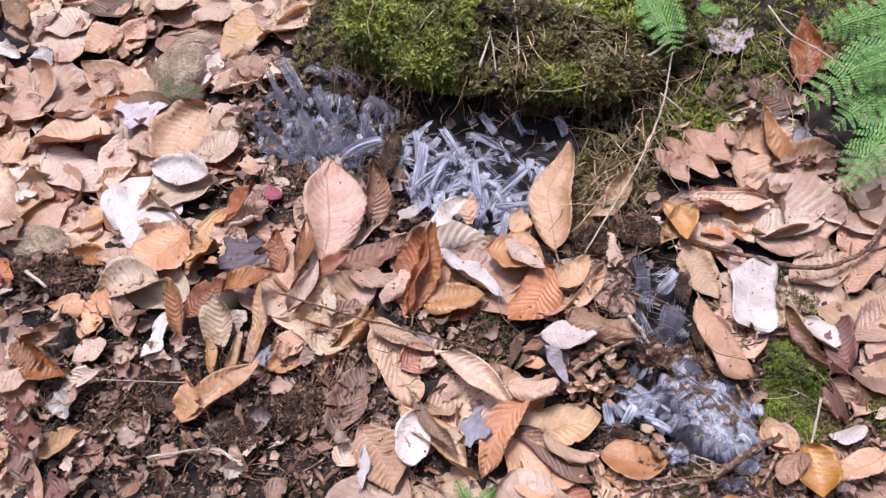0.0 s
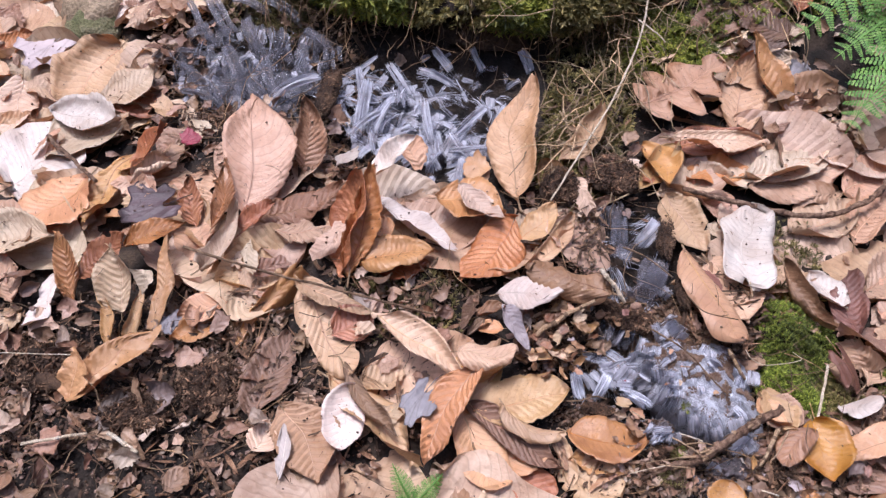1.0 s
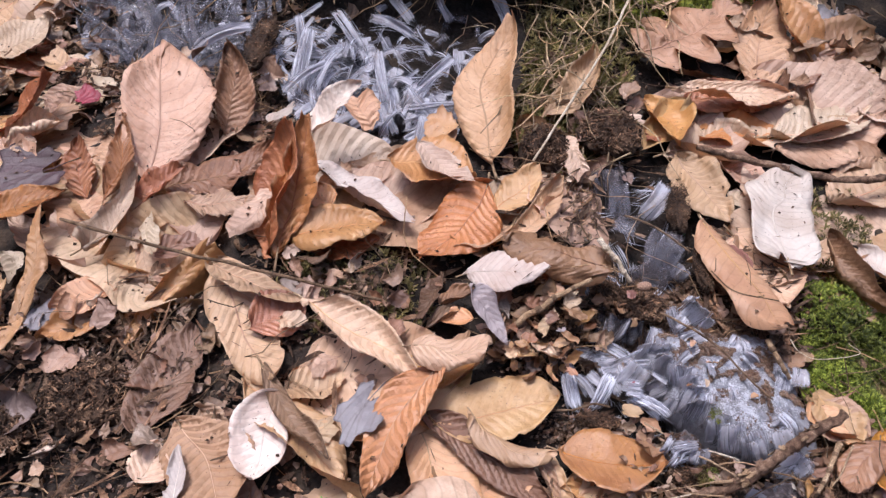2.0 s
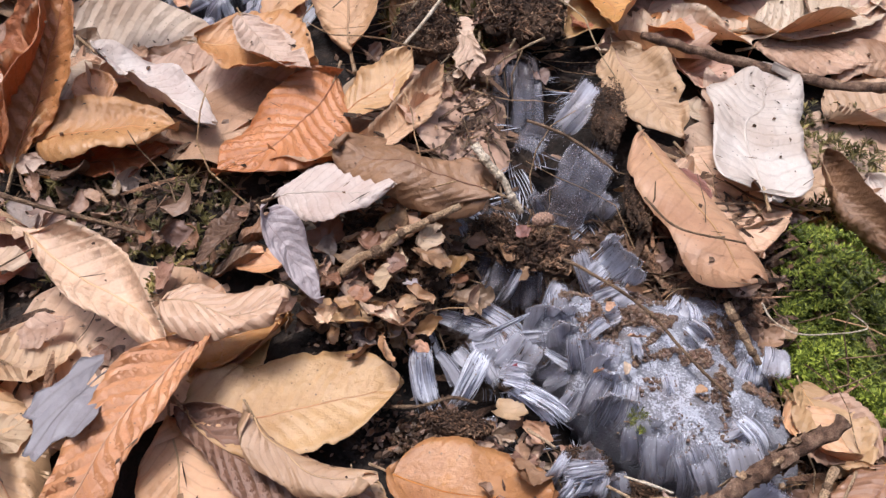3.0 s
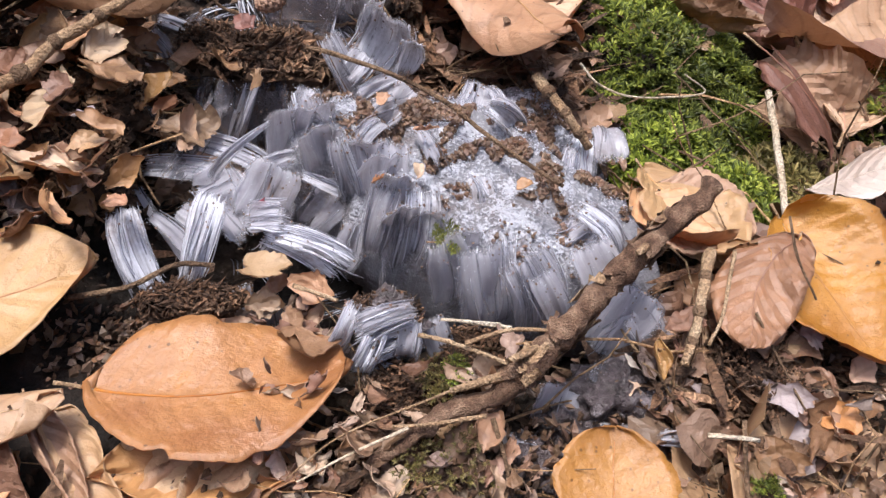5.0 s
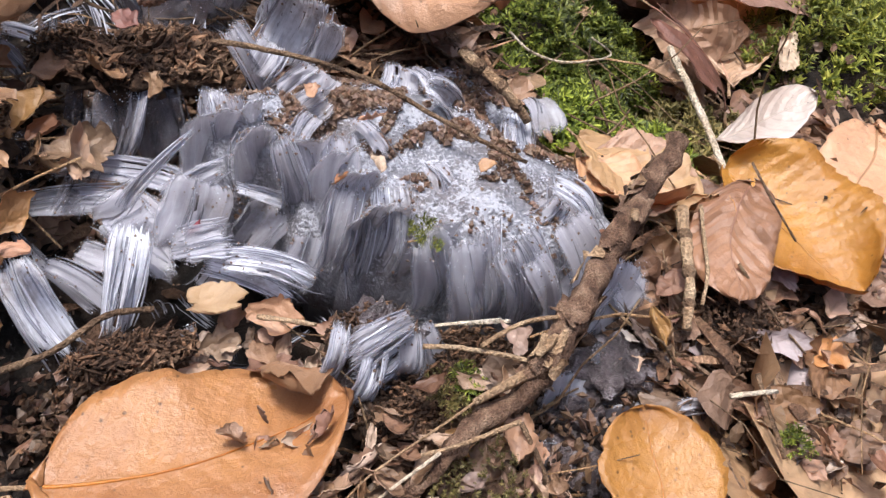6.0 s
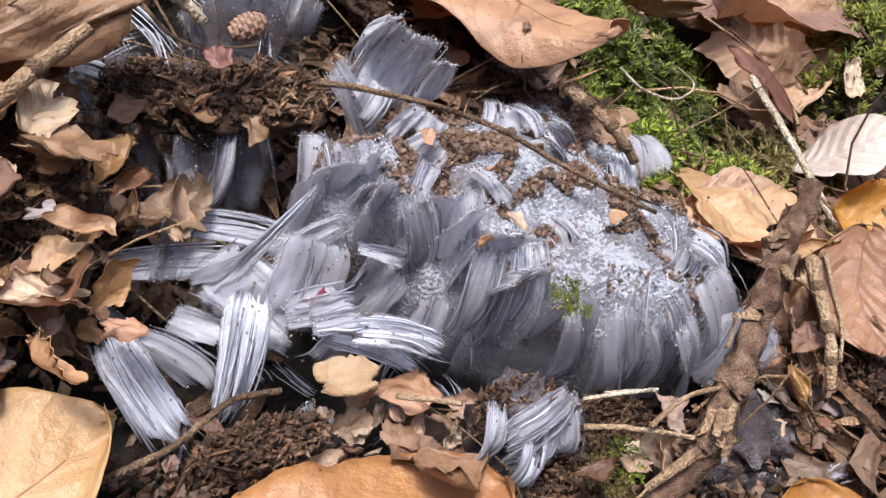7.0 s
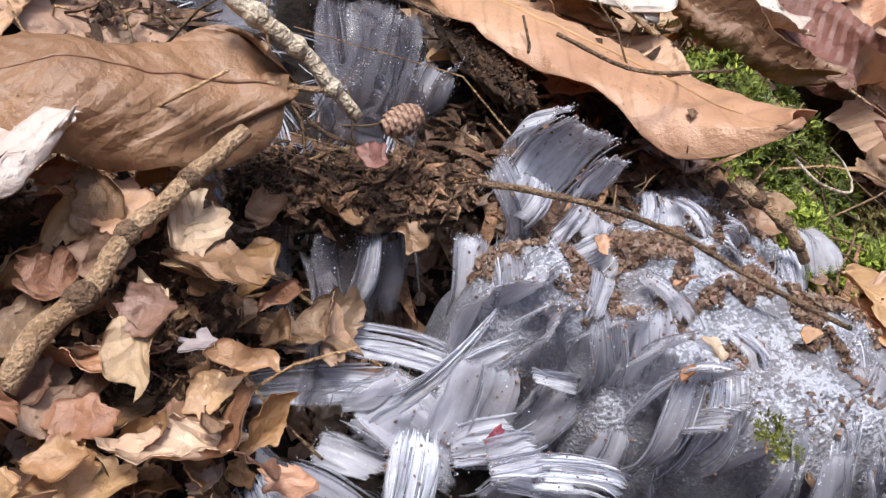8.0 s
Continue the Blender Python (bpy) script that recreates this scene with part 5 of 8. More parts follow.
ice_bundle((0.1140, 0.7164, 0.0988), (0.1329, 0.7027, 0.0860), 0.1, 0.0078, 0.0078, 14, "clear")
# Left hollow: its shade is painted through the dark tone.
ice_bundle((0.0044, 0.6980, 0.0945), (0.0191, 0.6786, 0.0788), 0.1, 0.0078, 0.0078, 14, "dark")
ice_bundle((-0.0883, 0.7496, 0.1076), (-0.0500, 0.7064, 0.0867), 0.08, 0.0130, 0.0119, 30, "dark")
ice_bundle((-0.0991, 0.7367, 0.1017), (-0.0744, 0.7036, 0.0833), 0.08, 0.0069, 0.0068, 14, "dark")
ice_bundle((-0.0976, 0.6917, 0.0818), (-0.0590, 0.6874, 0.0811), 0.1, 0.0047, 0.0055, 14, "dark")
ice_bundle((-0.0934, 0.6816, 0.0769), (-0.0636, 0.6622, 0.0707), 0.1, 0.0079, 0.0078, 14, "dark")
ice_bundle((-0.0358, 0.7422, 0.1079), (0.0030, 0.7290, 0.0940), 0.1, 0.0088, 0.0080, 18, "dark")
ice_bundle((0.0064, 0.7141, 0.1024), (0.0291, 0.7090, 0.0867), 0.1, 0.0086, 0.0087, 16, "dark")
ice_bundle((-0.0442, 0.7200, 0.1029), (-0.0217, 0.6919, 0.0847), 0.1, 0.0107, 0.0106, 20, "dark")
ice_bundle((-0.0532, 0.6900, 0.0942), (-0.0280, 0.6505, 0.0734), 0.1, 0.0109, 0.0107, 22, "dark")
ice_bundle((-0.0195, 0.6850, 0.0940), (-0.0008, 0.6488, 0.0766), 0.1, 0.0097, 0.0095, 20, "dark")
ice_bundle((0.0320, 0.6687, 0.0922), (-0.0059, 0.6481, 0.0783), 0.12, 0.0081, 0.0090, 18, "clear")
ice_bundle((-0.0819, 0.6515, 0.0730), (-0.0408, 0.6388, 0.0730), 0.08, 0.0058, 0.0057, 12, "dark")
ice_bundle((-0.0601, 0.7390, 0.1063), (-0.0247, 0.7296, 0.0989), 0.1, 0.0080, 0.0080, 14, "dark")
ice_bundle((0.2963, 0.4335, 0.0933), (0.2967, 0.4339, 0.0734), 0.14, 0.0110, 0.0101, 22, "clear")
ice_bundle((0.2986, 0.4276, 0.0947), (0.3005, 0.4288, 0.0729), 0.14, 0.0088, 0.0089, 20, "clear")
ice_bundle((0.3011, 0.4212, 0.0951), (0.2988, 0.4261, 0.0746), 0.14, 0.0081, 0.0075, 26, "white")
ice_bundle((0.3012, 0.4164, 0.0915), (0.3022, 0.4194, 0.0699), 0.14, 0.0081, 0.0076, 26, "mix")
ice_bundle((0.3080, 0.4117, 0.0892), (0.3119, 0.4125, 0.0675), 0.12, 0.0097, 0.0100, 22, "clear")
ice_bundle((0.3146, 0.4087, 0.0892), (0.3191, 0.4081, 0.0673), 0.12, 0.0108, 0.0112, 22, "clear")
ice_bundle((0.3238, 0.4074, 0.0894), (0.3311, 0.4057, 0.0675), 0.12, 0.0086, 0.0098, 24, "mix")
ice_bundle((0.2853, 0.4366, 0.0932), (0.2896, 0.4393, 0.0757), 0.12, 0.0097, 0.0088, 20, "clear")
ice_bundle((0.2899, 0.4348, 0.0932), (0.2952, 0.4346, 0.0754), 0.12, 0.0053, 0.0051, 16, "mix")
ice_bundle((0.2815, 0.4440, 0.0920), (0.2814, 0.4471, 0.0703), 0.12, 0.0130, 0.0125, 24, "clear")
ice_bundle((0.2908, 0.4325, 0.0950), (0.2955, 0.4331, 0.0772), 0.14, 0.0012, 0.0012, 6, "white")
ice_bundle((0.2872, 0.4437, 0.0941), (0.2885, 0.4473, 0.0746), 0.1, 0.0091, 0.0092, 18, "clear")
ice_bundle((0.2791, 0.4401, 0.0814), (0.2735, 0.4349, 0.0686), 0.1, 0.0124, 0.0138, 26, "clear")
ice_bundle((0.2695, 0.4416, 0.0752), (0.2615, 0.4438, 0.0672), 0.1, 0.0114, 0.0128, 24, "clear")
ice_bundle((0.2723, 0.4276, 0.0777), (0.2795, 0.4256, 0.0798), 0.08, 0.0060, 0.0068, 20, "mix")
ice_bundle((0.2776, 0.4241, 0.0775), (0.2937, 0.4194, 0.0716), 0.1, 0.0052, 0.0048, 20, "white")
ice_bundle((0.3495, 0.4053, 0.0781), (0.3391, 0.4004, 0.0651), 0.08, 0.0192, 0.0168, 24, "clear")
ice_bundle((0.3525, 0.4021, 0.0719), (0.3470, 0.4007, 0.0615), 0.06, 0.0150, 0.0140, 18, "clear")
ice_bundle((0.3561, 0.3845, 0.0640), (0.3526, 0.3828, 0.0556), 0.06, 0.0067, 0.0058, 12, "mix")
ice_bundle((0.3425, 0.3827, 0.0652), (0.3414, 0.3821, 0.0571), 0.06, 0.0114, 0.0088, 14, "clear")
ice_bundle((0.3213, 0.3821, 0.0643), (0.3182, 0.3804, 0.0560), 0.06, 0.0127, 0.0116, 14, "clear")
ice_bundle((0.3344, 0.3900, 0.0678), (0.3321, 0.3849, 0.0591), 0.06, 0.0159, 0.0147, 18, "clear")
ice_bundle((0.3487, 0.4045, 0.0800), (0.3438, 0.4007, 0.0634), 0.1, 0.0101, 0.0182, 18, "clear")
ice_bundle((0.3469, 0.4025, 0.0757), (0.3556, 0.4018, 0.0639), 0.1, 0.0087, 0.0139, 14, "clear")
ice_bundle((0.3462, 0.3772, 0.0687), (0.3546, 0.3780, 0.0632), 0.2, 0.0033, 0.0043, 8, "clear")
ice_bundle((0.3365, 0.3927, 0.0702), (0.3481, 0.3898, 0.0643), 0.05, 0.0044, 0.0067, 10, "dark")
ice_bundle((0.2916, 0.4044, 0.0798), (0.2872, 0.4013, 0.0692), 0.35, 0.0035, 0.0041, 10, "mix")
ice_bundle((0.2968, 0.4007, 0.0795), (0.2916, 0.3969, 0.0669), 0.35, 0.0039, 0.0051, 12, "white")
ice_bundle((0.3017, 0.4002, 0.0797), (0.3000, 0.3982, 0.0694), 0.3, 0.0047, 0.0048, 9, "clear")
for k in range(11):
    h = 0.0800 - 0.0017 * k
    out = 0.0012 * math.sin(k * 0.35)
    ice_bundle((0.3025 - 0.0003 * k, 0.4010 - out, h + 0.0012), (0.2905 + 0.0004 * k, 0.3990 - out, h - 0.0022), 0.22 + 0.02 * (k % 3), 0.0036, 0.0046, 16, ("mix", "white", "clear")[k % 3])
# == end placed ice ==


def ice_field(count, bands, tones, lengths, widths, heading, swing, drop, seed, joined=""):
    """Many short bundles that lie over a band; bands: two ends, half width, heights over the plain at the ends."""
    rng = random.Random(seed)
    heap = Heap()
    for i in range(count):
        ax, ay, bx, by, half, h0, h1 = bands[i % len(bands)]
        t, w = rng.random(), rng.uniform(-half, half)
        dx, dy = bx - ax, by - ay
        n = math.hypot(dx, dy)
        x, y = ax + dx * t - dy / n * w, ay + dy * t + dx / n * w
        p = Vector((x, y, plain(x, y) + h0 + (h1 - h0) * t + rng.uniform(-0.001, 0.002)))
        a = heading + rng.gauss(0, swing)
        l = rng.uniform(*lengths)
        q = p + Vector((math.cos(a), math.sin(a), 0)) * l - Vector((0, 0, rng.uniform(*drop)))
        b = rng.uniform(*widths)
        if joined:
            heap.add(*ribbon(Sweep(p, q, rng.uniform(0.02, 0.14), b, b * rng.uniform(0.8, 1.2), rng), rng.randint(5, 9), rng, 0.6, 0.05))
        else:
            ice_bundle(p, q, rng.uniform(0.06, 0.2), b, b * rng.uniform(0.8, 1.4), rng.randint(8, 16), rng.choice(tones))
    if joined:
        ob = new("broken_ice", mesh_of("broken_ice", heap.v, heap.f, ICE[tones[0]], heap.uv))
        tagged(ob, joined, "needle ice", kind="stuff")


# short bundles over the mound, and in the two hollows below the bank
ice_field(18, [(0.292, 0.462, 0.318, 0.440, 0.008, 0.012, 0.012), (0.312, 0.444, 0.346, 0.424, 0.009, 0.011, 0.008), (0.304, 0.466, 0.352, 0.442, 0.008, 0.009, 0.005)],
          ("mix", "clear", "mix", "white"), (0.006, 0.013), (0.003, 0.008), -2.2, 0.6, (0.001, 0.007), 81)
ice_field(40, [(0.045, 0.672, 0.175, 0.645, 0.030, -0.006, -0.008), (0.075, 0.640, 0.165, 0.615, 0.016, -0.006, -0.010)],
          ("mix", "clear", "mix", "clear"), (0.010, 0.022), (0.0016, 0.0045), -1.9, 1.0, (0.002, 0.012), 82)
# the dark tone colours in the shade of the left hollow
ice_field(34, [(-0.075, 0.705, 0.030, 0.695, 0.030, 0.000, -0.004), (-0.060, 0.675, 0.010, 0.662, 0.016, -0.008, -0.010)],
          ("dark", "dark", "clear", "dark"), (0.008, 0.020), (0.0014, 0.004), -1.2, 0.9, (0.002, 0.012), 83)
ice_field(14, [(0.110, 0.715, 0.205, 0.700, 0.014, -0.012, -0.012)], ("dark", "dark", "clear"), (0.010, 0.020), (0.003, 0.006), -1.6, 1.0, (0.002, 0.008), 84)


FAR = [(0.045, 0.672, 0.175, 0.645, 0.034, -0.010, -0.012), (0.065, 0.630, 0.175, 0.612, 0.018, -0.010, -0.012)]
SHADE = [(-0.085, 0.705, 0.035, 0.695, 0.036, -0.006, -0.008), (-0.070, 0.670, 0.015, 0.660, 0.020, -0.010, -0.012)]
ice_field(110, FAR, ("mix",), (0.008, 0.020), (0.003, 0.008), -1.9, 0.9, (0.002, 0.010), 91, "densely packed broken ribbons of grey-white ice")
ice_field(18, FAR, ("mix",), (0.008, 0.018), (0.002, 0.006), -1.7, 0.9, (0.001, 0.008), 92, "scattered milky ribbons of broken ice")
ice_field(34, SHADE, ("clear",), (0.007, 0.016), (0.003, 0.008), -1.3, 1.0, (0.002, 0.010), 93, "packed grey ribbons of ice in a shaded hollow")
# Ribbons darkened by colour for the hollow's shade.
ice_field(150, SHADE, ("dark",), (0.010, 0.024), (0.003, 0.008), -1.2, 0.7, (0.004, 0.014), 94, "ribbons of ice coloured dark for the shade of a hollow")


def loose_strands(name, count, spots, seed, label, tone="mix"):
    rng = random.Random(seed)
    heap = Heap()
    for i in range(count):
        cx, cy, rx, ry, h0, h1 = spots[i % len(spots)]
        a, r = rng.uniform(0, 2 * math.pi), math.sqrt(rng.random())
        x, y = cx + rx * r * math.cos(a), cy + ry * r * math.sin(a)
        p = Vector((x, y, plain(x, y) + rng.uniform(h0, h1)))
        b = rng.uniform(0, 2 * math.pi)
        q = p + Vector((math.cos(b), math.sin(b), rng.uniform(-0.9, 0.3))) * rng.uniform(0.008, 0.022)
        w = rng.uniform(0.001, 0.005)
        strands(heap, Sweep(p, q, rng.uniform(0.02, 0.25), w, w * rng.uniform(0.7, 1.8), rng), rng.randint(5, 12), rng)
    ob = new(name, mesh_of(name, heap.v, heap.f, STRAND[tone], heap.uv))
    tagged(ob, label, "needle ice", kind="stuff")


loose_strands("loose_ice_strands", 115, [(0.105, 0.655, 0.085, 0.040, -0.020, 0.0)], 51, "loose broken strands of needle ice")
loose_strands("loose_ice_strands", 130, [(-0.035, 0.690, 0.065, 0.042, -0.016, 0.006)], 53, "loose needle ice strands coloured dark for the shade of a hollow", "dark")
loose_strands("loose_ice_strands", 60, [(0.285, 0.530, 0.022, 0.045, -0.020, -0.006), (0.300, 0.425, 0.05, 0.03, -0.022, -0.008)], 52, "loose broken strands of needle ice in a hollow")


def grains(name, count, size, material, spots, seed, label, category, crust=False):
    """Tiny lumps; spots: two ends of a band, its half width and the height over the plain at its ends."""
    rng = random.Random(seed)
    heap = Heap()
    for i in range(count):
        ax, ay, bx, by, half, h0, h1 = spots[i % len(spots)]
        t = rng.random()
        w = rng.gauss(0, half * 0.55)
        dx, dy = bx - ax, by - ay
        n = math.hypot(dx, dy)
        x, y = ax + dx * t - dy / n * w, ay + dy * t + dx / n * w
        if noise.noise(Vector((x, y, seed * 0.01)) * 110) + 0.5 * noise.noise(Vector((x, y, seed * 0.01)) * 330) < 0.10:
            continue
        top = on_ice(x, y)
        if crust and (top is None or top < plain(x, y) - 0.006):
            continue
        c = Vector((x, y, plain(x, y) + h0 + (h1 - h0) * t - abs(w) * 0.45 * (abs(w) / half) + rng.uniform(-0.0012, 0.0014)))
        if crust:
            c.z = top + rng.uniform(-0.0002, 0.0012)
        r = size * (0.35 + 1.3 * rng.random() ** 3)
        o = [Vector((rng.uniform(-1, 1), rng.uniform(-1, 1), rng.uniform(-1, 1))).normalized() * r for _ in range(2)]
        u, v = o[0], o[1].cross(o[0]).normalized() * r * rng.uniform(0.5, 1)
        w3 = u.cross(v).normalized() * r * rng.uniform(0.4, 1)
        heap.add([c + u, c + v, c - u, c - v, c + w3, c - w3], [(0, 1, 4), (1, 2, 4), (2, 3, 4), (3, 0, 4), (1, 0, 5), (2, 1, 5), (3, 2, 5), (0, 3, 5)])
    ob = new(name, mesh_of(name, heap.v, heap.f, material, heap.uv, smooth=False))
    tagged(ob, label, category, kind="stuff")


CRUST = [(0.288, 0.462, 0.352, 0.424, 0.016, 0, 0), (0.292, 0.468, 0.356, 0.436, 0.012, 0, 0), (0.270, 0.424, 0.290, 0.426, 0.008, 0, 0)]


def head_frost():
    """Frost crystals and soil specks where the bundles break from the crust."""
    rng = random.Random(64)
    white, brown = Heap(), Heap()
    for p, sw, n in frost_heads:
        for k in range(n * 5):
            s = abs(rng.gauss(0, 0.16)) if rng.random() < 0.7 else rng.random()
            c = p + sw.at(min(s, 1), rng.uniform(-0.55, 0.55)) + sw.nrm * rng.uniform(-0.0002, 0.0005)
            r = rng.uniform(0.00007, 0.00022)
            heap = white
            if rng.random() < 0.22:
                heap, r = brown, rng.uniform(0.00012, 0.0004)
            u = Vector((rng.uniform(-1, 1), rng.uniform(-1, 1), rng.uniform(-1, 1))).normalized() * r
            v = u.orthogonal().normalized() * r * rng.uniform(0.4, 1)
            w = u.cross(v).normalized() * r * rng.uniform(0.3, 0.9)
            heap.add([c + u, c + v, c - u, c - v, c + w, c - w], [(0, 1, 4), (1, 2, 4), (2, 3, 4), (3, 0, 4), (1, 0, 5), (2, 1, 5), (3, 2, 5), (0, 3, 5)])
    ob = new("frost_grains", mesh_of("frost_grains", white.v, white.f, FROST, white.uv, smooth=False))
    tagged(ob, "sugary frost crystals on needle ice bundles", "frost", kind="stuff")
    ob = new("soil_grains", mesh_of("soil_grains", brown.v, brown.f, CRUMBLE, brown.uv, smooth=False))
    tagged(ob, "fine brown soil specks on needle ice", "soil", kind="stuff")


head_frost()
grains("frost_grains", 34000, 0.00019, FROST, CRUST, 61, "white frost grains crusted on needle ice", "frost", True)
grains("soil_grains", 60000, 0.00068, CRUMBLE, CRUST, 62, "brown soil grains lifted by ice", "soil", True)
grains("frost_grains", 1500, 0.0005, FROST, [(-0.06, 0.69, 0.0, 0.70, 0.03, -0.002, 0.004), (-0.03, 0.66, 0.01, 0.67, 0.015, -0.008, -0.006)], 63, "white frost grains on needle ice", "frost")


# ---- clods, stones, cone ----
def lump(name, p, rx, ry, rz, material, seed, rough=0.25, freq=2.2):
    bm = bmesh.new()
    bmesh.ops.create_icosphere(bm, subdivisions=4, radius=1)
    off = Vector((seed * 7.3, seed * 3.1, seed))
    for v in bm.verts:
        k = 1 + rough * noise.noise(v.co * freq + off) + rough * 0.5 * noise.noise(v.co * freq * 3 + off) + rough * 0.3 * noise.noise(v.co * freq * 8 + off)
        v.co = Vector((v.co.x * rx * k, v.co.y * ry * k, v.co.z * rz * k))
    for f in bm.faces:
        f.smooth = True
    me = bpy.data.meshes.new(name)
    bm.to_mesh(me)
    bm.free()
    me.materials.append(material)
    ob = new(name, me)
    ob.location = p
    return ob


clod_count = [0]


def clod(p, w, d):
    """A crumbly lump of soil and rotten bark, with loose flakes on it."""
    clod_count[0] += 1
    k = clod_count[0]
    rz = min(w, d) * (0.32 if w < 0.035 else 0.2)
    ob = lump("soil_clod", (p[0], p[1], p[2] - rz * 0.6), w * 0.46, d * 0.46, rz, CLOD, k, 0.35, 2.4)
    tagged(ob, "crumbly brown clod of soil and rotten bark", "soil clod", "soil clods")
    rng = random.Random(900 + k)
    heap = Heap()
    for i in range(800):
        a, r = rng.uniform(0, 2 * math.pi), math.sqrt(rng.random()) * 1.05
        c = Vector((w * 0.48 * r * math.cos(a), d * 0.48 * r * math.sin(a), rz * math.sqrt(max(0, 1.1 - r * r * 0.9)) + rng.uniform(-0.0015, 0.002)))
        u = Vector((rng.uniform(-1, 1), rng.uniform(-1, 1), rng.uniform(-0.6, 0.6))).normalized()
        v = u.orthogonal().normalized()
        n = u.cross(v)
        l, b, t = w * (0.015 + 0.11 * rng.random() ** 3), w * rng.uniform(0.006, 0.028), 0.00025
        heap.add([c + u * l, c + v * b + n * t, c - u * l * 0.8, c - v * b, c + n * t * 2.5], [(0, 1, 4), (1, 2, 4), (2, 3, 4), (3, 0, 4), (0, 3, 2, 1)])
    tagged(part("crumb_crust", mesh_of("crumb_crust", heap.v, heap.f, SPLINTER, heap.uv, False), ob, "loose brown bark flakes"), kind="stuff")


def cone(p, r):
    """A small hemlock cone: a core with overlapping rounded scales."""
    ob = new("hemlock_cone")
    ob.empty_display_size = 0.004
    ob.matrix_world = Matrix.Translation(p) @ Matrix.Rotation(radians(70), 4, "Y") @ Matrix.Rotation(radians(20), 4, "Z")
    tagged(ob, "small brown hemlock cone resting on bark crumbs", "cone")
    v, f = tube([Vector((0, 0, z * r)) for z in (-1.05, -0.8, -0.4, 0, 0.4, 0.8, 1.05)], [r * k for k in (0.1, 0.42, 0.62, 0.68, 0.60, 0.40, 0.1)], 14)
    part("core", mesh_of("core", v, f, BARK), ob)
    verts, faces = [(0.0, 0.06 * r, 0.0)], []
    for ring in (0.5, 0.85, 1.0):
        for i in range(12):
            a = 2 * math.pi * i / 12
            x, z = ring * math.cos(a), ring * math.sin(a)
            verts.append((0.34 * r * x, r * (0.06 - 0.13 * x * x - 0.05 * z * z - (0.05 if ring == 1.0 else 0)), 0.32 * r * z))
    for i in range(12):
        faces.append((0, 1 + i, 1 + (i + 1) % 12))
        for k in (0, 12):
            faces.append((1 + k + i, 13 + k + i, 13 + k + (i + 1) % 12, 1 + k + (i + 1) % 12))
    scale_mesh = mesh_of("scale", verts, faces, CONE)
    for row in range(8):
        z = (row - 3.4) * 0.27
        reach = 0.70 * math.sqrt(max(0.05, 1 - (z / 1.12) ** 2))
        for k in range(7):
            q = part("scale", scale_mesh, ob)
            lie = Matrix.Rotation(radians(26) + z * 0.55, 4, "X")
            size = 0.65 + 0.5 * reach
            q.matrix_local = Matrix.Rotation(2 * math.pi * (k + 0.5 * (row % 2)) / 7, 4, "Z") @ Matrix.Translation((0, reach * r, z * r)) @ lie @ Matrix.Diagonal((size, 1, size, 1))


cone((0.2785, 0.4760, 0.0965), 0.0030)

# == placed clods ==
clod((0.2792, 0.4773, 0.0817), 0.0338, 0.0167)
clod((0.3150, 0.3988, 0.0680), 0.0167, 0.0139)
clod((0.2638, 0.4871, 0.0782), 0.0164, 0.0128)
clod((0.2632, 0.5932, 0.1005), 0.0363, 0.0384)
clod((0.2296, 0.4717, 0.0791), 0.0422, 0.0410)
clod((0.2370, 0.4560, 0.0761), 0.0200, 0.0300)
clod((0.2265, 0.5815, 0.0937), 0.0281, 0.0351)
clod((-0.0798, 0.3976, 0.0545), 0.0548, 0.0474)
clod((-0.0155, 0.3744, 0.0564), 0.0448, 0.0306)
clod((-0.2068, 0.4895, 0.0565), 0.0746, 0.0408)
clod((0.0238, 0.3995, 0.0588), 0.0415, 0.0415)
clod((0.0416, 0.6472, 0.0961), 0.0172, 0.0631)
clod((0.2608, 0.4142, 0.0697), 0.0211, 0.0079)
clod((0.2349, 0.4665, 0.0767), 0.0180, 0.0269)
clod((0.2998, 0.3922, 0.0687), 0.0186, 0.0116)
clod((0.3703, 0.3891, 0.0711), 0.0203, 0.0225)
clod((0.2970, 0.4036, 0.0759), 0.0155, 0.0114)
clod((0.3010, 0.5480, 0.0900), 0.0130, 0.0420)
clod((0.3120, 0.5050, 0.0880), 0.0110, 0.0360)
# == end placed clods ==

MUD = earth_material("frozen_mud", (0.035, 0.026, 0.028), (0.10, 0.078, 0.082), (0.26, 0.23, 0.25), 0.28, 240.0, height=0.0012, gloss=0.7)


def frozen_mud(p, rx, ry, rz, seed):
    ob = lump("frozen_mud", p, rx, ry, rz, MUD, seed, 0.5, 2.6)
    tagged(ob, "glistening mauve-grey lump of frozen mud", "frozen mud", "frozen mud lumps")


for k, (x, y, z, r) in enumerate(((0.3420, 0.3900, 0.0650, 0.0085), (0.3330, 0.3870, 0.0610, 0.0060), (0.3520, 0.3880, 0.0630, 0.0060), (0.3460, 0.3800, 0.0590, 0.0065),
                                  (0.3240, 0.3800, 0.0590, 0.0060), (0.3560, 0.3800, 0.0590, 0.0050), (0.3310, 0.3760, 0.0560, 0.0070), (0.3160, 0.3760, 0.0570, 0.0050))):
    frozen_mud((x, y, z), r, r * 0.8, r * 0.6, 40 + k)

frozen_mud((0.2978, 0.4035, 0.0700), 0.0072, 0.0058, 0.0105, 51)

stone_words = {"stone": "weathered tan stone half sunk in leaves", "mossy": "rounded stone with greenish moss film", "stoneb": "flat brown stone under the mossy bank"}
stone_materials = {"stone": STONE, "mossy": MOSSYSTONE, "stoneb": BROWNSTONE}


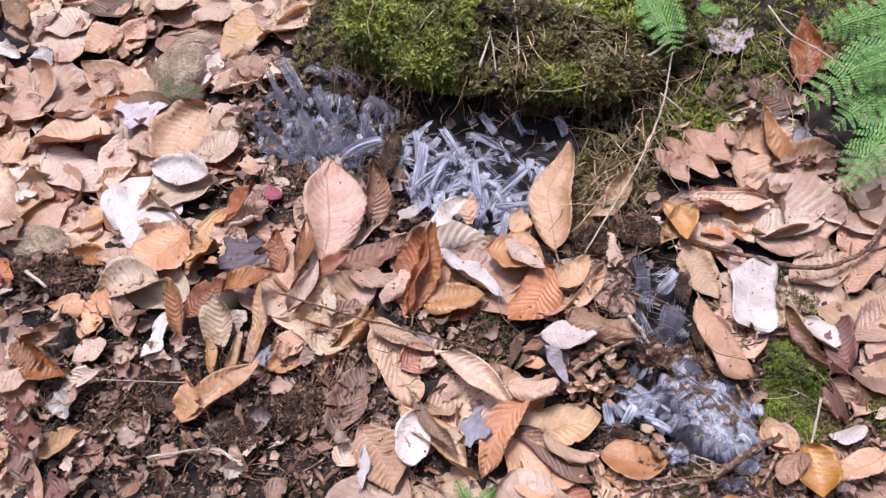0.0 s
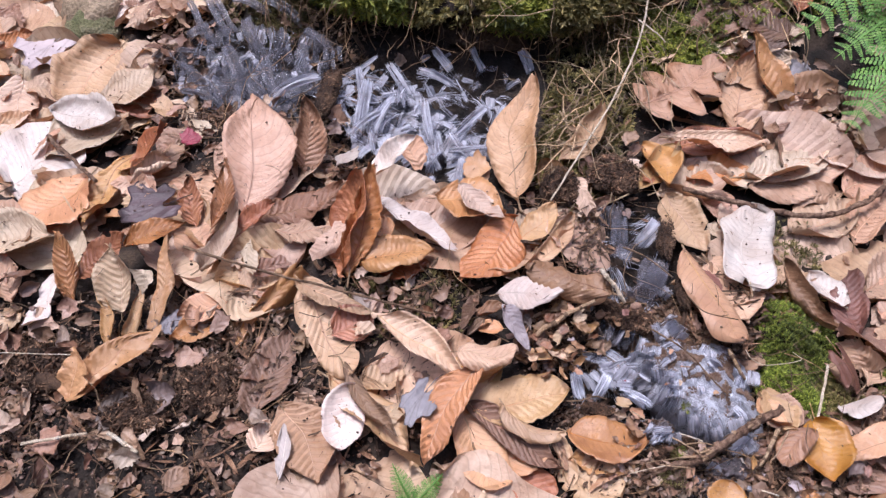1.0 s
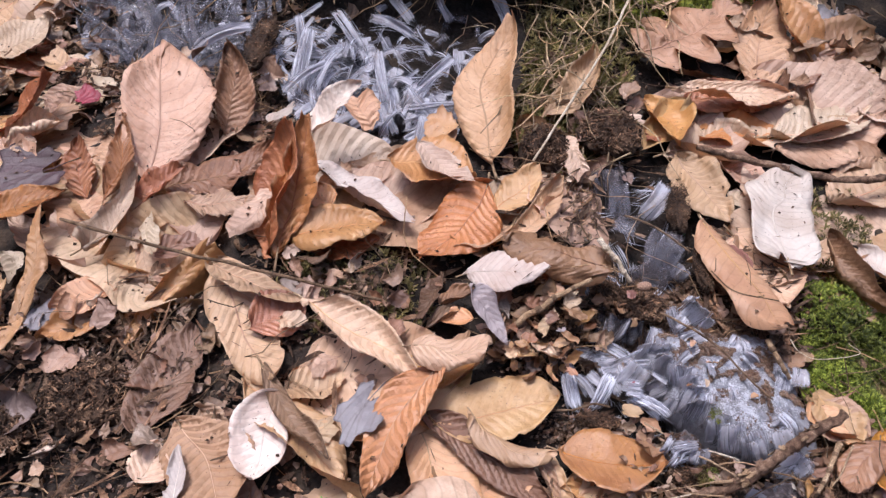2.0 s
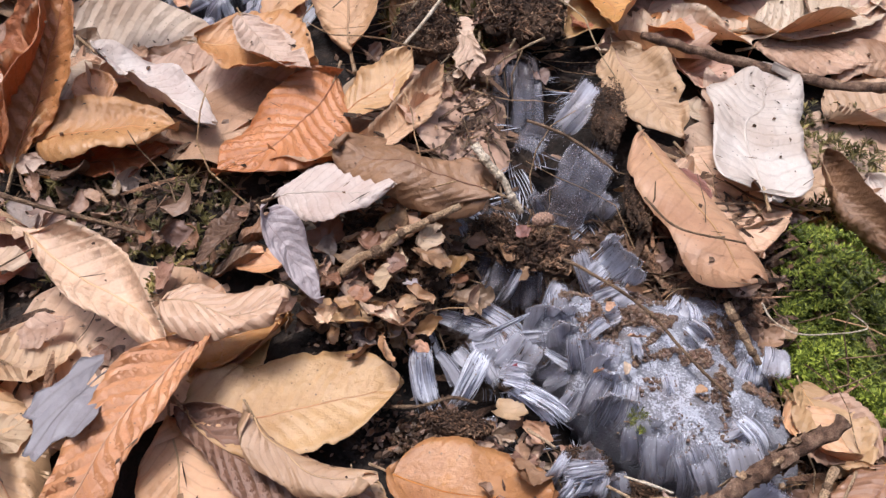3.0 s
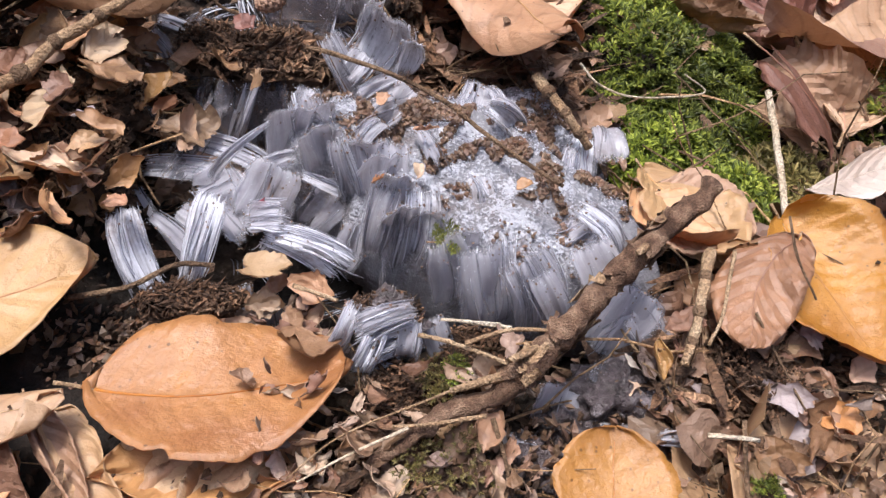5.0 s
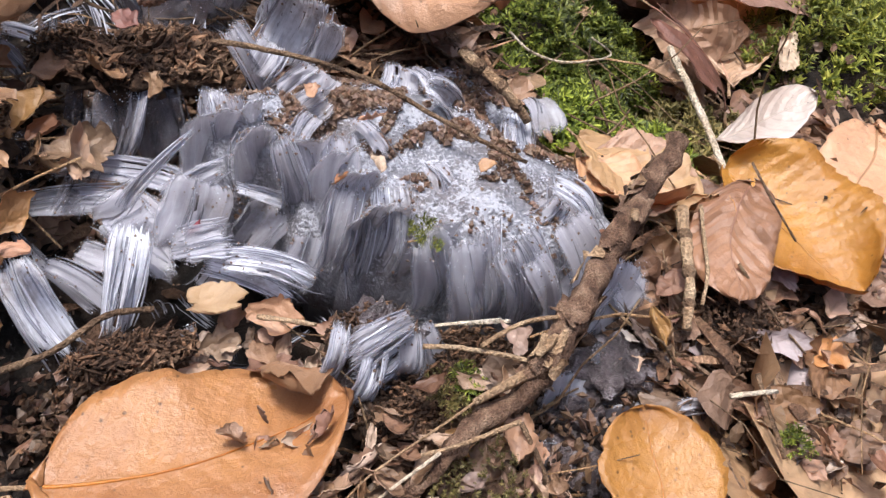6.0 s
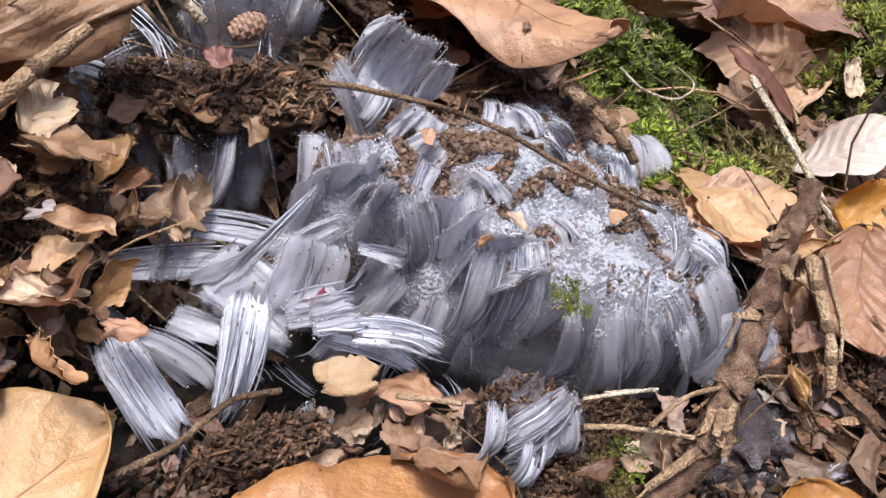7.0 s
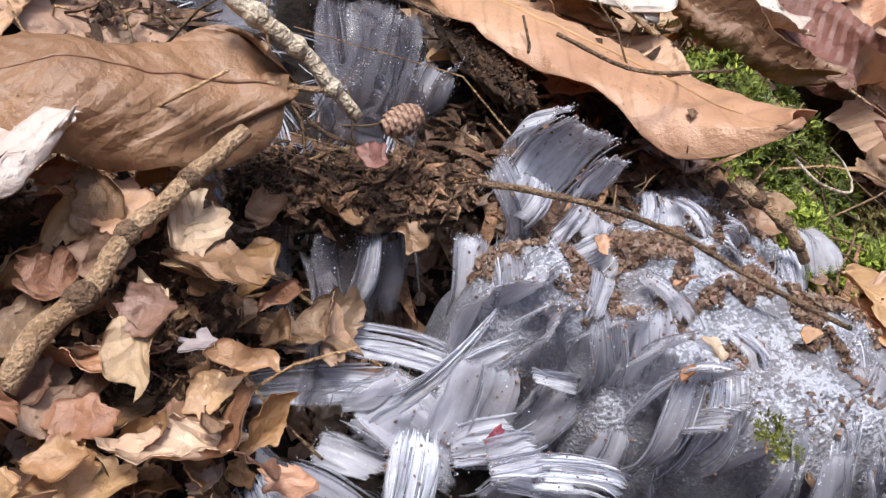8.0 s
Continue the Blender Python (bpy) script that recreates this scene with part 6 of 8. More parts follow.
def stone(p, w, d, look_of):
    rz = min(w, d) * 0.40
    ob = lump("stone", (p[0], p[1], p[2] - rz * 0.55), w / 2, d / 2, rz, stone_materials[look_of], p[0] * 50, 0.16, 1.3)
    tagged(ob, stone_words[look_of], "stone")


# == placed stones ==
stone((-0.1893, 0.7618, 0.0868), 0.0593, 0.1026, "stone")
stone((-0.1857, 0.7249, 0.0760), 0.0492, 0.0510, "mossy")
stone((-0.2446, 0.5235, 0.0523), 0.0728, 0.0384, "stone")
stone((0.1511, 0.7340, 0.1103), 0.0796, 0.0280, "stoneb")
# == end placed stones ==


# ---- sticks, straws, roots ----
stick_rng = random.Random(3)
STICK_WORDS = {"bark": "dark brown knobbly", "palebark": "peeled light brown", "straw": "bleached pale", "twig": "thin brown"}


def stick(name, material, r0, r1, *points):
    line = smooth_line(points, 9)
    o = line[0].copy()
    line = [p - o for p in line]
    n = len(line)
    off = Vector((stick_rng.uniform(0, 50), 0, 0))
    rough = 0.35 if material == "bark" else 0.15
    radii = [(r0 + (r1 - r0) * i / (n - 1)) * (1 + rough * noise.noise(Vector((i * 0.45, 0, 0)) + off)) for i in range(n)]
    line = [p + Vector((noise.noise(p * 120 + off), noise.noise(p * 120 - off), noise.noise(p * 90))) * r0 * 0.6 for p in line]
    v, f = tube(line, radii, 10)
    v = [q + (q - line[min(i // 10, n - 1)]) * (0.7 if material == "bark" else 0.3) * noise.noise(q * (0.65 / max(r0, 1e-4)) + off) for i, q in enumerate(v)]
    label = f"{STICK_WORDS[material]} {name} lying across the leaf litter"
    if name != "branch":
        ob = new(name, mesh_of(name, v, f, STICKS[material]))
        ob.location = o
        if name == "twig" and r0 > 0.0007:
            for i in (n // 4, n // 2, (3 * n) // 4):
                t = (line[i + 1] - line[i - 1]).normalized()
                ring = [line[i] + t * radii[i] * k for k in (-1.3, -0.5, 0.0, 0.5, 1.3)]
                v, f = tube(ring, [radii[i] * k for k in (0.85, 1.22, 1.34, 1.22, 0.85)], 9)
                part("knot", mesh_of("knot", v, f, TWIG if material == "palebark" else STICKS[material]), ob, "swollen bud scar")
        return tagged(ob, label, name)
    ob = new(name)
    ob.empty_display_size = 0.01
    ob.location = o
    tagged(ob, label, name)
    core = part("wood", mesh_of("wood", v, f, STICKS[material]), ob)
    rng = random.Random(15)
    for k in range(46):
        i = rng.randint(2, n - 3)
        t = (line[i + 1] - line[i - 1]).normalized()
        a = t.orthogonal().normalized()
        a = Matrix.Rotation(rng.uniform(0, 6.28), 3, t) @ a
        b = t.cross(a)
        l, w = rng.uniform(0.002, 0.008), rng.uniform(0.0008, 0.0024)
        pts, fs = [], []
        for u in range(5):
            for x in (-1, 0, 1):
                q = line[i] + t * (l * (u / 4 - 0.5)) + b * (x * w * (0.5 + 0.5 * math.sin(math.pi * u / 4))) + a * (radii[i] * (1.04 - 0.12 * abs(x)) + 0.0005 * rng.random() + (0.0012 * rng.random() if u in (0, 4) else 0))
                pts.append(q)
        for u in range(4):
            for x in range(2):
                fs.append((u * 3 + x, u * 3 + x + 1, u * 3 + x + 4, u * 3 + x + 3))
        part("bark_flake", mesh_of("bark_flake", pts, fs, PALEBARK if k % 5 == 0 else BARK), core)
    for i, l in ((10, 0.006), (24, 0.009), (33, 0.012)):
        t = (line[i + 1] - line[i - 1]).normalized()
        d = (t * 0.7 + Vector((rng.uniform(-0.6, 0.6), rng.uniform(-0.6, 0.2), 0.6))).normalized()
        v, f = tube([line[i], line[i] + d * l * 0.5, line[i] + d * l + t * 0.002], [0.0011, 0.0009, 0.0006], 7)
        part("stub", mesh_of("stub", v, f, PALEBARK), ob, "broken side twig")
    return ob


# == placed sticks ==
stick("branch", "bark", .0020, .0029, (0.3623, 0.4166, 0.0959), (0.3476, 0.4072, 0.0903), (0.3325, 0.3958, 0.0844), (0.3213, 0.3878, 0.0800), (0.3188, 0.3870, 0.0778))
stick("twig", "twig", .00055, .00045, (0.2857, 0.4624, 0.0942), (0.2952, 0.4568, 0.0950), (0.3041, 0.4517, 0.0947), (0.3130, 0.4456, 0.0934), (0.3194, 0.4388, 0.0918), (0.3266, 0.4312, 0.0902), (0.3355, 0.4248, 0.0878))
stick("twig", "straw", .0015, .0010, (0.2538, 0.4886, 0.1120), (0.2623, 0.4831, 0.1057), (0.2720, 0.4766, 0.0973))
stick("straw", "straw", .0009, .0008, (0.4004, 0.4623, 0.0826), (0.3945, 0.4400, 0.0800), (0.3881, 0.4158, 0.0765))
stick("root", "straw", .0008, .0007, (0.2794, 0.7635, 0.1607), (0.2747, 0.7096, 0.1383), (0.2574, 0.6478, 0.1225), (0.2394, 0.6057, 0.1090), (0.2200, 0.5593, 0.0969))
stick("root", "straw", .0007, .0005, (0.2721, 0.7249, 0.1420), (0.2861, 0.7149, 0.1393), (0.2950, 0.7123, 0.1333))
stick("twig", "bark", .0022, .0018, (0.4806, 0.6646, 0.1037), (0.4596, 0.6208, 0.0954), (0.4368, 0.5999, 0.0920), (0.4042, 0.5869, 0.0886), (0.3567, 0.5856, 0.0934), (0.3113, 0.5858, 0.0992))
stick("straw", "twig", .0009, .0008, (-0.0158, 0.4786, 0.0884), (0.0387, 0.4662, 0.0911), (0.1008, 0.4600, 0.0888), (0.1529, 0.4591, 0.0807))
stick("twig", "straw", .0014, .0012, (0.2000, 0.7435, 0.1553), (0.2341, 0.7515, 0.1575), (0.2593, 0.7560, 0.1590), (0.2754, 0.7738, 0.1677))
stick("twig", "bark", .0016, .0014, (-0.1611, 0.5832, 0.0689), (-0.1315, 0.5567, 0.0783), (-0.0963, 0.5287, 0.0854))
stick("twig", "palebark", .00044, .00038, (0.3025, 0.3963, 0.0793), (0.3073, 0.3930, 0.0811), (0.3189, 0.3869, 0.0808))
stick("twig", "palebark", .00044, .00033, (0.3098, 0.3913, 0.0830), (0.3187, 0.3933, 0.0835), (0.3265, 0.3925, 0.0838))
stick("straw", "straw", .00033, .00028, (0.3077, 0.4018, 0.0761), (0.3186, 0.3985, 0.0781))
stick("twig", "palebark", .00050, .00038, (0.2806, 0.4130, 0.0743), (0.2886, 0.4074, 0.0760))
stick("twig", "twig", .0006, .0005, (0.2383, 0.4165, 0.0691), (0.2485, 0.4179, 0.0697), (0.2573, 0.4207, 0.0723), (0.2657, 0.4202, 0.0726))
stick("twig", "palebark", .0016, .0011, (0.2185, 0.4505, 0.0860), (0.2280, 0.4575, 0.0905), (0.2355, 0.4625, 0.0940), (0.2440, 0.4675, 0.0975), (0.2520, 0.4720, 0.1010))
stick("twig", "straw", .00038, .00033, (-0.1251, 0.3941, 0.0604), (-0.0905, 0.3968, 0.0640), (-0.0619, 0.4010, 0.0636))
stick("twig", "straw", .0014, .0012, (-0.2261, 0.4790, 0.0640), (-0.2017, 0.4661, 0.0649))
stick("twig", "straw", .0012, .0012, (-0.0230, 0.3549, 0.0598), (-0.0016, 0.3456, 0.0596))
stick("twig", "straw", .0010, .0008, (-0.0692, 0.3404, 0.0583), (-0.0342, 0.3521, 0.0611))
stick("root", "straw", .0007, .0006, (0.1020, 0.7871, 0.1685), (0.1156, 0.7463, 0.1603), (0.1244, 0.7185, 0.1455))
stick("root", "straw", .0012, .0008, (0.1087, 0.7197, 0.1470), (0.1138, 0.7512, 0.1628))
stick("root", "straw", .0007, .0006, (0.1456, 0.7225, 0.1448), (0.1382, 0.7548, 0.1642), (0.1299, 0.7967, 0.1727))
stick("root", "straw", .0012, .0010, (0.1841, 0.7854, 0.1695), (0.1929, 0.8044, 0.1740))
stick("root", "straw", .0009, .0007, (0.3730, 0.8568, 0.1650), (0.3915, 0.8180, 0.1612), (0.4224, 0.8003, 0.1560), (0.4420, 0.7838, 0.1518))
stick("root", "twig", .0006, .0005, (0.3222, 0.7123, 0.1252), (0.3205, 0.7217, 0.1367), (0.3379, 0.7452, 0.1440))
stick("root", "straw", .00028, .00022, (0.3443, 0.4537, 0.0972), (0.3484, 0.4493, 0.0947), (0.3587, 0.4487, 0.0917), (0.3847, 0.4650, 0.0801), (0.3787, 0.4669, 0.0842))
stick("root", "twig", .0004, .0003, (0.2637, 0.4905, 0.0946), (0.2664, 0.4800, 0.0935), (0.2723, 0.4771, 0.0914))
stick("twig", "twig", .0004, .0003, (0.3085, 0.4831, 0.1055), (0.3189, 0.4725, 0.1047), (0.3389, 0.4698, 0.1049))
stick("twig", "twig", .0003, .0002, (0.3687, 0.3955, 0.0817), (0.3723, 0.3858, 0.0768), (0.3743, 0.3770, 0.0748))
stick("twig", "twig", .0003, .0002, (0.3768, 0.4095, 0.0937), (0.3746, 0.4001, 0.0925), (0.3777, 0.3933, 0.0878))
stick("twig", "twig", .0006, .0005, (0.2700, 0.5245, 0.0968), (0.2860, 0.5182, 0.0967), (0.3031, 0.5061, 0.0939))
stick("twig", "straw", .00044, .00033, (0.3132, 0.4022, 0.0743), (0.3211, 0.3989, 0.0763))
stick("twig", "palebark", .0013, .0010, (0.3365, 0.4570, 0.0915), (0.3411, 0.4470, 0.0886), (0.3474, 0.4430, 0.0822))
stick("root", "bark", .0022, .0012, (0.3196, 0.3867, 0.0788), (0.3125, 0.3838, 0.0762), (0.3042, 0.3815, 0.0736), (0.2972, 0.3790, 0.0701), (0.2913, 0.3775, 0.0666))
stick("straw", "palebark", .00022, .00016, (0.3074, 0.3850, 0.0781), (0.2972, 0.3824, 0.0764), (0.2865, 0.3801, 0.0728), (0.2777, 0.3758, 0.0679))
stick("straw", "straw", .0003, .0002, (0.2987, 0.3797, 0.0752), (0.2909, 0.3780, 0.0727), (0.2795, 0.3750, 0.0679))
stick("straw", "palebark", .00044, .00028, (0.3122, 0.3795, 0.0777), (0.3025, 0.3795, 0.0763), (0.2961, 0.3806, 0.0742))
stick("root", "twig", .0005, .0003, (0.3143, 0.3810, 0.0739), (0.3157, 0.3761, 0.0704), (0.3166, 0.3713, 0.0669))
stick("twig", "palebark", .0012, .0009, (0.3632, 0.4091, 0.0851), (0.3573, 0.3967, 0.0814), (0.3527, 0.3877, 0.0762))
stick("twig", "palebark", .00044, .00033, (0.3694, 0.4100, 0.0834), (0.3633, 0.3974, 0.0797), (0.3591, 0.3917, 0.0769))
stick("straw", "straw", .0005, .0004, (0.3529, 0.3739, 0.0746), (0.3623, 0.3719, 0.0748))
stick("twig", "twig", .0005, .0004, (0.3607, 0.3761, 0.0752), (0.3573, 0.3616, 0.0714))
# == end placed sticks ==


# ---- ferns ----
def pinna_mesh():
    """One pinna with its row of rounded lobes, one unit long."""
    verts, faces = [], []
    for k in range(8):
        s = 0.06 + 0.90 * k / 8
        l = 0.21 * (1 - s) ** 0.55 + 0.035
        for sgn in (1, -1):
            o = len(verts)
            c = s + 0.012 * sgn
            verts += [(c - 0.008, 0, 0), (c - 0.040, sgn * l * 0.35, 0.012), (c - 0.030, sgn * l * 0.75, 0.01), (c + 0.014, sgn * l, -0.02),
                      (c + 0.050, sgn * l * 0.72, -0.01), (c + 0.050, sgn * l * 0.30, 0.0), (c + 0.016, 0, 0)]
            ring = tuple(range(o, o + 7))
            faces.append(ring if sgn < 0 else ring[::-1])
    o = len(verts)
    verts += [(0, -0.012, 0.004), (1, -0.003, 0.004), (1, 0.003, 0.004), (0, 0.012, 0.004)]
    faces.append((o, o + 1, o + 2, o + 3))
    return mesh_of("pinna", verts, faces, FERN, smooth=False)


PINNA = pinna_mesh()
fern_rng = random.Random(6)


def frond(base, tip, width):
    m = axes(base, tip, fern_rng.uniform(-15, 15), up=(0, -0.35, 1))
    length = (Vector(tip) - Vector(base)).length
    pts = [Vector((length * s, 0, 0.10 * length * math.sin(math.pi * s))) for s in (0, 0.2, 0.4, 0.6, 0.8, 1.0)]
    line = smooth_line(pts, 3)
    v, f = tube(line, [0.0009 * (1 - 0.7 * i / len(line)) for i in range(len(line))], 5)
    ob = new("fern_frond", mesh_of("fern_frond", v, f, FERN))
    ob.matrix_world = m
    tagged(ob, "fresh green fern frond with lacy pinnae", "fern", "fern fronds")
    pairs = 12
    for k in range(pairs):
        s = 0.06 + 0.92 * k / pairs
        l = width * 0.5 * (math.sin(math.pi * min(1, 0.30 + 0.70 * s)) ** 0.8 + 0.06)
        p = Vector((length * s, 0, 0.10 * length * math.sin(math.pi * s)))
        for sgn in (1, -1):
            q = part("pinna", PINNA, ob)
            turn = sgn * radians(66 + fern_rng.uniform(-6, 6))
            q.matrix_local = Matrix.Translation(p) @ Matrix.Rotation(turn, 4, "Z") @ Matrix.Rotation(radians(fern_rng.uniform(-5, 18)), 4, "Y") @ Matrix.Diagonal((l, min(l, width * 0.5) * 0.85, l, 1))


# == placed ferns ==
frond((0.2525, 0.8156, 0.1906), (0.2796, 0.7440, 0.1705), 0.0480)
frond((0.4723, 0.8018, 0.2074), (0.3967, 0.7742, 0.1895), 0.0449)
frond((0.4763, 0.7796, 0.1991), (0.3865, 0.7128, 0.1487), 0.0541)
frond((0.4724, 0.7443, 0.1699), (0.4189, 0.7040, 0.1426), 0.0441)
frond((0.4800, 0.7216, 0.1641), (0.4275, 0.6480, 0.1172), 0.0525)
frond((0.4670, 0.7486, 0.1955), (0.4248, 0.7384, 0.1784), 0.0438)
frond((0.3026, 0.8108, 0.1770), (0.3183, 0.8213, 0.1788), 0.0264)
frond((0.1597, 0.3403, 0.0612), (0.1455, 0.3557, 0.0745), 0.0138)
frond((0.1616, 0.3406, 0.0613), (0.1743, 0.3547, 0.0735), 0.0137)
# == end placed ferns ==

# ---- fallen leaves, one by one ----
pile_rng = random.Random(71)
for k in range(40):
    x, y = pile_rng.gauss(0.232, 0.013), pile_rng.gauss(0.456, 0.015)
    z = plain(x, y) + pile_rng.uniform(0.002, 0.016)
    a = pile_rng.uniform(0, 2 * math.pi)
    l = pile_rng.uniform(0.007, 0.018)
    leaf("scrap", (x, y, z), (x + l * math.cos(a), y + l * math.sin(a), z + pile_rng.uniform(-0.006, 0.008)), l * pile_rng.uniform(0.35, 0.8),
         pile_rng.choice(("tan", "brown2", "buff", "tan", "buff", "pale", "cream")), 0, 0.6)
for k in range(46):
    x, y = pile_rng.gauss(0.375, 0.022), pile_rng.gauss(0.388, 0.016)
    if math.hypot(x - 0.332, y - 0.364) < 0.026:
        continue
    z = plain(x, y) + pile_rng.uniform(-0.004, 0.006)
    a = pile_rng.uniform(0, 2 * math.pi)
    l = pile_rng.uniform(0.006, 0.016)
    leaf("scrap", (x, y, z), (x + l * math.cos(a), y + l * math.sin(a), z + pile_rng.uniform(-0.003, 0.004)), l * pile_rng.uniform(0.4, 0.9),
         pile_rng.choice(("tan", "brown2", "buff", "pink", "brown2", "greyb", "pinkgrey")), 0, 0.4)

# == placed leaves ==
leaf("beech", (-0.2996, 0.7961, 0.0915), (-0.3489, 0.7711, 0.0880), 0.0471, "pale", 0, 0.15, 0)
leaf("beech", (-0.2650, 0.7856, 0.0898), (-0.2918, 0.7485, 0.0819), 0.0370, "tan", 0, 0.15, 0)
leaf("beech", (-0.2436, 0.7971, 0.0924), (-0.2718, 0.7526, 0.0781), 0.0300, "tan", 0, 0.15, 0)
leaf("scrap", (-0.3191, 0.7291, 0.0733), (-0.3472, 0.7429, 0.0818), 0.0275, "white", 0, 0.15, 0)
leaf("beech", (-0.2971, 0.7567, 0.0803), (-0.3183, 0.7323, 0.0752), 0.0278, "yellow", 0, 0.15, 0)
leaf("scrap", (-0.3840, 0.7515, 0.0840), (-0.3484, 0.7246, 0.0773), 0.0231, "white", 0, 0.15, 0)
leaf("torn", (-0.3393, 0.6469, 0.0547), (-0.3369, 0.7239, 0.0713), 0.0555, "tan", 0, 0.15, 0)
leaf("torn", (-0.3393, 0.7250, 0.0730), (-0.2559, 0.6912, 0.0584), 0.0597, "tan", 0, 0.15, 0)
leaf("beech", (-0.2154, 0.7059, 0.0645), (-0.2881, 0.7303, 0.0692), 0.0481, "tan", 0, 0.15, 0)
leaf("beech", (-0.2665, 0.6770, 0.0600), (-0.2273, 0.6998, 0.0727), 0.0234, "orange", 20, 0.15, 0)
leaf("maple", (-0.1976, 0.7121, 0.0732), (-0.2177, 0.6608, 0.0636), 0.0559, "pinkgrey", 0, 0.15, 0)
leaf("beech", (-0.3283, 0.6555, 0.0581), (-0.3006, 0.6904, 0.0634), 0.0381, "tan", 0, 0.15, 0)
leaf("beech", (-0.2297, 0.6573, 0.0587), (-0.2961, 0.6290, 0.0621), 0.0614, "tan", 15, 0.5, 0)
leaf("oval", (-0.2840, 0.6311, 0.0541), (-0.2142, 0.5939, 0.0504), 0.0476, "pale", 0, 0.15, 0)
leaf("beech", (-0.2197, 0.6561, 0.0559), (-0.2030, 0.5906, 0.0508), 0.0328, "pale", 0, 0.15, 0)
leaf("beech", (-0.1483, 0.6990, 0.0728), (-0.1707, 0.6277, 0.0584), 0.0518, "tan", 0, 0.15, 0)
leaf("beech", (-0.1387, 0.6337, 0.0675), (-0.0985, 0.6558, 0.0889), 0.0430, "pale", 0, 0.15, 0)
leaf("beech", (-0.1403, 0.6434, 0.0623), (-0.0956, 0.6228, 0.0700), 0.0424, "orange", -20, 0.15, 0)
leaf("beech", (-0.1731, 0.6157, 0.0630), (-0.1107, 0.6011, 0.0745), 0.0287, "white", 0, 0.15, 0)
leaf("torn", (-0.1111, 0.5965, 0.0683), (-0.1667, 0.5923, 0.0542), 0.0586, "pale", 0, 0.15, 0)
leaf("torn", (-0.1820, 0.5470, 0.0497), (-0.1427, 0.5910, 0.0553), 0.0792, "white", 0, 0.15, 0)
leaf("beech", (-0.1099, 0.5438, 0.0696), (-0.1418, 0.4898, 0.0696), 0.0534, "tan2", 0, 0.15, 0)
leaf("beech", (-0.0864, 0.5708, 0.0723), (-0.0916, 0.4945, 0.0771), 0.0247, "tan2", 0, 0.5, 0)
leaf("beech", (-0.0818, 0.5511, 0.0723), (-0.0577, 0.5758, 0.1029), 0.0280, "orange", 0, 0.15, 0)
leaf("beech", (-0.0759, 0.5362, 0.0779), (-0.0508, 0.5601, 0.0820), 0.0297, "pale", 0, 2.4, 0)
leaf("maple", (-0.0317, 0.5259, 0.0832), (-0.0715, 0.5008, 0.0787), 0.0525, "purple", 0, 0.15, 0)
leaf("scrap", (-0.0426, 0.5868, 0.0793), (-0.0613, 0.5998, 0.0784), 0.0188, "red", 0, 0.15, 0)
leaf("beech", (-0.1528, 0.7693, 0.0921), (-0.1662, 0.7172, 0.0725), 0.0266, "white", 0, 0.15, 0)
leaf("beech", (-0.1262, 0.8440, 0.1061), (-0.1494, 0.7519, 0.0911), 0.0503, "tan2", 0, 0.3, 0)
leaf("beech", (-0.0924, 0.8475, 0.1069), (-0.1086, 0.7827, 0.0993), 0.0376, "pale", 0, 0.15, 0)
leaf("scrap", (-0.1095, 0.7648, 0.0952), (-0.1309, 0.7375, 0.0860), 0.0321, "white", 0, 0.15, 0)
leaf("beech", (-0.1634, 0.7542, 0.0845), (-0.1219, 0.7271, 0.0848), 0.0262, "brown2", 0, 0.15, 0)
leaf("scrap", (-0.2259, 0.7614, 0.0806), (-0.2220, 0.7314, 0.0708), 0.0164, "brown2", 0, 0.15, 0)
leaf("beech", (-0.1715, 0.8388, 0.1028), (-0.1915, 0.7989, 0.0964), 0.0354, "pale", 0, 0.15, 0)
leaf("beech", (-0.4046, 0.8067, 0.0901), (-0.3572, 0.7597, 0.0860), 0.0259, "brown2", 0, 0.15, 0)
leaf("beech", (-0.3778, 0.8106, 0.0915), (-0.3480, 0.7831, 0.0899), 0.0168, "yellow", 0, 0.15, 0)
leaf("beech", (-0.2681, 0.8269, 0.0974), (-0.3111, 0.7946, 0.0922), 0.0408, "brown", 0, 0.15, 0)
leaf("beech", (-0.2064, 0.8284, 0.1000), (-0.2550, 0.8257, 0.0987), 0.0413, "pale", 0, 0.15, 0)
leaf("beech", (-0.3007, 0.5698, 0.0490), (-0.2897, 0.6072, 0.0500), 0.0332, "pale", 0, 0.15, 0)
leaf("beech", (-0.2817, 0.5954, 0.0480), (-0.2378, 0.5833, 0.0487), 0.0245, "orange", 0, 0.15, 0)
leaf("beech", (-0.3191, 0.6060, 0.0511), (-0.3074, 0.6456, 0.0545), 0.0352, "tan", 0, 0.15, 0)
leaf("scrap", (-0.2880, 0.5652, 0.0482), (-0.2691, 0.5810, 0.0482), 0.0229, "white", 0, 0.15, 0)
leaf("beech", (-0.2595, 0.4953, 0.0552), (-0.2344, 0.4694, 0.0576), 0.0127, "orange", 0, 0.15, 0)
leaf("beech", (-0.2098, 0.5159, 0.0551), (-0.1443, 0.4924, 0.0675), 0.0134, "orange", 0, 1, 0)
leaf("beech", (-0.1107, 0.4838, 0.0711), (-0.1606, 0.4692, 0.0652), 0.0389, "pale", 0, 0.4, 0.05)
leaf("beech", (-0.0816, 0.4402, 0.0594), (-0.1007, 0.4765, 0.0888), 0.0160, "orange", 0, 0.5, 0)
leaf("beech", (-0.1951, 0.4524, 0.0601), (-0.1492, 0.4477, 0.0616), 0.0171, "tan2", 0, 0.15, 0)
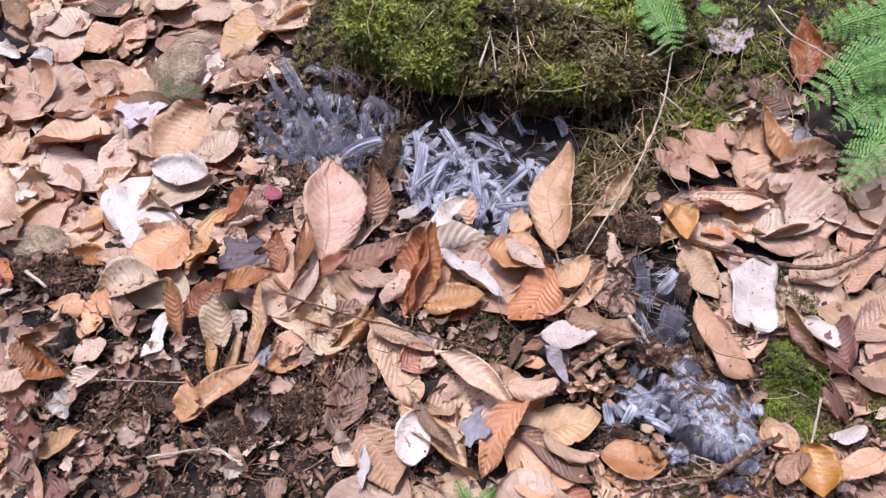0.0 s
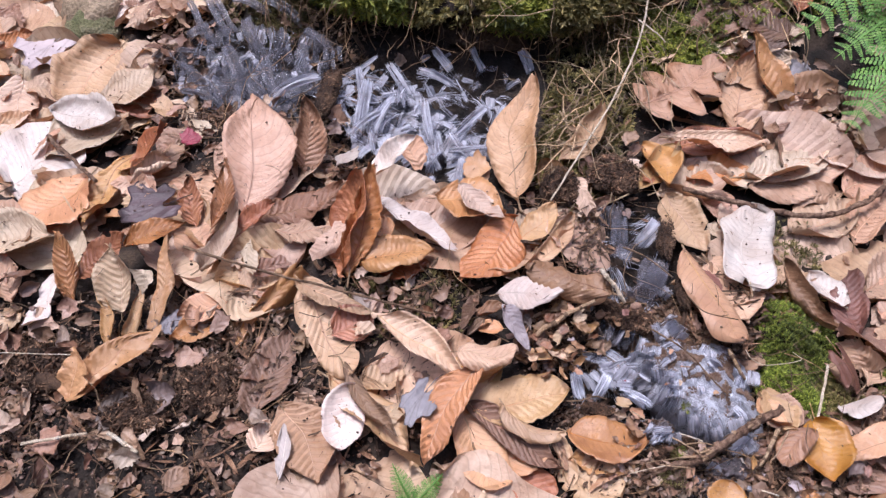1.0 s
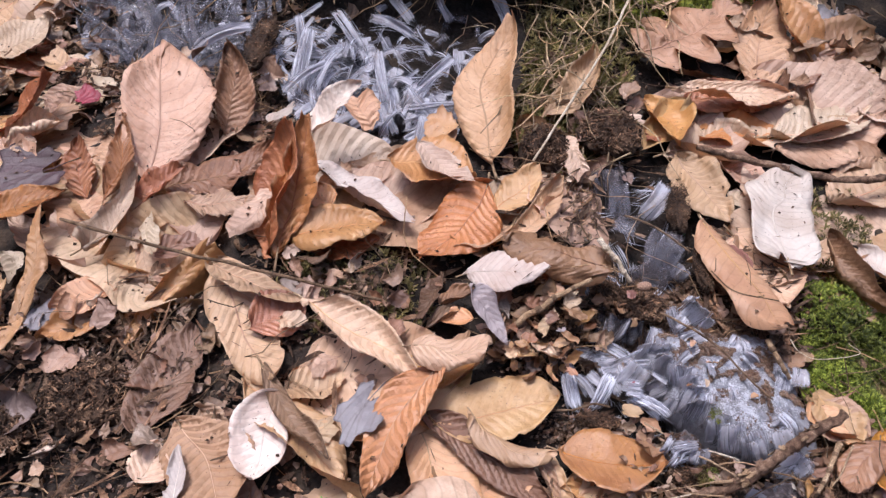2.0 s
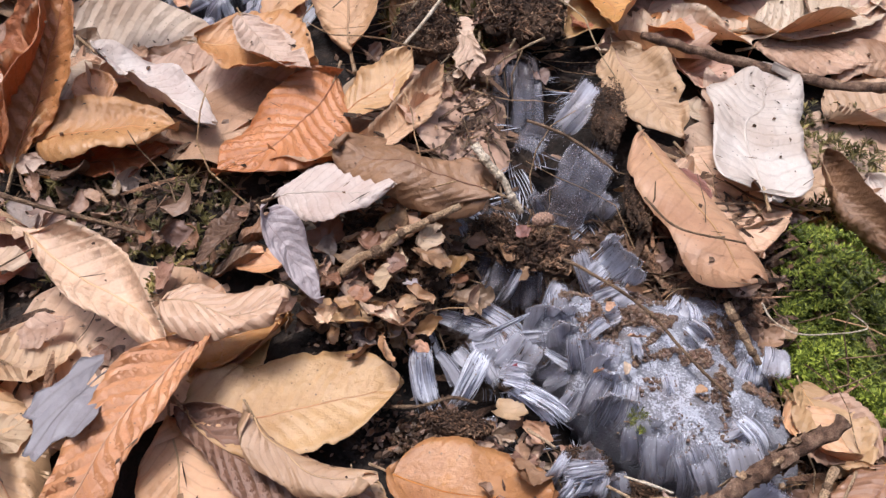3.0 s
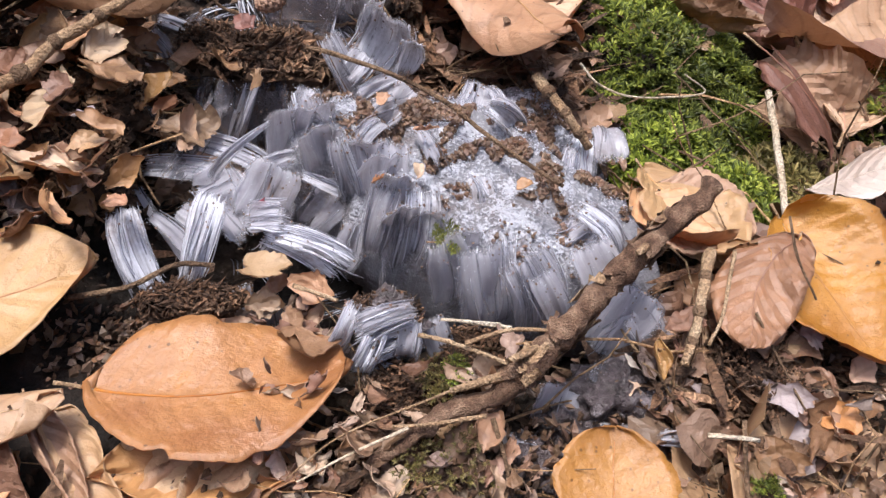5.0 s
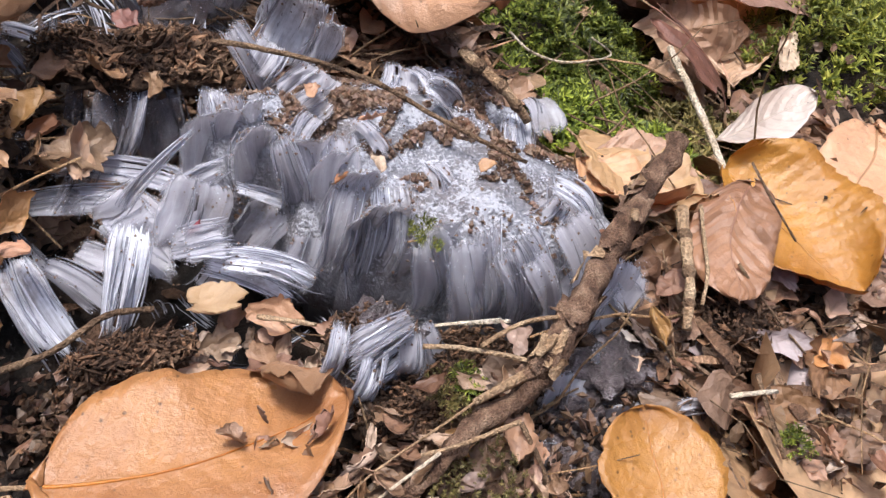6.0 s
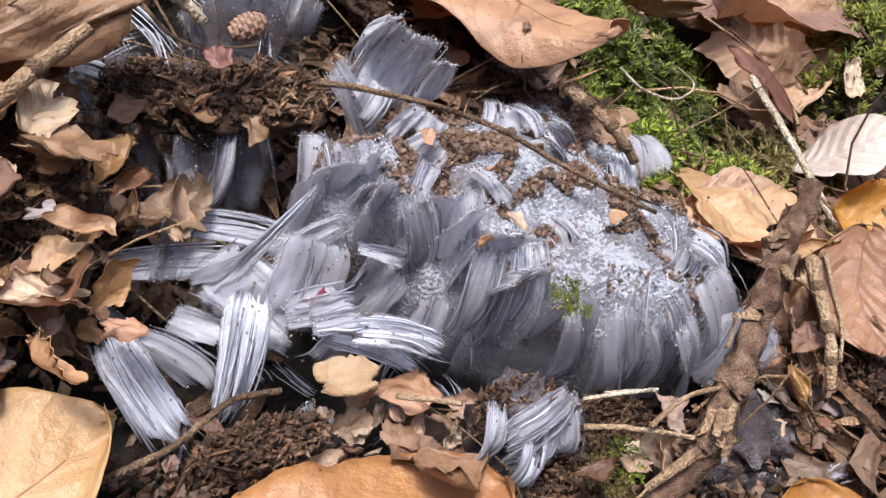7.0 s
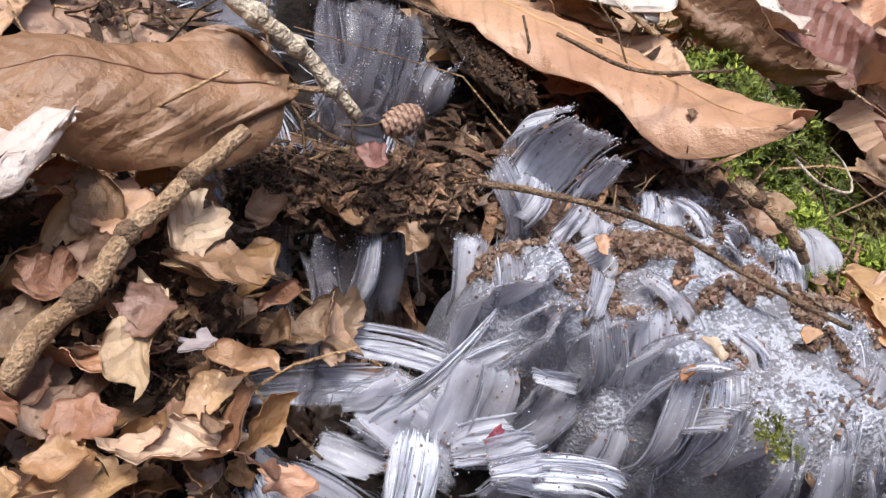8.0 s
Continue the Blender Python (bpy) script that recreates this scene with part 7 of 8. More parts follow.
leaf("beech", (-0.1544, 0.4277, 0.0571), (-0.1519, 0.4702, 0.0717), 0.0238, "tan2", 0, 0.15, 0)
leaf("beech", (-0.1214, 0.4361, 0.0574), (-0.1512, 0.4675, 0.0695), 0.0208, "tan", 0, 0.15, 0)
leaf("beech", (-0.2051, 0.4186, 0.0561), (-0.1482, 0.3894, 0.0609), 0.0277, "orange2", 30, 0.8, 0.05)
leaf("beech", (-0.2013, 0.4159, 0.0579), (-0.1716, 0.4350, 0.0693), 0.0148, "tan2", 50, 0.5, 0.1)
leaf("beech", (-0.1270, 0.4021, 0.0632), (-0.1549, 0.3827, 0.0539), 0.0180, "pale", 0, 0.8, 0.05)
leaf("beech", (-0.1371, 0.4300, 0.0571), (-0.1558, 0.4077, 0.0547), 0.0250, "pale", 0, 0.15, 0)
leaf("beech", (-0.2188, 0.4153, 0.0512), (-0.1655, 0.3624, 0.0471), 0.0274, "pink", 0, 0.15, 0)
leaf("scrap", (-0.1989, 0.3747, 0.0473), (-0.1483, 0.3342, 0.0465), 0.0310, "pinkbrown", 0, 0.15, 0)
leaf("scrap", (-0.1381, 0.3691, 0.0510), (-0.1629, 0.3735, 0.0505), 0.0193, "white", 0, 0.15, 0)
leaf("beech", (-0.1483, 0.3342, 0.0465), (-0.1223, 0.3527, 0.0577), 0.0183, "tan2", 20, 0.6, 0)
leaf("scrap", (-0.1722, 0.3198, 0.0409), (-0.1410, 0.3394, 0.0444), 0.0355, "pinkbrown", 0, 0.15, 0)
leaf("scrap", (-0.1155, 0.3146, 0.0416), (-0.1470, 0.3017, 0.0388), 0.0305, "pinkbrown", 0, 0.15, 0)
leaf("beech", (-0.1060, 0.3507, 0.0441), (-0.1237, 0.3225, 0.0401), 0.0260, "brown2", 0, 0.15, 0)
leaf("scrap", (-0.0967, 0.4587, 0.0649), (-0.1042, 0.4117, 0.0572), 0.0211, "white", 0, 0.15, 0)
leaf("scrap", (-0.0830, 0.4197, 0.0590), (-0.1078, 0.4258, 0.0587), 0.0229, "pale", 0, 0.15, 0)
leaf("scrap", (-0.1105, 0.4317, 0.0573), (-0.1246, 0.4098, 0.0542), 0.0211, "pale", 0, 0.15, 0)
leaf("beech", (-0.0845, 0.4599, 0.0636), (-0.0546, 0.4828, 0.0894), 0.0245, "orange", 20, 0.6, 0)
leaf("beech", (-0.0598, 0.4802, 0.0789), (-0.0198, 0.4966, 0.0883), 0.0207, "orange", 0, 0.9, 0)
leaf("beech", (-0.0466, 0.4377, 0.0645), (-0.0580, 0.4681, 0.0935), 0.0312, "pale", 0, 0.7, 0)
leaf("beech", (-0.0446, 0.4070, 0.0550), (-0.0685, 0.4522, 0.0773), 0.0107, "tan2", 0, 1.2, 0)
leaf("beech", (-0.0379, 0.4052, 0.0550), (-0.0340, 0.4453, 0.0778), 0.0116, "tan2", 0, 1.2, 0)
leaf("beech", (-0.0235, 0.4277, 0.0602), (-0.0292, 0.4834, 0.0904), 0.0149, "tan2", 0, 1, 0)
leaf("beech", (-0.0599, 0.3752, 0.0507), (-0.0126, 0.4213, 0.0759), 0.0276, "tan2", 25, 0.9, 0)
leaf("beech", (-0.0578, 0.3753, 0.0528), (-0.0572, 0.4013, 0.0719), 0.0221, "yellow", -20, 0.5, 0)
leaf("scrap", (-0.0171, 0.4249, 0.0621), (-0.0087, 0.4455, 0.0668), 0.0162, "grey", 0, 0.15, 0)
leaf("beech", (0.0186, 0.4537, 0.0688), (-0.0096, 0.4388, 0.0640), 0.0229, "tan", 0, 0.15, 0)
leaf("beech", (0.0190, 0.4425, 0.0636), (-0.0087, 0.4227, 0.0602), 0.0203, "tan2", 0, 0.15, 0)
leaf("scrap", (-0.0368, 0.3603, 0.0499), (-0.0100, 0.3842, 0.0577), 0.0244, "greyb", 0, 0.15, 0)
leaf("scrap", (-0.0154, 0.3723, 0.0521), (0.0097, 0.3894, 0.0591), 0.0226, "greyb", 0, 0.15, 0)
leaf("beech", (-0.0745, 0.3276, 0.0477), (-0.0790, 0.3135, 0.0468), 0.0178, "brown2", 0, 0.15, 0)
leaf("beech", (0.0187, 0.3290, 0.0514), (0.0287, 0.3438, 0.0545), 0.0170, "brown2", 0, 0.15, 0)
leaf("beech", (-0.0208, 0.5135, 0.0702), (-0.0328, 0.5410, 0.0889), 0.0182, "orange", 0, 0.15, 0)
leaf("beech", (-0.0090, 0.5098, 0.0743), (-0.0084, 0.5541, 0.0994), 0.0189, "orange", 0, 0.8, 0)
leaf("beech", (0.0139, 0.5228, 0.0746), (-0.0059, 0.6125, 0.1082), 0.0529, "tan", 0, 0.25, 0.04, 0.7)
leaf("beech", (-0.0019, 0.4731, 0.0703), (0.0052, 0.5264, 0.0867), 0.0170, "pale", 0, 1, 0)
leaf("beech", (0.0044, 0.5052, 0.0742), (0.0322, 0.5277, 0.0899), 0.0191, "orange", 0, 0.9, 0)
leaf("beech", (0.0398, 0.5712, 0.0772), (0.0324, 0.6189, 0.1084), 0.0241, "brown2", 0, 0.5, 0)
leaf("beech", (0.1976, 0.5693, 0.0852), (0.1965, 0.6580, 0.1153), 0.0402, "tan", 0, 0.4, 0.03, 0.7)
leaf("beech", (0.2249, 0.6052, 0.0924), (0.2521, 0.6446, 0.1160), 0.0217, "tan", 0, 0.6, 0)
leaf("scrap", (0.0609, 0.5751, 0.0845), (0.0803, 0.5910, 0.0891), 0.0290, "white", 0, 0.15, 0)
leaf("beech", (0.0972, 0.5570, 0.0998), (0.1209, 0.5774, 0.1211), 0.0196, "white", 0, 0.8, 0)
leaf("scrap", (0.1251, 0.5834, 0.0840), (0.1105, 0.6132, 0.0928), 0.0228, "tan", 0, 0.15, 0)
leaf("scrap", (0.1565, 0.5804, 0.0868), (0.1783, 0.5952, 0.0934), 0.0288, "tan2", 0, 0.15, 0)
leaf("beech", (0.0913, 0.4889, 0.0717), (0.0981, 0.5506, 0.1151), 0.0266, "orange", 0, 1.1, 0)
leaf("beech", (0.0861, 0.4885, 0.0695), (0.0985, 0.5394, 0.1179), 0.0400, "orange", -50, 0.6, 0, 0.8)
leaf("beech", (0.0208, 0.5234, 0.0750), (0.0754, 0.5512, 0.0823), 0.0260, "brown2", 0, 0.15, 0)
leaf("beech", (0.0327, 0.5152, 0.0765), (0.0739, 0.5210, 0.0768), 0.0220, "tan", 0, 0.15, 0)
leaf("beech", (0.1410, 0.5535, 0.0911), (0.1891, 0.5434, 0.0898), 0.0418, "tan2", 0, 0.3, 0)
leaf("beech", (0.1560, 0.5603, 0.0985), (0.1894, 0.5344, 0.0948), 0.0203, "pale", 0, 0.15, 0)
leaf("beech", (0.1983, 0.5449, 0.0864), (0.1681, 0.4891, 0.0808), 0.0388, "orange3", 0, -0.2, 0, 0.7)
leaf("beech", (0.2027, 0.5312, 0.0810), (0.2225, 0.5573, 0.0967), 0.0225, "tan2", 0, 0.15, 0)
leaf("beech", (0.2158, 0.5137, 0.0794), (0.2358, 0.5495, 0.0944), 0.0158, "tan", 0, 0.6, 0)
leaf("beech", (0.0996, 0.5475, 0.0828), (0.1617, 0.5094, 0.0868), 0.0225, "white", 0, 0.6, -0.04)
leaf("beech", (0.0970, 0.4980, 0.0750), (0.1455, 0.5122, 0.0785), 0.0281, "tan2", -10, 0.3, 0.12)
leaf("beech", (0.1129, 0.5223, 0.0764), (0.1017, 0.5351, 0.0815), 0.0165, "tan2", 0, 0.15, 0)
leaf("beech", (0.1072, 0.4950, 0.0711), (0.1432, 0.5055, 0.0737), 0.0219, "orange2", 0, 0, 0.05)
leaf("beech", (0.1917, 0.4756, 0.0901), (0.2319, 0.4715, 0.1032), 0.0265, "white", 0, -0.3, 0)
leaf("torn", (0.2590, 0.4800, 0.1015), (0.2080, 0.4905, 0.1030), 0.0310, "umber", -12, -1.3, 0.05, 2.2)
leaf("beech", (0.0322, 0.4242, 0.0580), (0.0597, 0.4814, 0.0837), 0.0140, "tan2", 0, 1.3, -0.04)
leaf("beech", (0.0523, 0.3829, 0.0530), (0.0637, 0.4407, 0.0611), 0.0305, "brown2", 0, 0.2, 0)
leaf("oval", (0.0616, 0.4816, 0.0677), (0.1108, 0.4135, 0.0638), 0.0289, "tan", 0, 0.15, 0)
leaf("beech", (0.0917, 0.4407, 0.0682), (0.1148, 0.4600, 0.0713), 0.0257, "orange", 0, 0.15, 0)
leaf("beech", (0.0634, 0.4718, 0.0767), (0.1173, 0.4561, 0.0750), 0.0154, "tan", 0, 0.15, 0)
leaf("beech", (0.1168, 0.4480, 0.0840), (0.1767, 0.4168, 0.0807), 0.0240, "cream", 0, 0.8, 0)
leaf("oval", (0.1124, 0.4070, 0.0671), (0.1152, 0.3637, 0.0622), 0.0261, "white", 0, 0.3, 0)
leaf("beech", (0.0953, 0.4154, 0.0614), (0.1583, 0.3603, 0.0635), 0.0280, "buff", 0, 0.15, 0)
leaf("beech", (0.1043, 0.4168, 0.0719), (0.1453, 0.3729, 0.0684), 0.0099, "brown2", 0, 1.4, 0)
leaf("maple", (0.1626, 0.4158, 0.0761), (0.1493, 0.3784, 0.0752), 0.0267, "grey", 0, 0.15, 0)
leaf("beech", (0.1891, 0.4214, 0.0878), (0.1635, 0.3606, 0.0697), 0.0257, "ribbed", 10, 0.2, 0, 0.4)
leaf("torn", (0.1728, 0.4257, 0.0896), (0.2071, 0.4276, 0.0932), 0.0166, "cream", 0, -0.6, 0)
leaf("oval", (0.1834, 0.4066, 0.0678), (0.2425, 0.4243, 0.0702), 0.0340, "tan2", 0, -0.1, 0, 0.8)
leaf("beech", (0.1825, 0.4069, 0.0698), (0.2399, 0.3717, 0.0620), 0.0220, "brown2", 0, 0.3, 0, 0.4)
leaf("torn", (0.1814, 0.4021, 0.0672), (0.2055, 0.3579, 0.0590), 0.0301, "buff", 0, 0.15, 0, 0.4)
leaf("torn", (0.2026, 0.4024, 0.0765), (0.2377, 0.3892, 0.0735), 0.0200, "buff", 0, -2.5, 0, 0.3)
leaf("beech", (0.2345, 0.3938, 0.0683), (0.2447, 0.3733, 0.0624), 0.0089, "tan", 0, 1.6, 0)
leaf("beech", (0.2793, 0.3802, 0.0625), (0.2455, 0.3798, 0.0611), 0.0183, "tan2", 0, 0.15, 0)
leaf("beech", (0.0719, 0.3882, 0.0594), (0.1040, 0.3460, 0.0577), 0.0398, "tan", 0, 0.2, 0)
leaf("beech", (0.0614, 0.3597, 0.0557), (0.0674, 0.3781, 0.0600), 0.0210, "pale", 0, 0.15, 0)
leaf("beech", (0.0828, 0.3430, 0.0605), (0.0786, 0.3734, 0.0679), 0.0078, "white", 0, 0.6, 0)
leaf("beech", (0.0784, 0.3978, 0.0587), (0.0959, 0.3835, 0.0577), 0.0177, "tan", 0, 0.15, 0)
leaf("beech", (0.1795, 0.4888, 0.0732), (0.1718, 0.4510, 0.0785), 0.0118, "brown", 0, 1, 0)
leaf("beech", (0.1805, 0.4682, 0.0728), (0.1981, 0.4781, 0.0767), 0.0153, "brown2", 0, 1, 0)
leaf("beech", (0.1984, 0.4583, 0.0764), (0.1823, 0.4577, 0.0737), 0.0122, "tan2", 0, 0.6, 0)
leaf("beech", (0.1759, 0.4544, 0.0691), (0.1938, 0.4668, 0.0752), 0.0127, "brown2", 0, 0.8, 0)
leaf("torn", (0.1960, 0.4527, 0.1060), (0.2145, 0.4383, 0.0885), 0.0098, "pinkgrey", 10, 0.25, 0)
leaf("torn", (0.3532, 0.5143, 0.0887), (0.3692, 0.5875, 0.0893), 0.0366, "white", 0, 0.05, 0, 0.4)
leaf("beech", (0.3318, 0.5367, 0.0796), (0.3520, 0.4848, 0.0820), 0.0473, "tan", 0, 0.15, 0)
leaf("oval", (0.3131, 0.5356, 0.0889), (0.3416, 0.4533, 0.0982), 0.0345, "buff", 0, -1, 0, 0.5)
leaf("scrap", (0.3243, 0.5292, 0.0879), (0.3330, 0.4977, 0.0874), 0.0205, "pinkbrown", 0, 0.15, 0)
leaf("beech", (0.3012, 0.5849, 0.0920), (0.3303, 0.5430, 0.0860), 0.0317, "tan", 0, 0.15, 0)
leaf("beech", (0.3247, 0.5950, 0.0837), (0.3566, 0.5824, 0.0753), 0.0300, "tan", 0, 0.15, 0)
leaf("beech", (0.3001, 0.6296, 0.1070), (0.3771, 0.6501, 0.0955), 0.0229, "pale", 0, 0.5, 0)
leaf("beech", (0.3065, 0.6336, 0.0949), (0.3802, 0.6597, 0.0889), 0.0275, "orange", -8, 0.2, 0, 0.6)
leaf("beech", (0.3601, 0.6210, 0.0857), (0.4333, 0.6703, 0.0904), 0.0340, "pale", 0, 0.15, 0)
leaf("beech", (0.3819, 0.6230, 0.0796), (0.4312, 0.6495, 0.0835), 0.0290, "tan", 0, 0.15, 0)
leaf("beech", (0.3178, 0.6113, 0.0906), (0.3707, 0.6324, 0.0816), 0.0290, "tan2", 0, 0.15, 0)
leaf("beech", (0.2853, 0.6337, 0.0958), (0.3019, 0.5833, 0.0998), 0.0259, "tan2", 0, 0.8, 0)
leaf("beech", (0.2975, 0.6204, 0.0920), (0.2840, 0.5915, 0.0949), 0.0157, "orange", 0, 0.15, 0)
leaf("beech", (0.3599, 0.4353, 0.0731), (0.3813, 0.4199, 0.0744), 0.0276, "tan", 0, 0.15, 0)
leaf("oval", (0.2436, 0.3969, 0.0690), (0.2901, 0.3935, 0.0684), 0.0323, "orange4", 0, -0.2, 0.03, 0.5)
leaf("scrap", (0.2755, 0.4009, 0.0747), (0.2883, 0.3946, 0.0765), 0.0132, "brown2", 0, 0.15, 0)
leaf("beech", (0.2737, 0.3844, 0.0608), (0.2508, 0.3795, 0.0593), 0.0205, "buff", 0, 0.15, 0)
leaf("beech", (0.2653, 0.3813, 0.0601), (0.2780, 0.3845, 0.0649), 0.0114, "tan2", 0, 0.15, 0)
leaf("oval", (0.3308, 0.3587, 0.0680), (0.3363, 0.3776, 0.0734), 0.0225, "orange4", 0, 0, 0, 0.35)
leaf("beech", (0.3581, 0.4358, 0.0753), (0.3723, 0.4154, 0.0761), 0.0151, "buff", 0, 0.15, 0)
leaf("beech", (0.3755, 0.4176, 0.0764), (0.3604, 0.3881, 0.0666), 0.0069, "tan", 0, 2, 0)
leaf("oval", (0.3843, 0.4125, 0.0842), (0.3651, 0.3898, 0.0769), 0.0171, "brown3", 0, -0.5, 0.04, 1.5)
leaf("oval", (0.4130, 0.4450, 0.0640), (0.4290, 0.4380, 0.0830), 0.0270, "white", 0, -0.3, 0)
leaf("beech", (0.3843, 0.4194, 0.0803), (0.3933, 0.3835, 0.0773), 0.0316, "orange4", 0, 0.2, 0)
leaf("beech", (0.4414, 0.4268, 0.0813), (0.3975, 0.4000, 0.0774), 0.0196, "yellow", 0, 0.15, 0)
leaf("oval", (0.3593, 0.4418, 0.0688), (0.3943, 0.4380, 0.0588), 0.0233, "buff", 0, 0, 0)
leaf("scrap", (0.4521, 0.4686, 0.0789), (0.4426, 0.4585, 0.0718), 0.0090, "pale", 0, 0.15, 0)
leaf("scrap", (0.3958, 0.3805, 0.0691), (0.3725, 0.3724, 0.0672), 0.0112, "brown2", 0, 0.15, 0)
leaf("scrap", (0.3745, 0.3833, 0.0665), (0.3760, 0.3676, 0.0648), 0.0176, "pinkgrey", 0, 0.15, 0)
leaf("beech", (0.3622, 0.4058, 0.0727), (0.3534, 0.3875, 0.0662), 0.0056, "tan", 0, 1.8, 0)
leaf("oak", (0.2803, 0.6646, 0.1033), (0.3395, 0.7163, 0.1145), 0.0689, "tan", 0, 0.15, 0)
leaf("beech", (0.3600, 0.6659, 0.0909), (0.3670, 0.7340, 0.1155), 0.0375, "tan", 0, 0.15, 0)
leaf("beech", (0.4013, 0.6933, 0.0943), (0.3642, 0.7353, 0.1362), 0.0277, "tan2", 0, 1.2, 0)
leaf("beech", (0.3793, 0.6898, 0.0932), (0.4394, 0.7251, 0.1036), 0.0407, "tan2", 0, 0.15, 0)
leaf("beech", (0.3101, 0.6358, 0.0988), (0.2824, 0.5881, 0.0905), 0.0259, "tan2", 0, 0.8, 0)
leaf("torn", (0.3478, 0.6157, 0.0837), (0.4200, 0.6749, 0.0887), 0.0417, "pale", 0, 0.15, 0)
leaf("beech", (0.3666, 0.6128, 0.0838), (0.4368, 0.6461, 0.0853), 0.0349, "tan", 0, 0.15, 0)
leaf("torn", (0.4192, 0.6730, 0.0903), (0.4784, 0.6509, 0.0891), 0.0568, "pale", 0, 0.15, 0)
leaf("beech", (0.4353, 0.6231, 0.0806), (0.4905, 0.6648, 0.0917), 0.0361, "tan", 0, 0.15, 0)
leaf("beech", (0.2979, 0.5879, 0.0884), (0.3537, 0.6197, 0.0808), 0.0341, "pale", 0, 0.15, 0)
leaf("beech", (0.3952, 0.5828, 0.0732), (0.4460, 0.6220, 0.0769), 0.0354, "tan", 0, 0.15, 0)
leaf("beech", (0.4386, 0.5754, 0.0775), (0.4766, 0.6285, 0.0838), 0.0337, "tan", 0, 0.15, 0)
leaf("beech", (0.4310, 0.5270, 0.0780), (0.4796, 0.5860, 0.0819), 0.0341, "tan", 0, 0.15, 0)
leaf("beech", (0.4666, 0.5577, 0.0767), (0.4470, 0.5107, 0.0744), 0.0280, "tan", 0, 0.15, 0)
leaf("beech", (0.4201, 0.5132, 0.0787), (0.3997, 0.5404, 0.0776), 0.0289, "white", 0, 0.4, 0)
leaf("beech", (0.3825, 0.5417, 0.0790), (0.4104, 0.4937, 0.0720), 0.0213, "brown2", 0, 1.8, 0)
leaf("beech", (0.4247, 0.4920, 0.0739), (0.4270, 0.5443, 0.0794), 0.0226, "pinkbrown", 0, 0.15, 0)
leaf("maple", (0.4030, 0.4790, 0.0850), (0.4260, 0.4560, 0.0640), 0.0250, "pinkbrown", 0, -1.1, 0.10)
leaf("beech", (0.4323, 0.4653, 0.0610), (0.4653, 0.5055, 0.0793), 0.0312, "tan", 0, 0.15, 0)
leaf("beech", (0.3616, 0.4417, 0.0761), (0.3753, 0.4131, 0.0740), 0.0222, "tan2", 0, 0.15, 0)
leaf("beech", (0.4049, 0.7872, 0.1272), (0.4044, 0.8512, 0.1656), 0.0326, "orange", 0, 0.6, 0)
leaf("beech", (0.4121, 0.8179, 0.1260), (0.4455, 0.8356, 0.1354), 0.0332, "orange2", 0, 0.15, 0)
leaf("maple", (0.3609, 0.8599, 0.1449), (0.3203, 0.7975, 0.1362), 0.0486, "pinkgrey", 0, 0.15, 0)
leaf("beech", (0.3219, 0.8605, 0.1335), (0.2973, 0.8271, 0.1267), 0.0267, "brown2", 0, 0.15, 0)
leaf("scrap", (0.2571, 0.7949, 0.1254), (0.2812, 0.7653, 0.1230), 0.0272, "white", 0, 0.15, 0)
leaf("beech", (0.2873, 0.7818, 0.1251), (0.3160, 0.7876, 0.1269), 0.0198, "brown2", 0, 0.15, 0)
leaf("beech", (0.4002, 0.7636, 0.1178), (0.3530, 0.7885, 0.1243), 0.0441, "brown", 0, 0.15, 0)
leaf("beech", (0.3535, 0.7669, 0.1173), (0.4008, 0.7532, 0.1127), 0.0378, "brown", 0, 0.15, 0)
leaf("scrap", (0.4008, 0.7413, 0.1088), (0.4215, 0.7333, 0.1056), 0.0287, "grey", 0, 0.15, 0)
leaf("scrap", (0.2390, 0.4588, 0.0920), (0.2519, 0.4552, 0.0901), 0.0095, "brown2", 0, 0.15, 0)
leaf("scrap", (0.2212, 0.4634, 0.0898), (0.2334, 0.4637, 0.0884), 0.0080, "brown2", 0, 0.15, 0)
leaf("scrap", (0.2314, 0.4547, 0.0872), (0.2393, 0.4569, 0.0898), 0.0084, "brown2", 0, 0.15, 0)
leaf("scrap", (0.2209, 0.4461, 0.0818), (0.2300, 0.4442, 0.0860), 0.0077, "brown2", 0, 0.15, 0)
leaf("scrap", (0.2401, 0.4431, 0.0782), (0.2450, 0.4412, 0.0842), 0.0111, "brown2", 0, 0.15, 0)
leaf("scrap", (0.2181, 0.4507, 0.0823), (0.2253, 0.4532, 0.0848), 0.0066, "brown2", 0, 0.15, 0)
leaf("scrap", (0.2372, 0.4513, 0.0851), (0.2455, 0.4506, 0.0853), 0.0036, "pinkgrey", 0, 0.15, 0)
leaf("scrap", (0.2446, 0.4469, 0.0809), (0.2473, 0.4518, 0.0855), 0.0045, "brown2", 0, 0.15, 0)
leaf("scrap", (0.2279, 0.4625, 0.0900), (0.2368, 0.4638, 0.0905), 0.0068, "brown2", 0, 0.15, 0)
leaf("scrap", (0.2260, 0.4718, 0.0950), (0.2302, 0.4699, 0.0950), 0.0079, "brown2", 0, 0.15, 0)
leaf("scrap", (0.2812, 0.4194, 0.0651), (0.2855, 0.4187, 0.0672), 0.0037, "cream", 0, 0.15, 0)
leaf("scrap", (0.2790, 0.4155, 0.0646), (0.2760, 0.4176, 0.0647), 0.0032, "buff", 0, 0.15, 0)
leaf("scrap", (0.2727, 0.4234, 0.0712), (0.2789, 0.4203, 0.0711), 0.0043, "brown2", 0, 0.15, 0)
leaf("scrap", (0.2762, 0.4057, 0.0693), (0.2859, 0.4040, 0.0695), 0.0117, "brown2", 0, 0.15, 0)
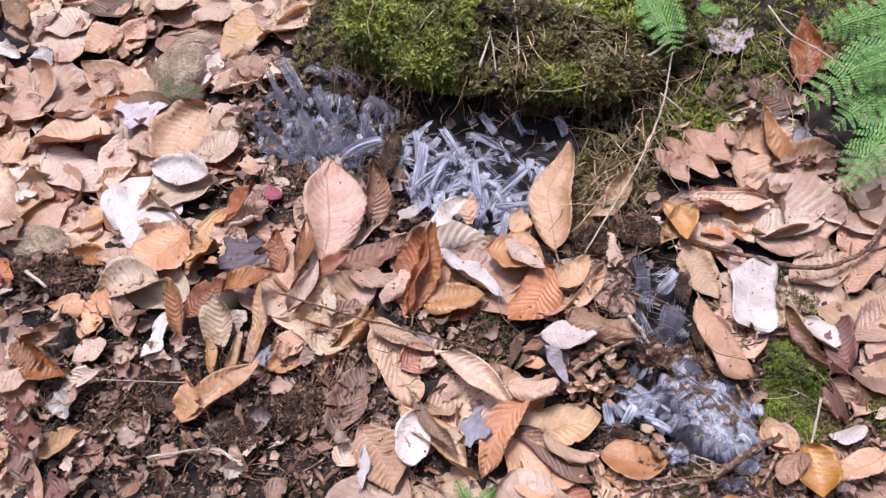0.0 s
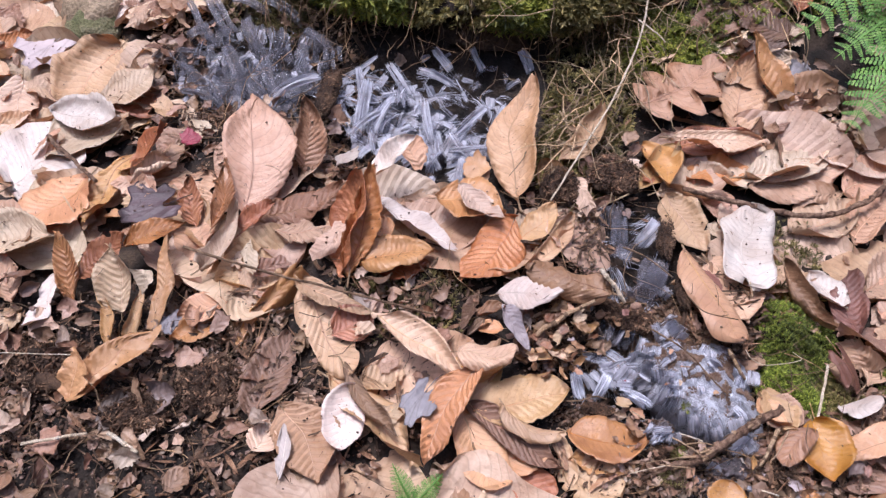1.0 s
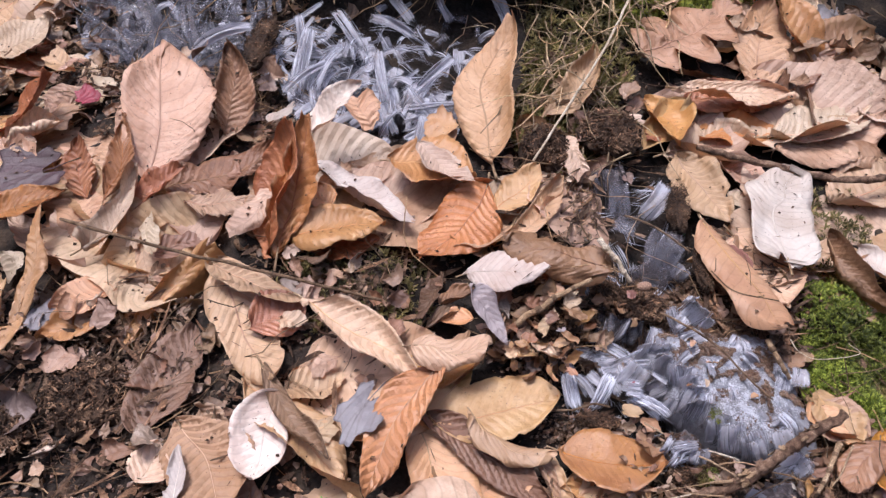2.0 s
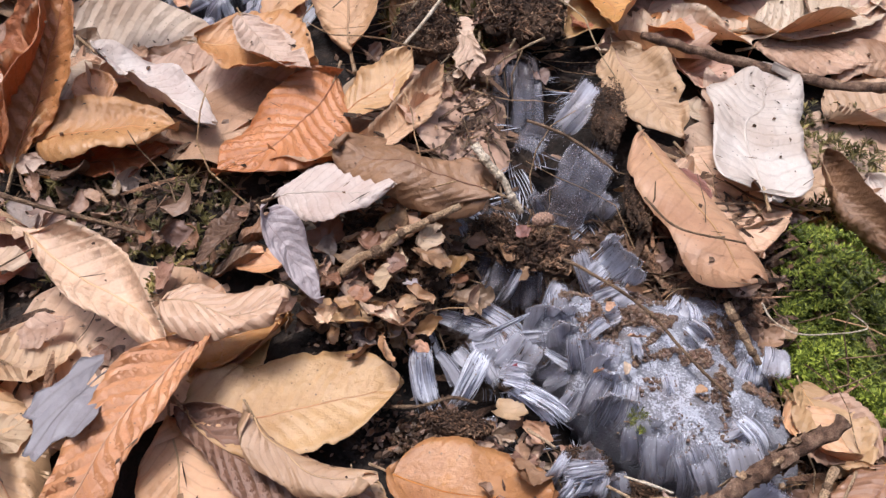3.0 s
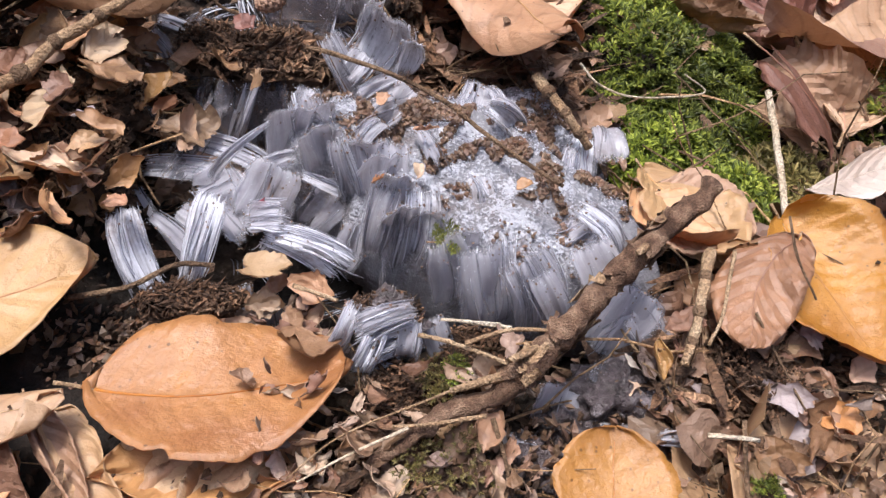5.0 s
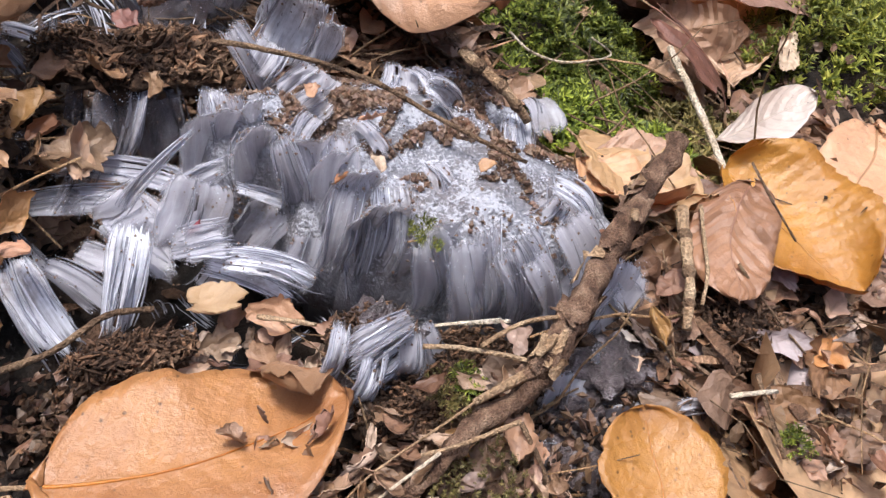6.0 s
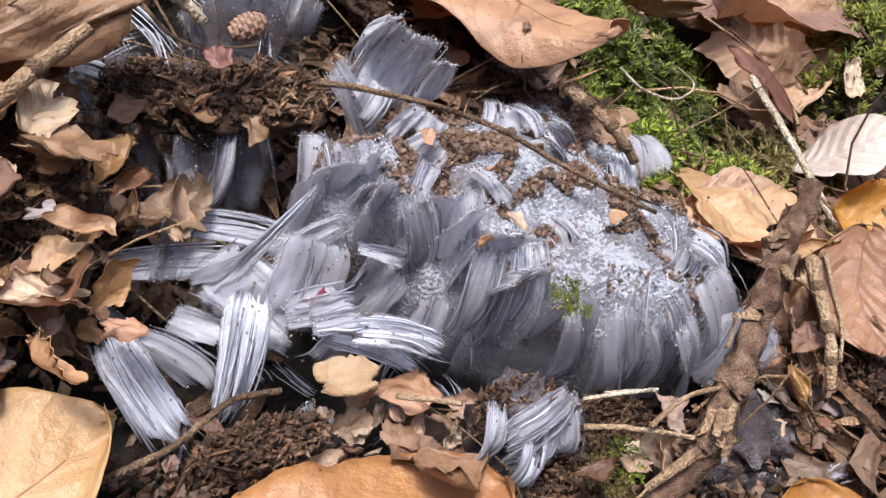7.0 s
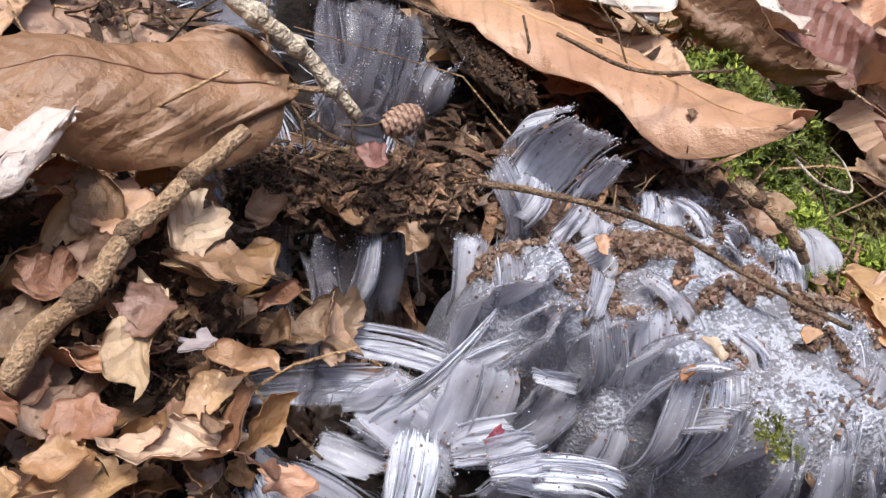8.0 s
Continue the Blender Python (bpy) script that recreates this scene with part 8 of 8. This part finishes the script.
leaf("scrap", (0.2353, 0.4401, 0.0797), (0.2379, 0.4367, 0.0754), 0.0084, "brown2", 0, 0.15, 0)
leaf("scrap", (0.2353, 0.4461, 0.0824), (0.2369, 0.4399, 0.0817), 0.0074, "brown2", 0, 0.15, 0)
leaf("scrap", (0.3053, 0.4296, 0.0912), (0.3048, 0.4241, 0.0906), 0.0028, "pale", 0, 0.15, 0)
leaf("scrap", (0.2958, 0.4235, 0.0921), (0.2989, 0.4246, 0.0924), 0.0022, "orange", 0, 0.15, 0)
leaf("scrap", (0.2731, 0.4297, 0.0780), (0.2762, 0.4306, 0.0802), 0.0018, "red", 0, 0.15, 0)
leaf("scrap", (0.2997, 0.4499, 0.0913), (0.3021, 0.4480, 0.0912), 0.0043, "yellow", 0, 0.15, 0)
leaf("scrap", (0.3270, 0.4278, 0.0878), (0.3285, 0.4244, 0.0875), 0.0043, "yellow", 0, 0.15, 0)
leaf("scrap", (0.3054, 0.4376, 0.0921), (0.3112, 0.4388, 0.0925), 0.0022, "tan", 0, 0.15, 0)
leaf("scrap", (0.3448, 0.3948, 0.0707), (0.3469, 0.3907, 0.0703), 0.0020, "white", 0, 0.15, 0)
leaf("scrap", (0.2654, 0.4755, 0.0830), (0.2712, 0.4689, 0.0824), 0.0082, "brown2", 0, 0.15, 0)
leaf("scrap", (0.2698, 0.4725, 0.0928), (0.2757, 0.4729, 0.0931), 0.0061, "pinkbrown", 0, 0.15, 0)
leaf("scrap", (0.2738, 0.4601, 0.0855), (0.2763, 0.4603, 0.0896), 0.0071, "brown2", 0, 0.15, 0)
leaf("scrap", (0.3190, 0.3940, 0.0756), (0.3161, 0.3847, 0.0704), 0.0058, "tan", 0, 0.15, 0)
leaf("scrap", (0.3023, 0.3848, 0.0659), (0.3137, 0.3825, 0.0701), 0.0073, "tan2", 0, 0.15, 0)
leaf("beech", (0.3503, 0.3953, 0.0750), (0.3502, 0.3883, 0.0702), 0.0053, "tan2", 0, 1.6, 0)
leaf("scrap", (0.3539, 0.3860, 0.0681), (0.3530, 0.3744, 0.0667), 0.0081, "brown2", 0, 0.15, 0)
leaf("scrap", (0.3566, 0.3620, 0.0654), (0.3703, 0.3637, 0.0661), 0.0073, "greyb", 0, 0.15, 0)
leaf("scrap", (0.3782, 0.3767, 0.0699), (0.3909, 0.3779, 0.0706), 0.0084, "tan2", 0, 0.15, 0)
leaf("scrap", (0.2802, 0.4168, 0.0720), (0.2890, 0.4112, 0.0715), 0.0080, "yellow", 0, 0.15, 0)
leaf("scrap", (0.2699, 0.4198, 0.0727), (0.2798, 0.4164, 0.0747), 0.0119, "yellow", 0, 0.15, 0)
leaf("scrap", (0.2388, 0.4645, 0.0867), (0.2521, 0.4599, 0.0866), 0.0132, "yellow", 0, 0.15, 0)
leaf("scrap", (0.2272, 0.4412, 0.0755), (0.2365, 0.4385, 0.0756), 0.0107, "umber", 0, 0.15, 0)
leaf("scrap", (0.2164, 0.4589, 0.0851), (0.2251, 0.4515, 0.0846), 0.0119, "brown2", 0, 0.15, 0)
leaf("scrap", (0.2061, 0.4401, 0.0746), (0.2183, 0.4413, 0.0732), 0.0126, "umber", 0, 0.15, 0)
leaf("oval", (0.2021, 0.3621, 0.0574), (0.2323, 0.3866, 0.0634), 0.0249, "buff", 0, 0.1, 0, 0.6)
leaf("torn", (0.2502, 0.3657, 0.0577), (0.2824, 0.3832, 0.0630), 0.0160, "tan2", 0, 0.15, 0)
leaf("torn", (0.2378, 0.3933, 0.0664), (0.2482, 0.3659, 0.0596), 0.0120, "buff", 0, 0.7, 0)
leaf("beech", (0.2598, 0.3676, 0.0573), (0.2740, 0.3879, 0.0632), 0.0109, "buff", 0, 0.15, 0)
leaf("beech", (0.2021, 0.3743, 0.0568), (0.2133, 0.3858, 0.0606), 0.0165, "orange3", 0, 0.15, 0)
leaf("beech", (0.1672, 0.4284, 0.0697), (0.2055, 0.4384, 0.0743), 0.0217, "orange4", 0, 0.1, 0, 0.6)
leaf("beech", (0.1784, 0.4183, 0.0630), (0.2020, 0.4376, 0.0701), 0.0231, "tan2", 0, 0.15, 0)
leaf("torn", (0.2440, 0.3800, 0.0600), (0.2760, 0.3640, 0.0585), 0.0300, "buff", 0, 0.2, 0.03, 1.2)
leaf("torn", (0.2180, 0.3740, 0.0575), (0.2360, 0.3560, 0.0555), 0.0240, "orange3", 0, 0.3, 0.0)
leaf("beech", (0.1990, 0.3800, 0.0580), (0.2140, 0.3480, 0.0550), 0.0220, "tan2", 0, 0.3, 0.0)
# == end placed leaves ==


FRAGMENTS = leaf_material("torn_leaf_heap", (0.34, 0.21, 0.13), (0.16, 0.09, 0.055), island=True, thin=0.15, pleat=0.5,
                          tones=((0.16, 0.09, 0.055), (0.34, 0.19, 0.11), (0.58, 0.38, 0.27), (0.24, 0.13, 0.08), (0.68, 0.54, 0.43), (0.38, 0.21, 0.12), (0.27, 0.20, 0.17)))


def fragment_heap(count, x0, x1, y0, y1, low, rise, sizes, seed, joined=False):
    """Crumpled torn bits of brown leaves, heaped over bark and soil."""
    rng = random.Random(seed)
    heap = Heap()
    for i in range(count):
        x, y = rng.uniform(x0, x1), rng.uniform(y0, y1)
        z = max(gz(x, y) + 0.002, low + rise * (y - y0) + rng.uniform(-0.006, 0.003))
        a, l = rng.uniform(0, 2 * math.pi), rng.uniform(*sizes)
        d = Vector((math.cos(a), math.sin(a), rng.uniform(-0.7, 0.9))).normalized() * l
        p, w, roll, curl = Vector((x, y, z)), l * rng.uniform(0.45, 0.9), rng.uniform(-60, 60), rng.uniform(0.2, 1.6)
        if joined:
            verts, faces, uvs, _ = blade("scrap", l, w, curl, 0.0, rng, crumple=2.4)
            m = axes(p, p + d, roll)
            heap.add([m @ v for v in verts], faces, uvs)
        else:
            leaf("scrap", p, p + d, w, rng.choice(("brown2", "umber", "greyb", "brown", "umber", "brown2", "ribbed")), roll, curl - 0.4)
    if joined:
        ob = new("torn_leaf_heap", mesh_of("torn_leaf_heap", heap.v, heap.f, FRAGMENTS, heap.uv))
        tagged(ob, "crumpled torn bits of brown and tan leaves", "leaf scraps", kind="stuff")


NEAR, WIDE = (0.004, 0.013), (0.006, 0.022)
fragment_heap(100, 0.204, 0.244, 0.433, 0.482, 0.0722, 0.36, NEAR, 71)
fragment_heap(14, 0.244, 0.256, 0.450, 0.484, 0.0740, 0.25, NEAR, 72)
fragment_heap(50, 0.262, 0.300, 0.404, 0.416, 0.0660, 0.10, (0.003, 0.009), 73, True)
fragment_heap(90, 0.345, 0.395, 0.355, 0.400, 0.0640, 0.12, (0.003, 0.010), 74, True)
fragment_heap(110, 0.272, 0.322, 0.372, 0.392, 0.0660, 0.40, (0.003, 0.010), 82, True)
fragment_heap(110, -0.21, 0.07, 0.325, 0.450, 0.0480, 0.16, (0.008, 0.026), 77, True)
fragment_heap(30, -0.26, -0.16, 0.450, 0.500, 0.0540, 0.10, WIDE, 78, True)
fragment_heap(50, 0.235, 0.275, 0.560, 0.640, 0.0900, 0.10, WIDE, 79, True)
fragment_heap(36, 0.10, 0.17, 0.455, 0.500, 0.0680, 0.12, WIDE, 80, True)
fragment_heap(40, -0.02, 0.06, 0.575, 0.640, 0.0760, 0.12, WIDE, 81, True)
fragment_heap(40, -0.125, -0.075, 0.620, 0.760, 0.0700, 0.12, WIDE, 83, True)
fragment_heap(40, -0.06, 0.06, 0.735, 0.800, 0.0950, 0.10, WIDE, 84, True)
fragment_heap(90, 0.31, 0.50, 0.66, 0.80, 0.0900, 0.14, (0.012, 0.040), 85, True)


def debris(count, seed):
    """Needles, flakes and crumbs that have fallen on the leaves."""
    rng = random.Random(seed)
    pts = np.concatenate(cover)
    cell = 0.0025
    xi = ((pts[:, 0] + 0.42) / cell).astype(int)
    yi = ((pts[:, 1] - 0.28) / cell).astype(int)
    wide, deep = 400, 250
    keep = (xi >= 0) & (xi < wide) & (yi >= 0) & (yi < deep)
    top = np.full((wide, deep), -1.0)
    np.maximum.at(top, (xi[keep], yi[keep]), pts[keep, 2])
    heap = Heap()
    for i in range(count):
        i0, j0 = rng.randrange(wide), rng.randrange(deep)
        if top[i0, j0] < 0:
            continue
        c = Vector((-0.42 + (i0 + rng.random()) * cell, 0.28 + (j0 + rng.random()) * cell, top[i0, j0] + 0.0003))
        if clean(c.x, c.y) or (c.x > 0.12 and c.y < 0.56 and rng.random() < 0.6):
            continue
        a = rng.uniform(0, 2 * math.pi)
        d = Vector((math.cos(a), math.sin(a), rng.uniform(-0.12, 0.12)))
        e = Vector((-d.y, d.x, rng.uniform(-0.2, 0.2)))
        if rng.random() < 0.22:
            l, b = 0.0012 + 0.006 * rng.random() ** 2, rng.uniform(0.00012, 0.0003)
        else:
            l, b = 0.0003 + 0.0014 * rng.random() ** 3, 0
            b = l * rng.uniform(0.3, 0.8)
        n = Vector((0, 0, b * 0.5))
        heap.add([c - d * l, c + e * b + n, c + d * l * rng.uniform(0.6, 1), c - e * b + n * 0.5, c + n * 2], [(0, 3, 4), (3, 2, 4), (2, 1, 4), (1, 0, 4), (0, 1, 2, 3)])
    ob = new("fallen_debris", mesh_of("fallen_debris", heap.v, heap.f, SPLINTER, heap.uv, False))
    tagged(ob, "brown needles and crumbs scattered over the leaves", "debris", kind="stuff")


debris(9000, 75)


def hanging_roots(count, seed):
    """Roots and shreds of moss that hang from the lip of the bank into the hollows."""
    rng = random.Random(seed)
    heap = Heap()
    for i in range(count):
        x = rng.uniform(-0.03, 0.27)
        y = 0.727 + 0.012 * noise.noise(Vector((x * 30, 0, 0))) + rng.uniform(-0.012, 0.016)
        p = Vector((x, y, plain(x, y) + rng.uniform(0.016, 0.044)))
        d = Vector((rng.uniform(-0.3, 0.3), rng.uniform(-0.5, 0.1), -1)).normalized()
        pts, step = [p], rng.uniform(0.003, 0.008)
        for k in range(6):
            d = (d + Vector((rng.uniform(-0.35, 0.35), rng.uniform(-0.35, 0.35), rng.uniform(-0.3, 0.2)))).normalized()
            pts.append(pts[-1] + d * step)
        r = rng.uniform(0.0002, 0.0007)
        v, f = tube(pts, [r * (1 - 0.1 * k) for k in range(7)], 4)
        heap.add(v, f)
    ob = new("hanging_roots", mesh_of("hanging_roots", heap.v, heap.f, CLOD_STEM, heap.uv))
    tagged(ob, "thin brown roots hanging from a mossy bank", "roots", kind="stuff")


hanging_roots(170, 76)
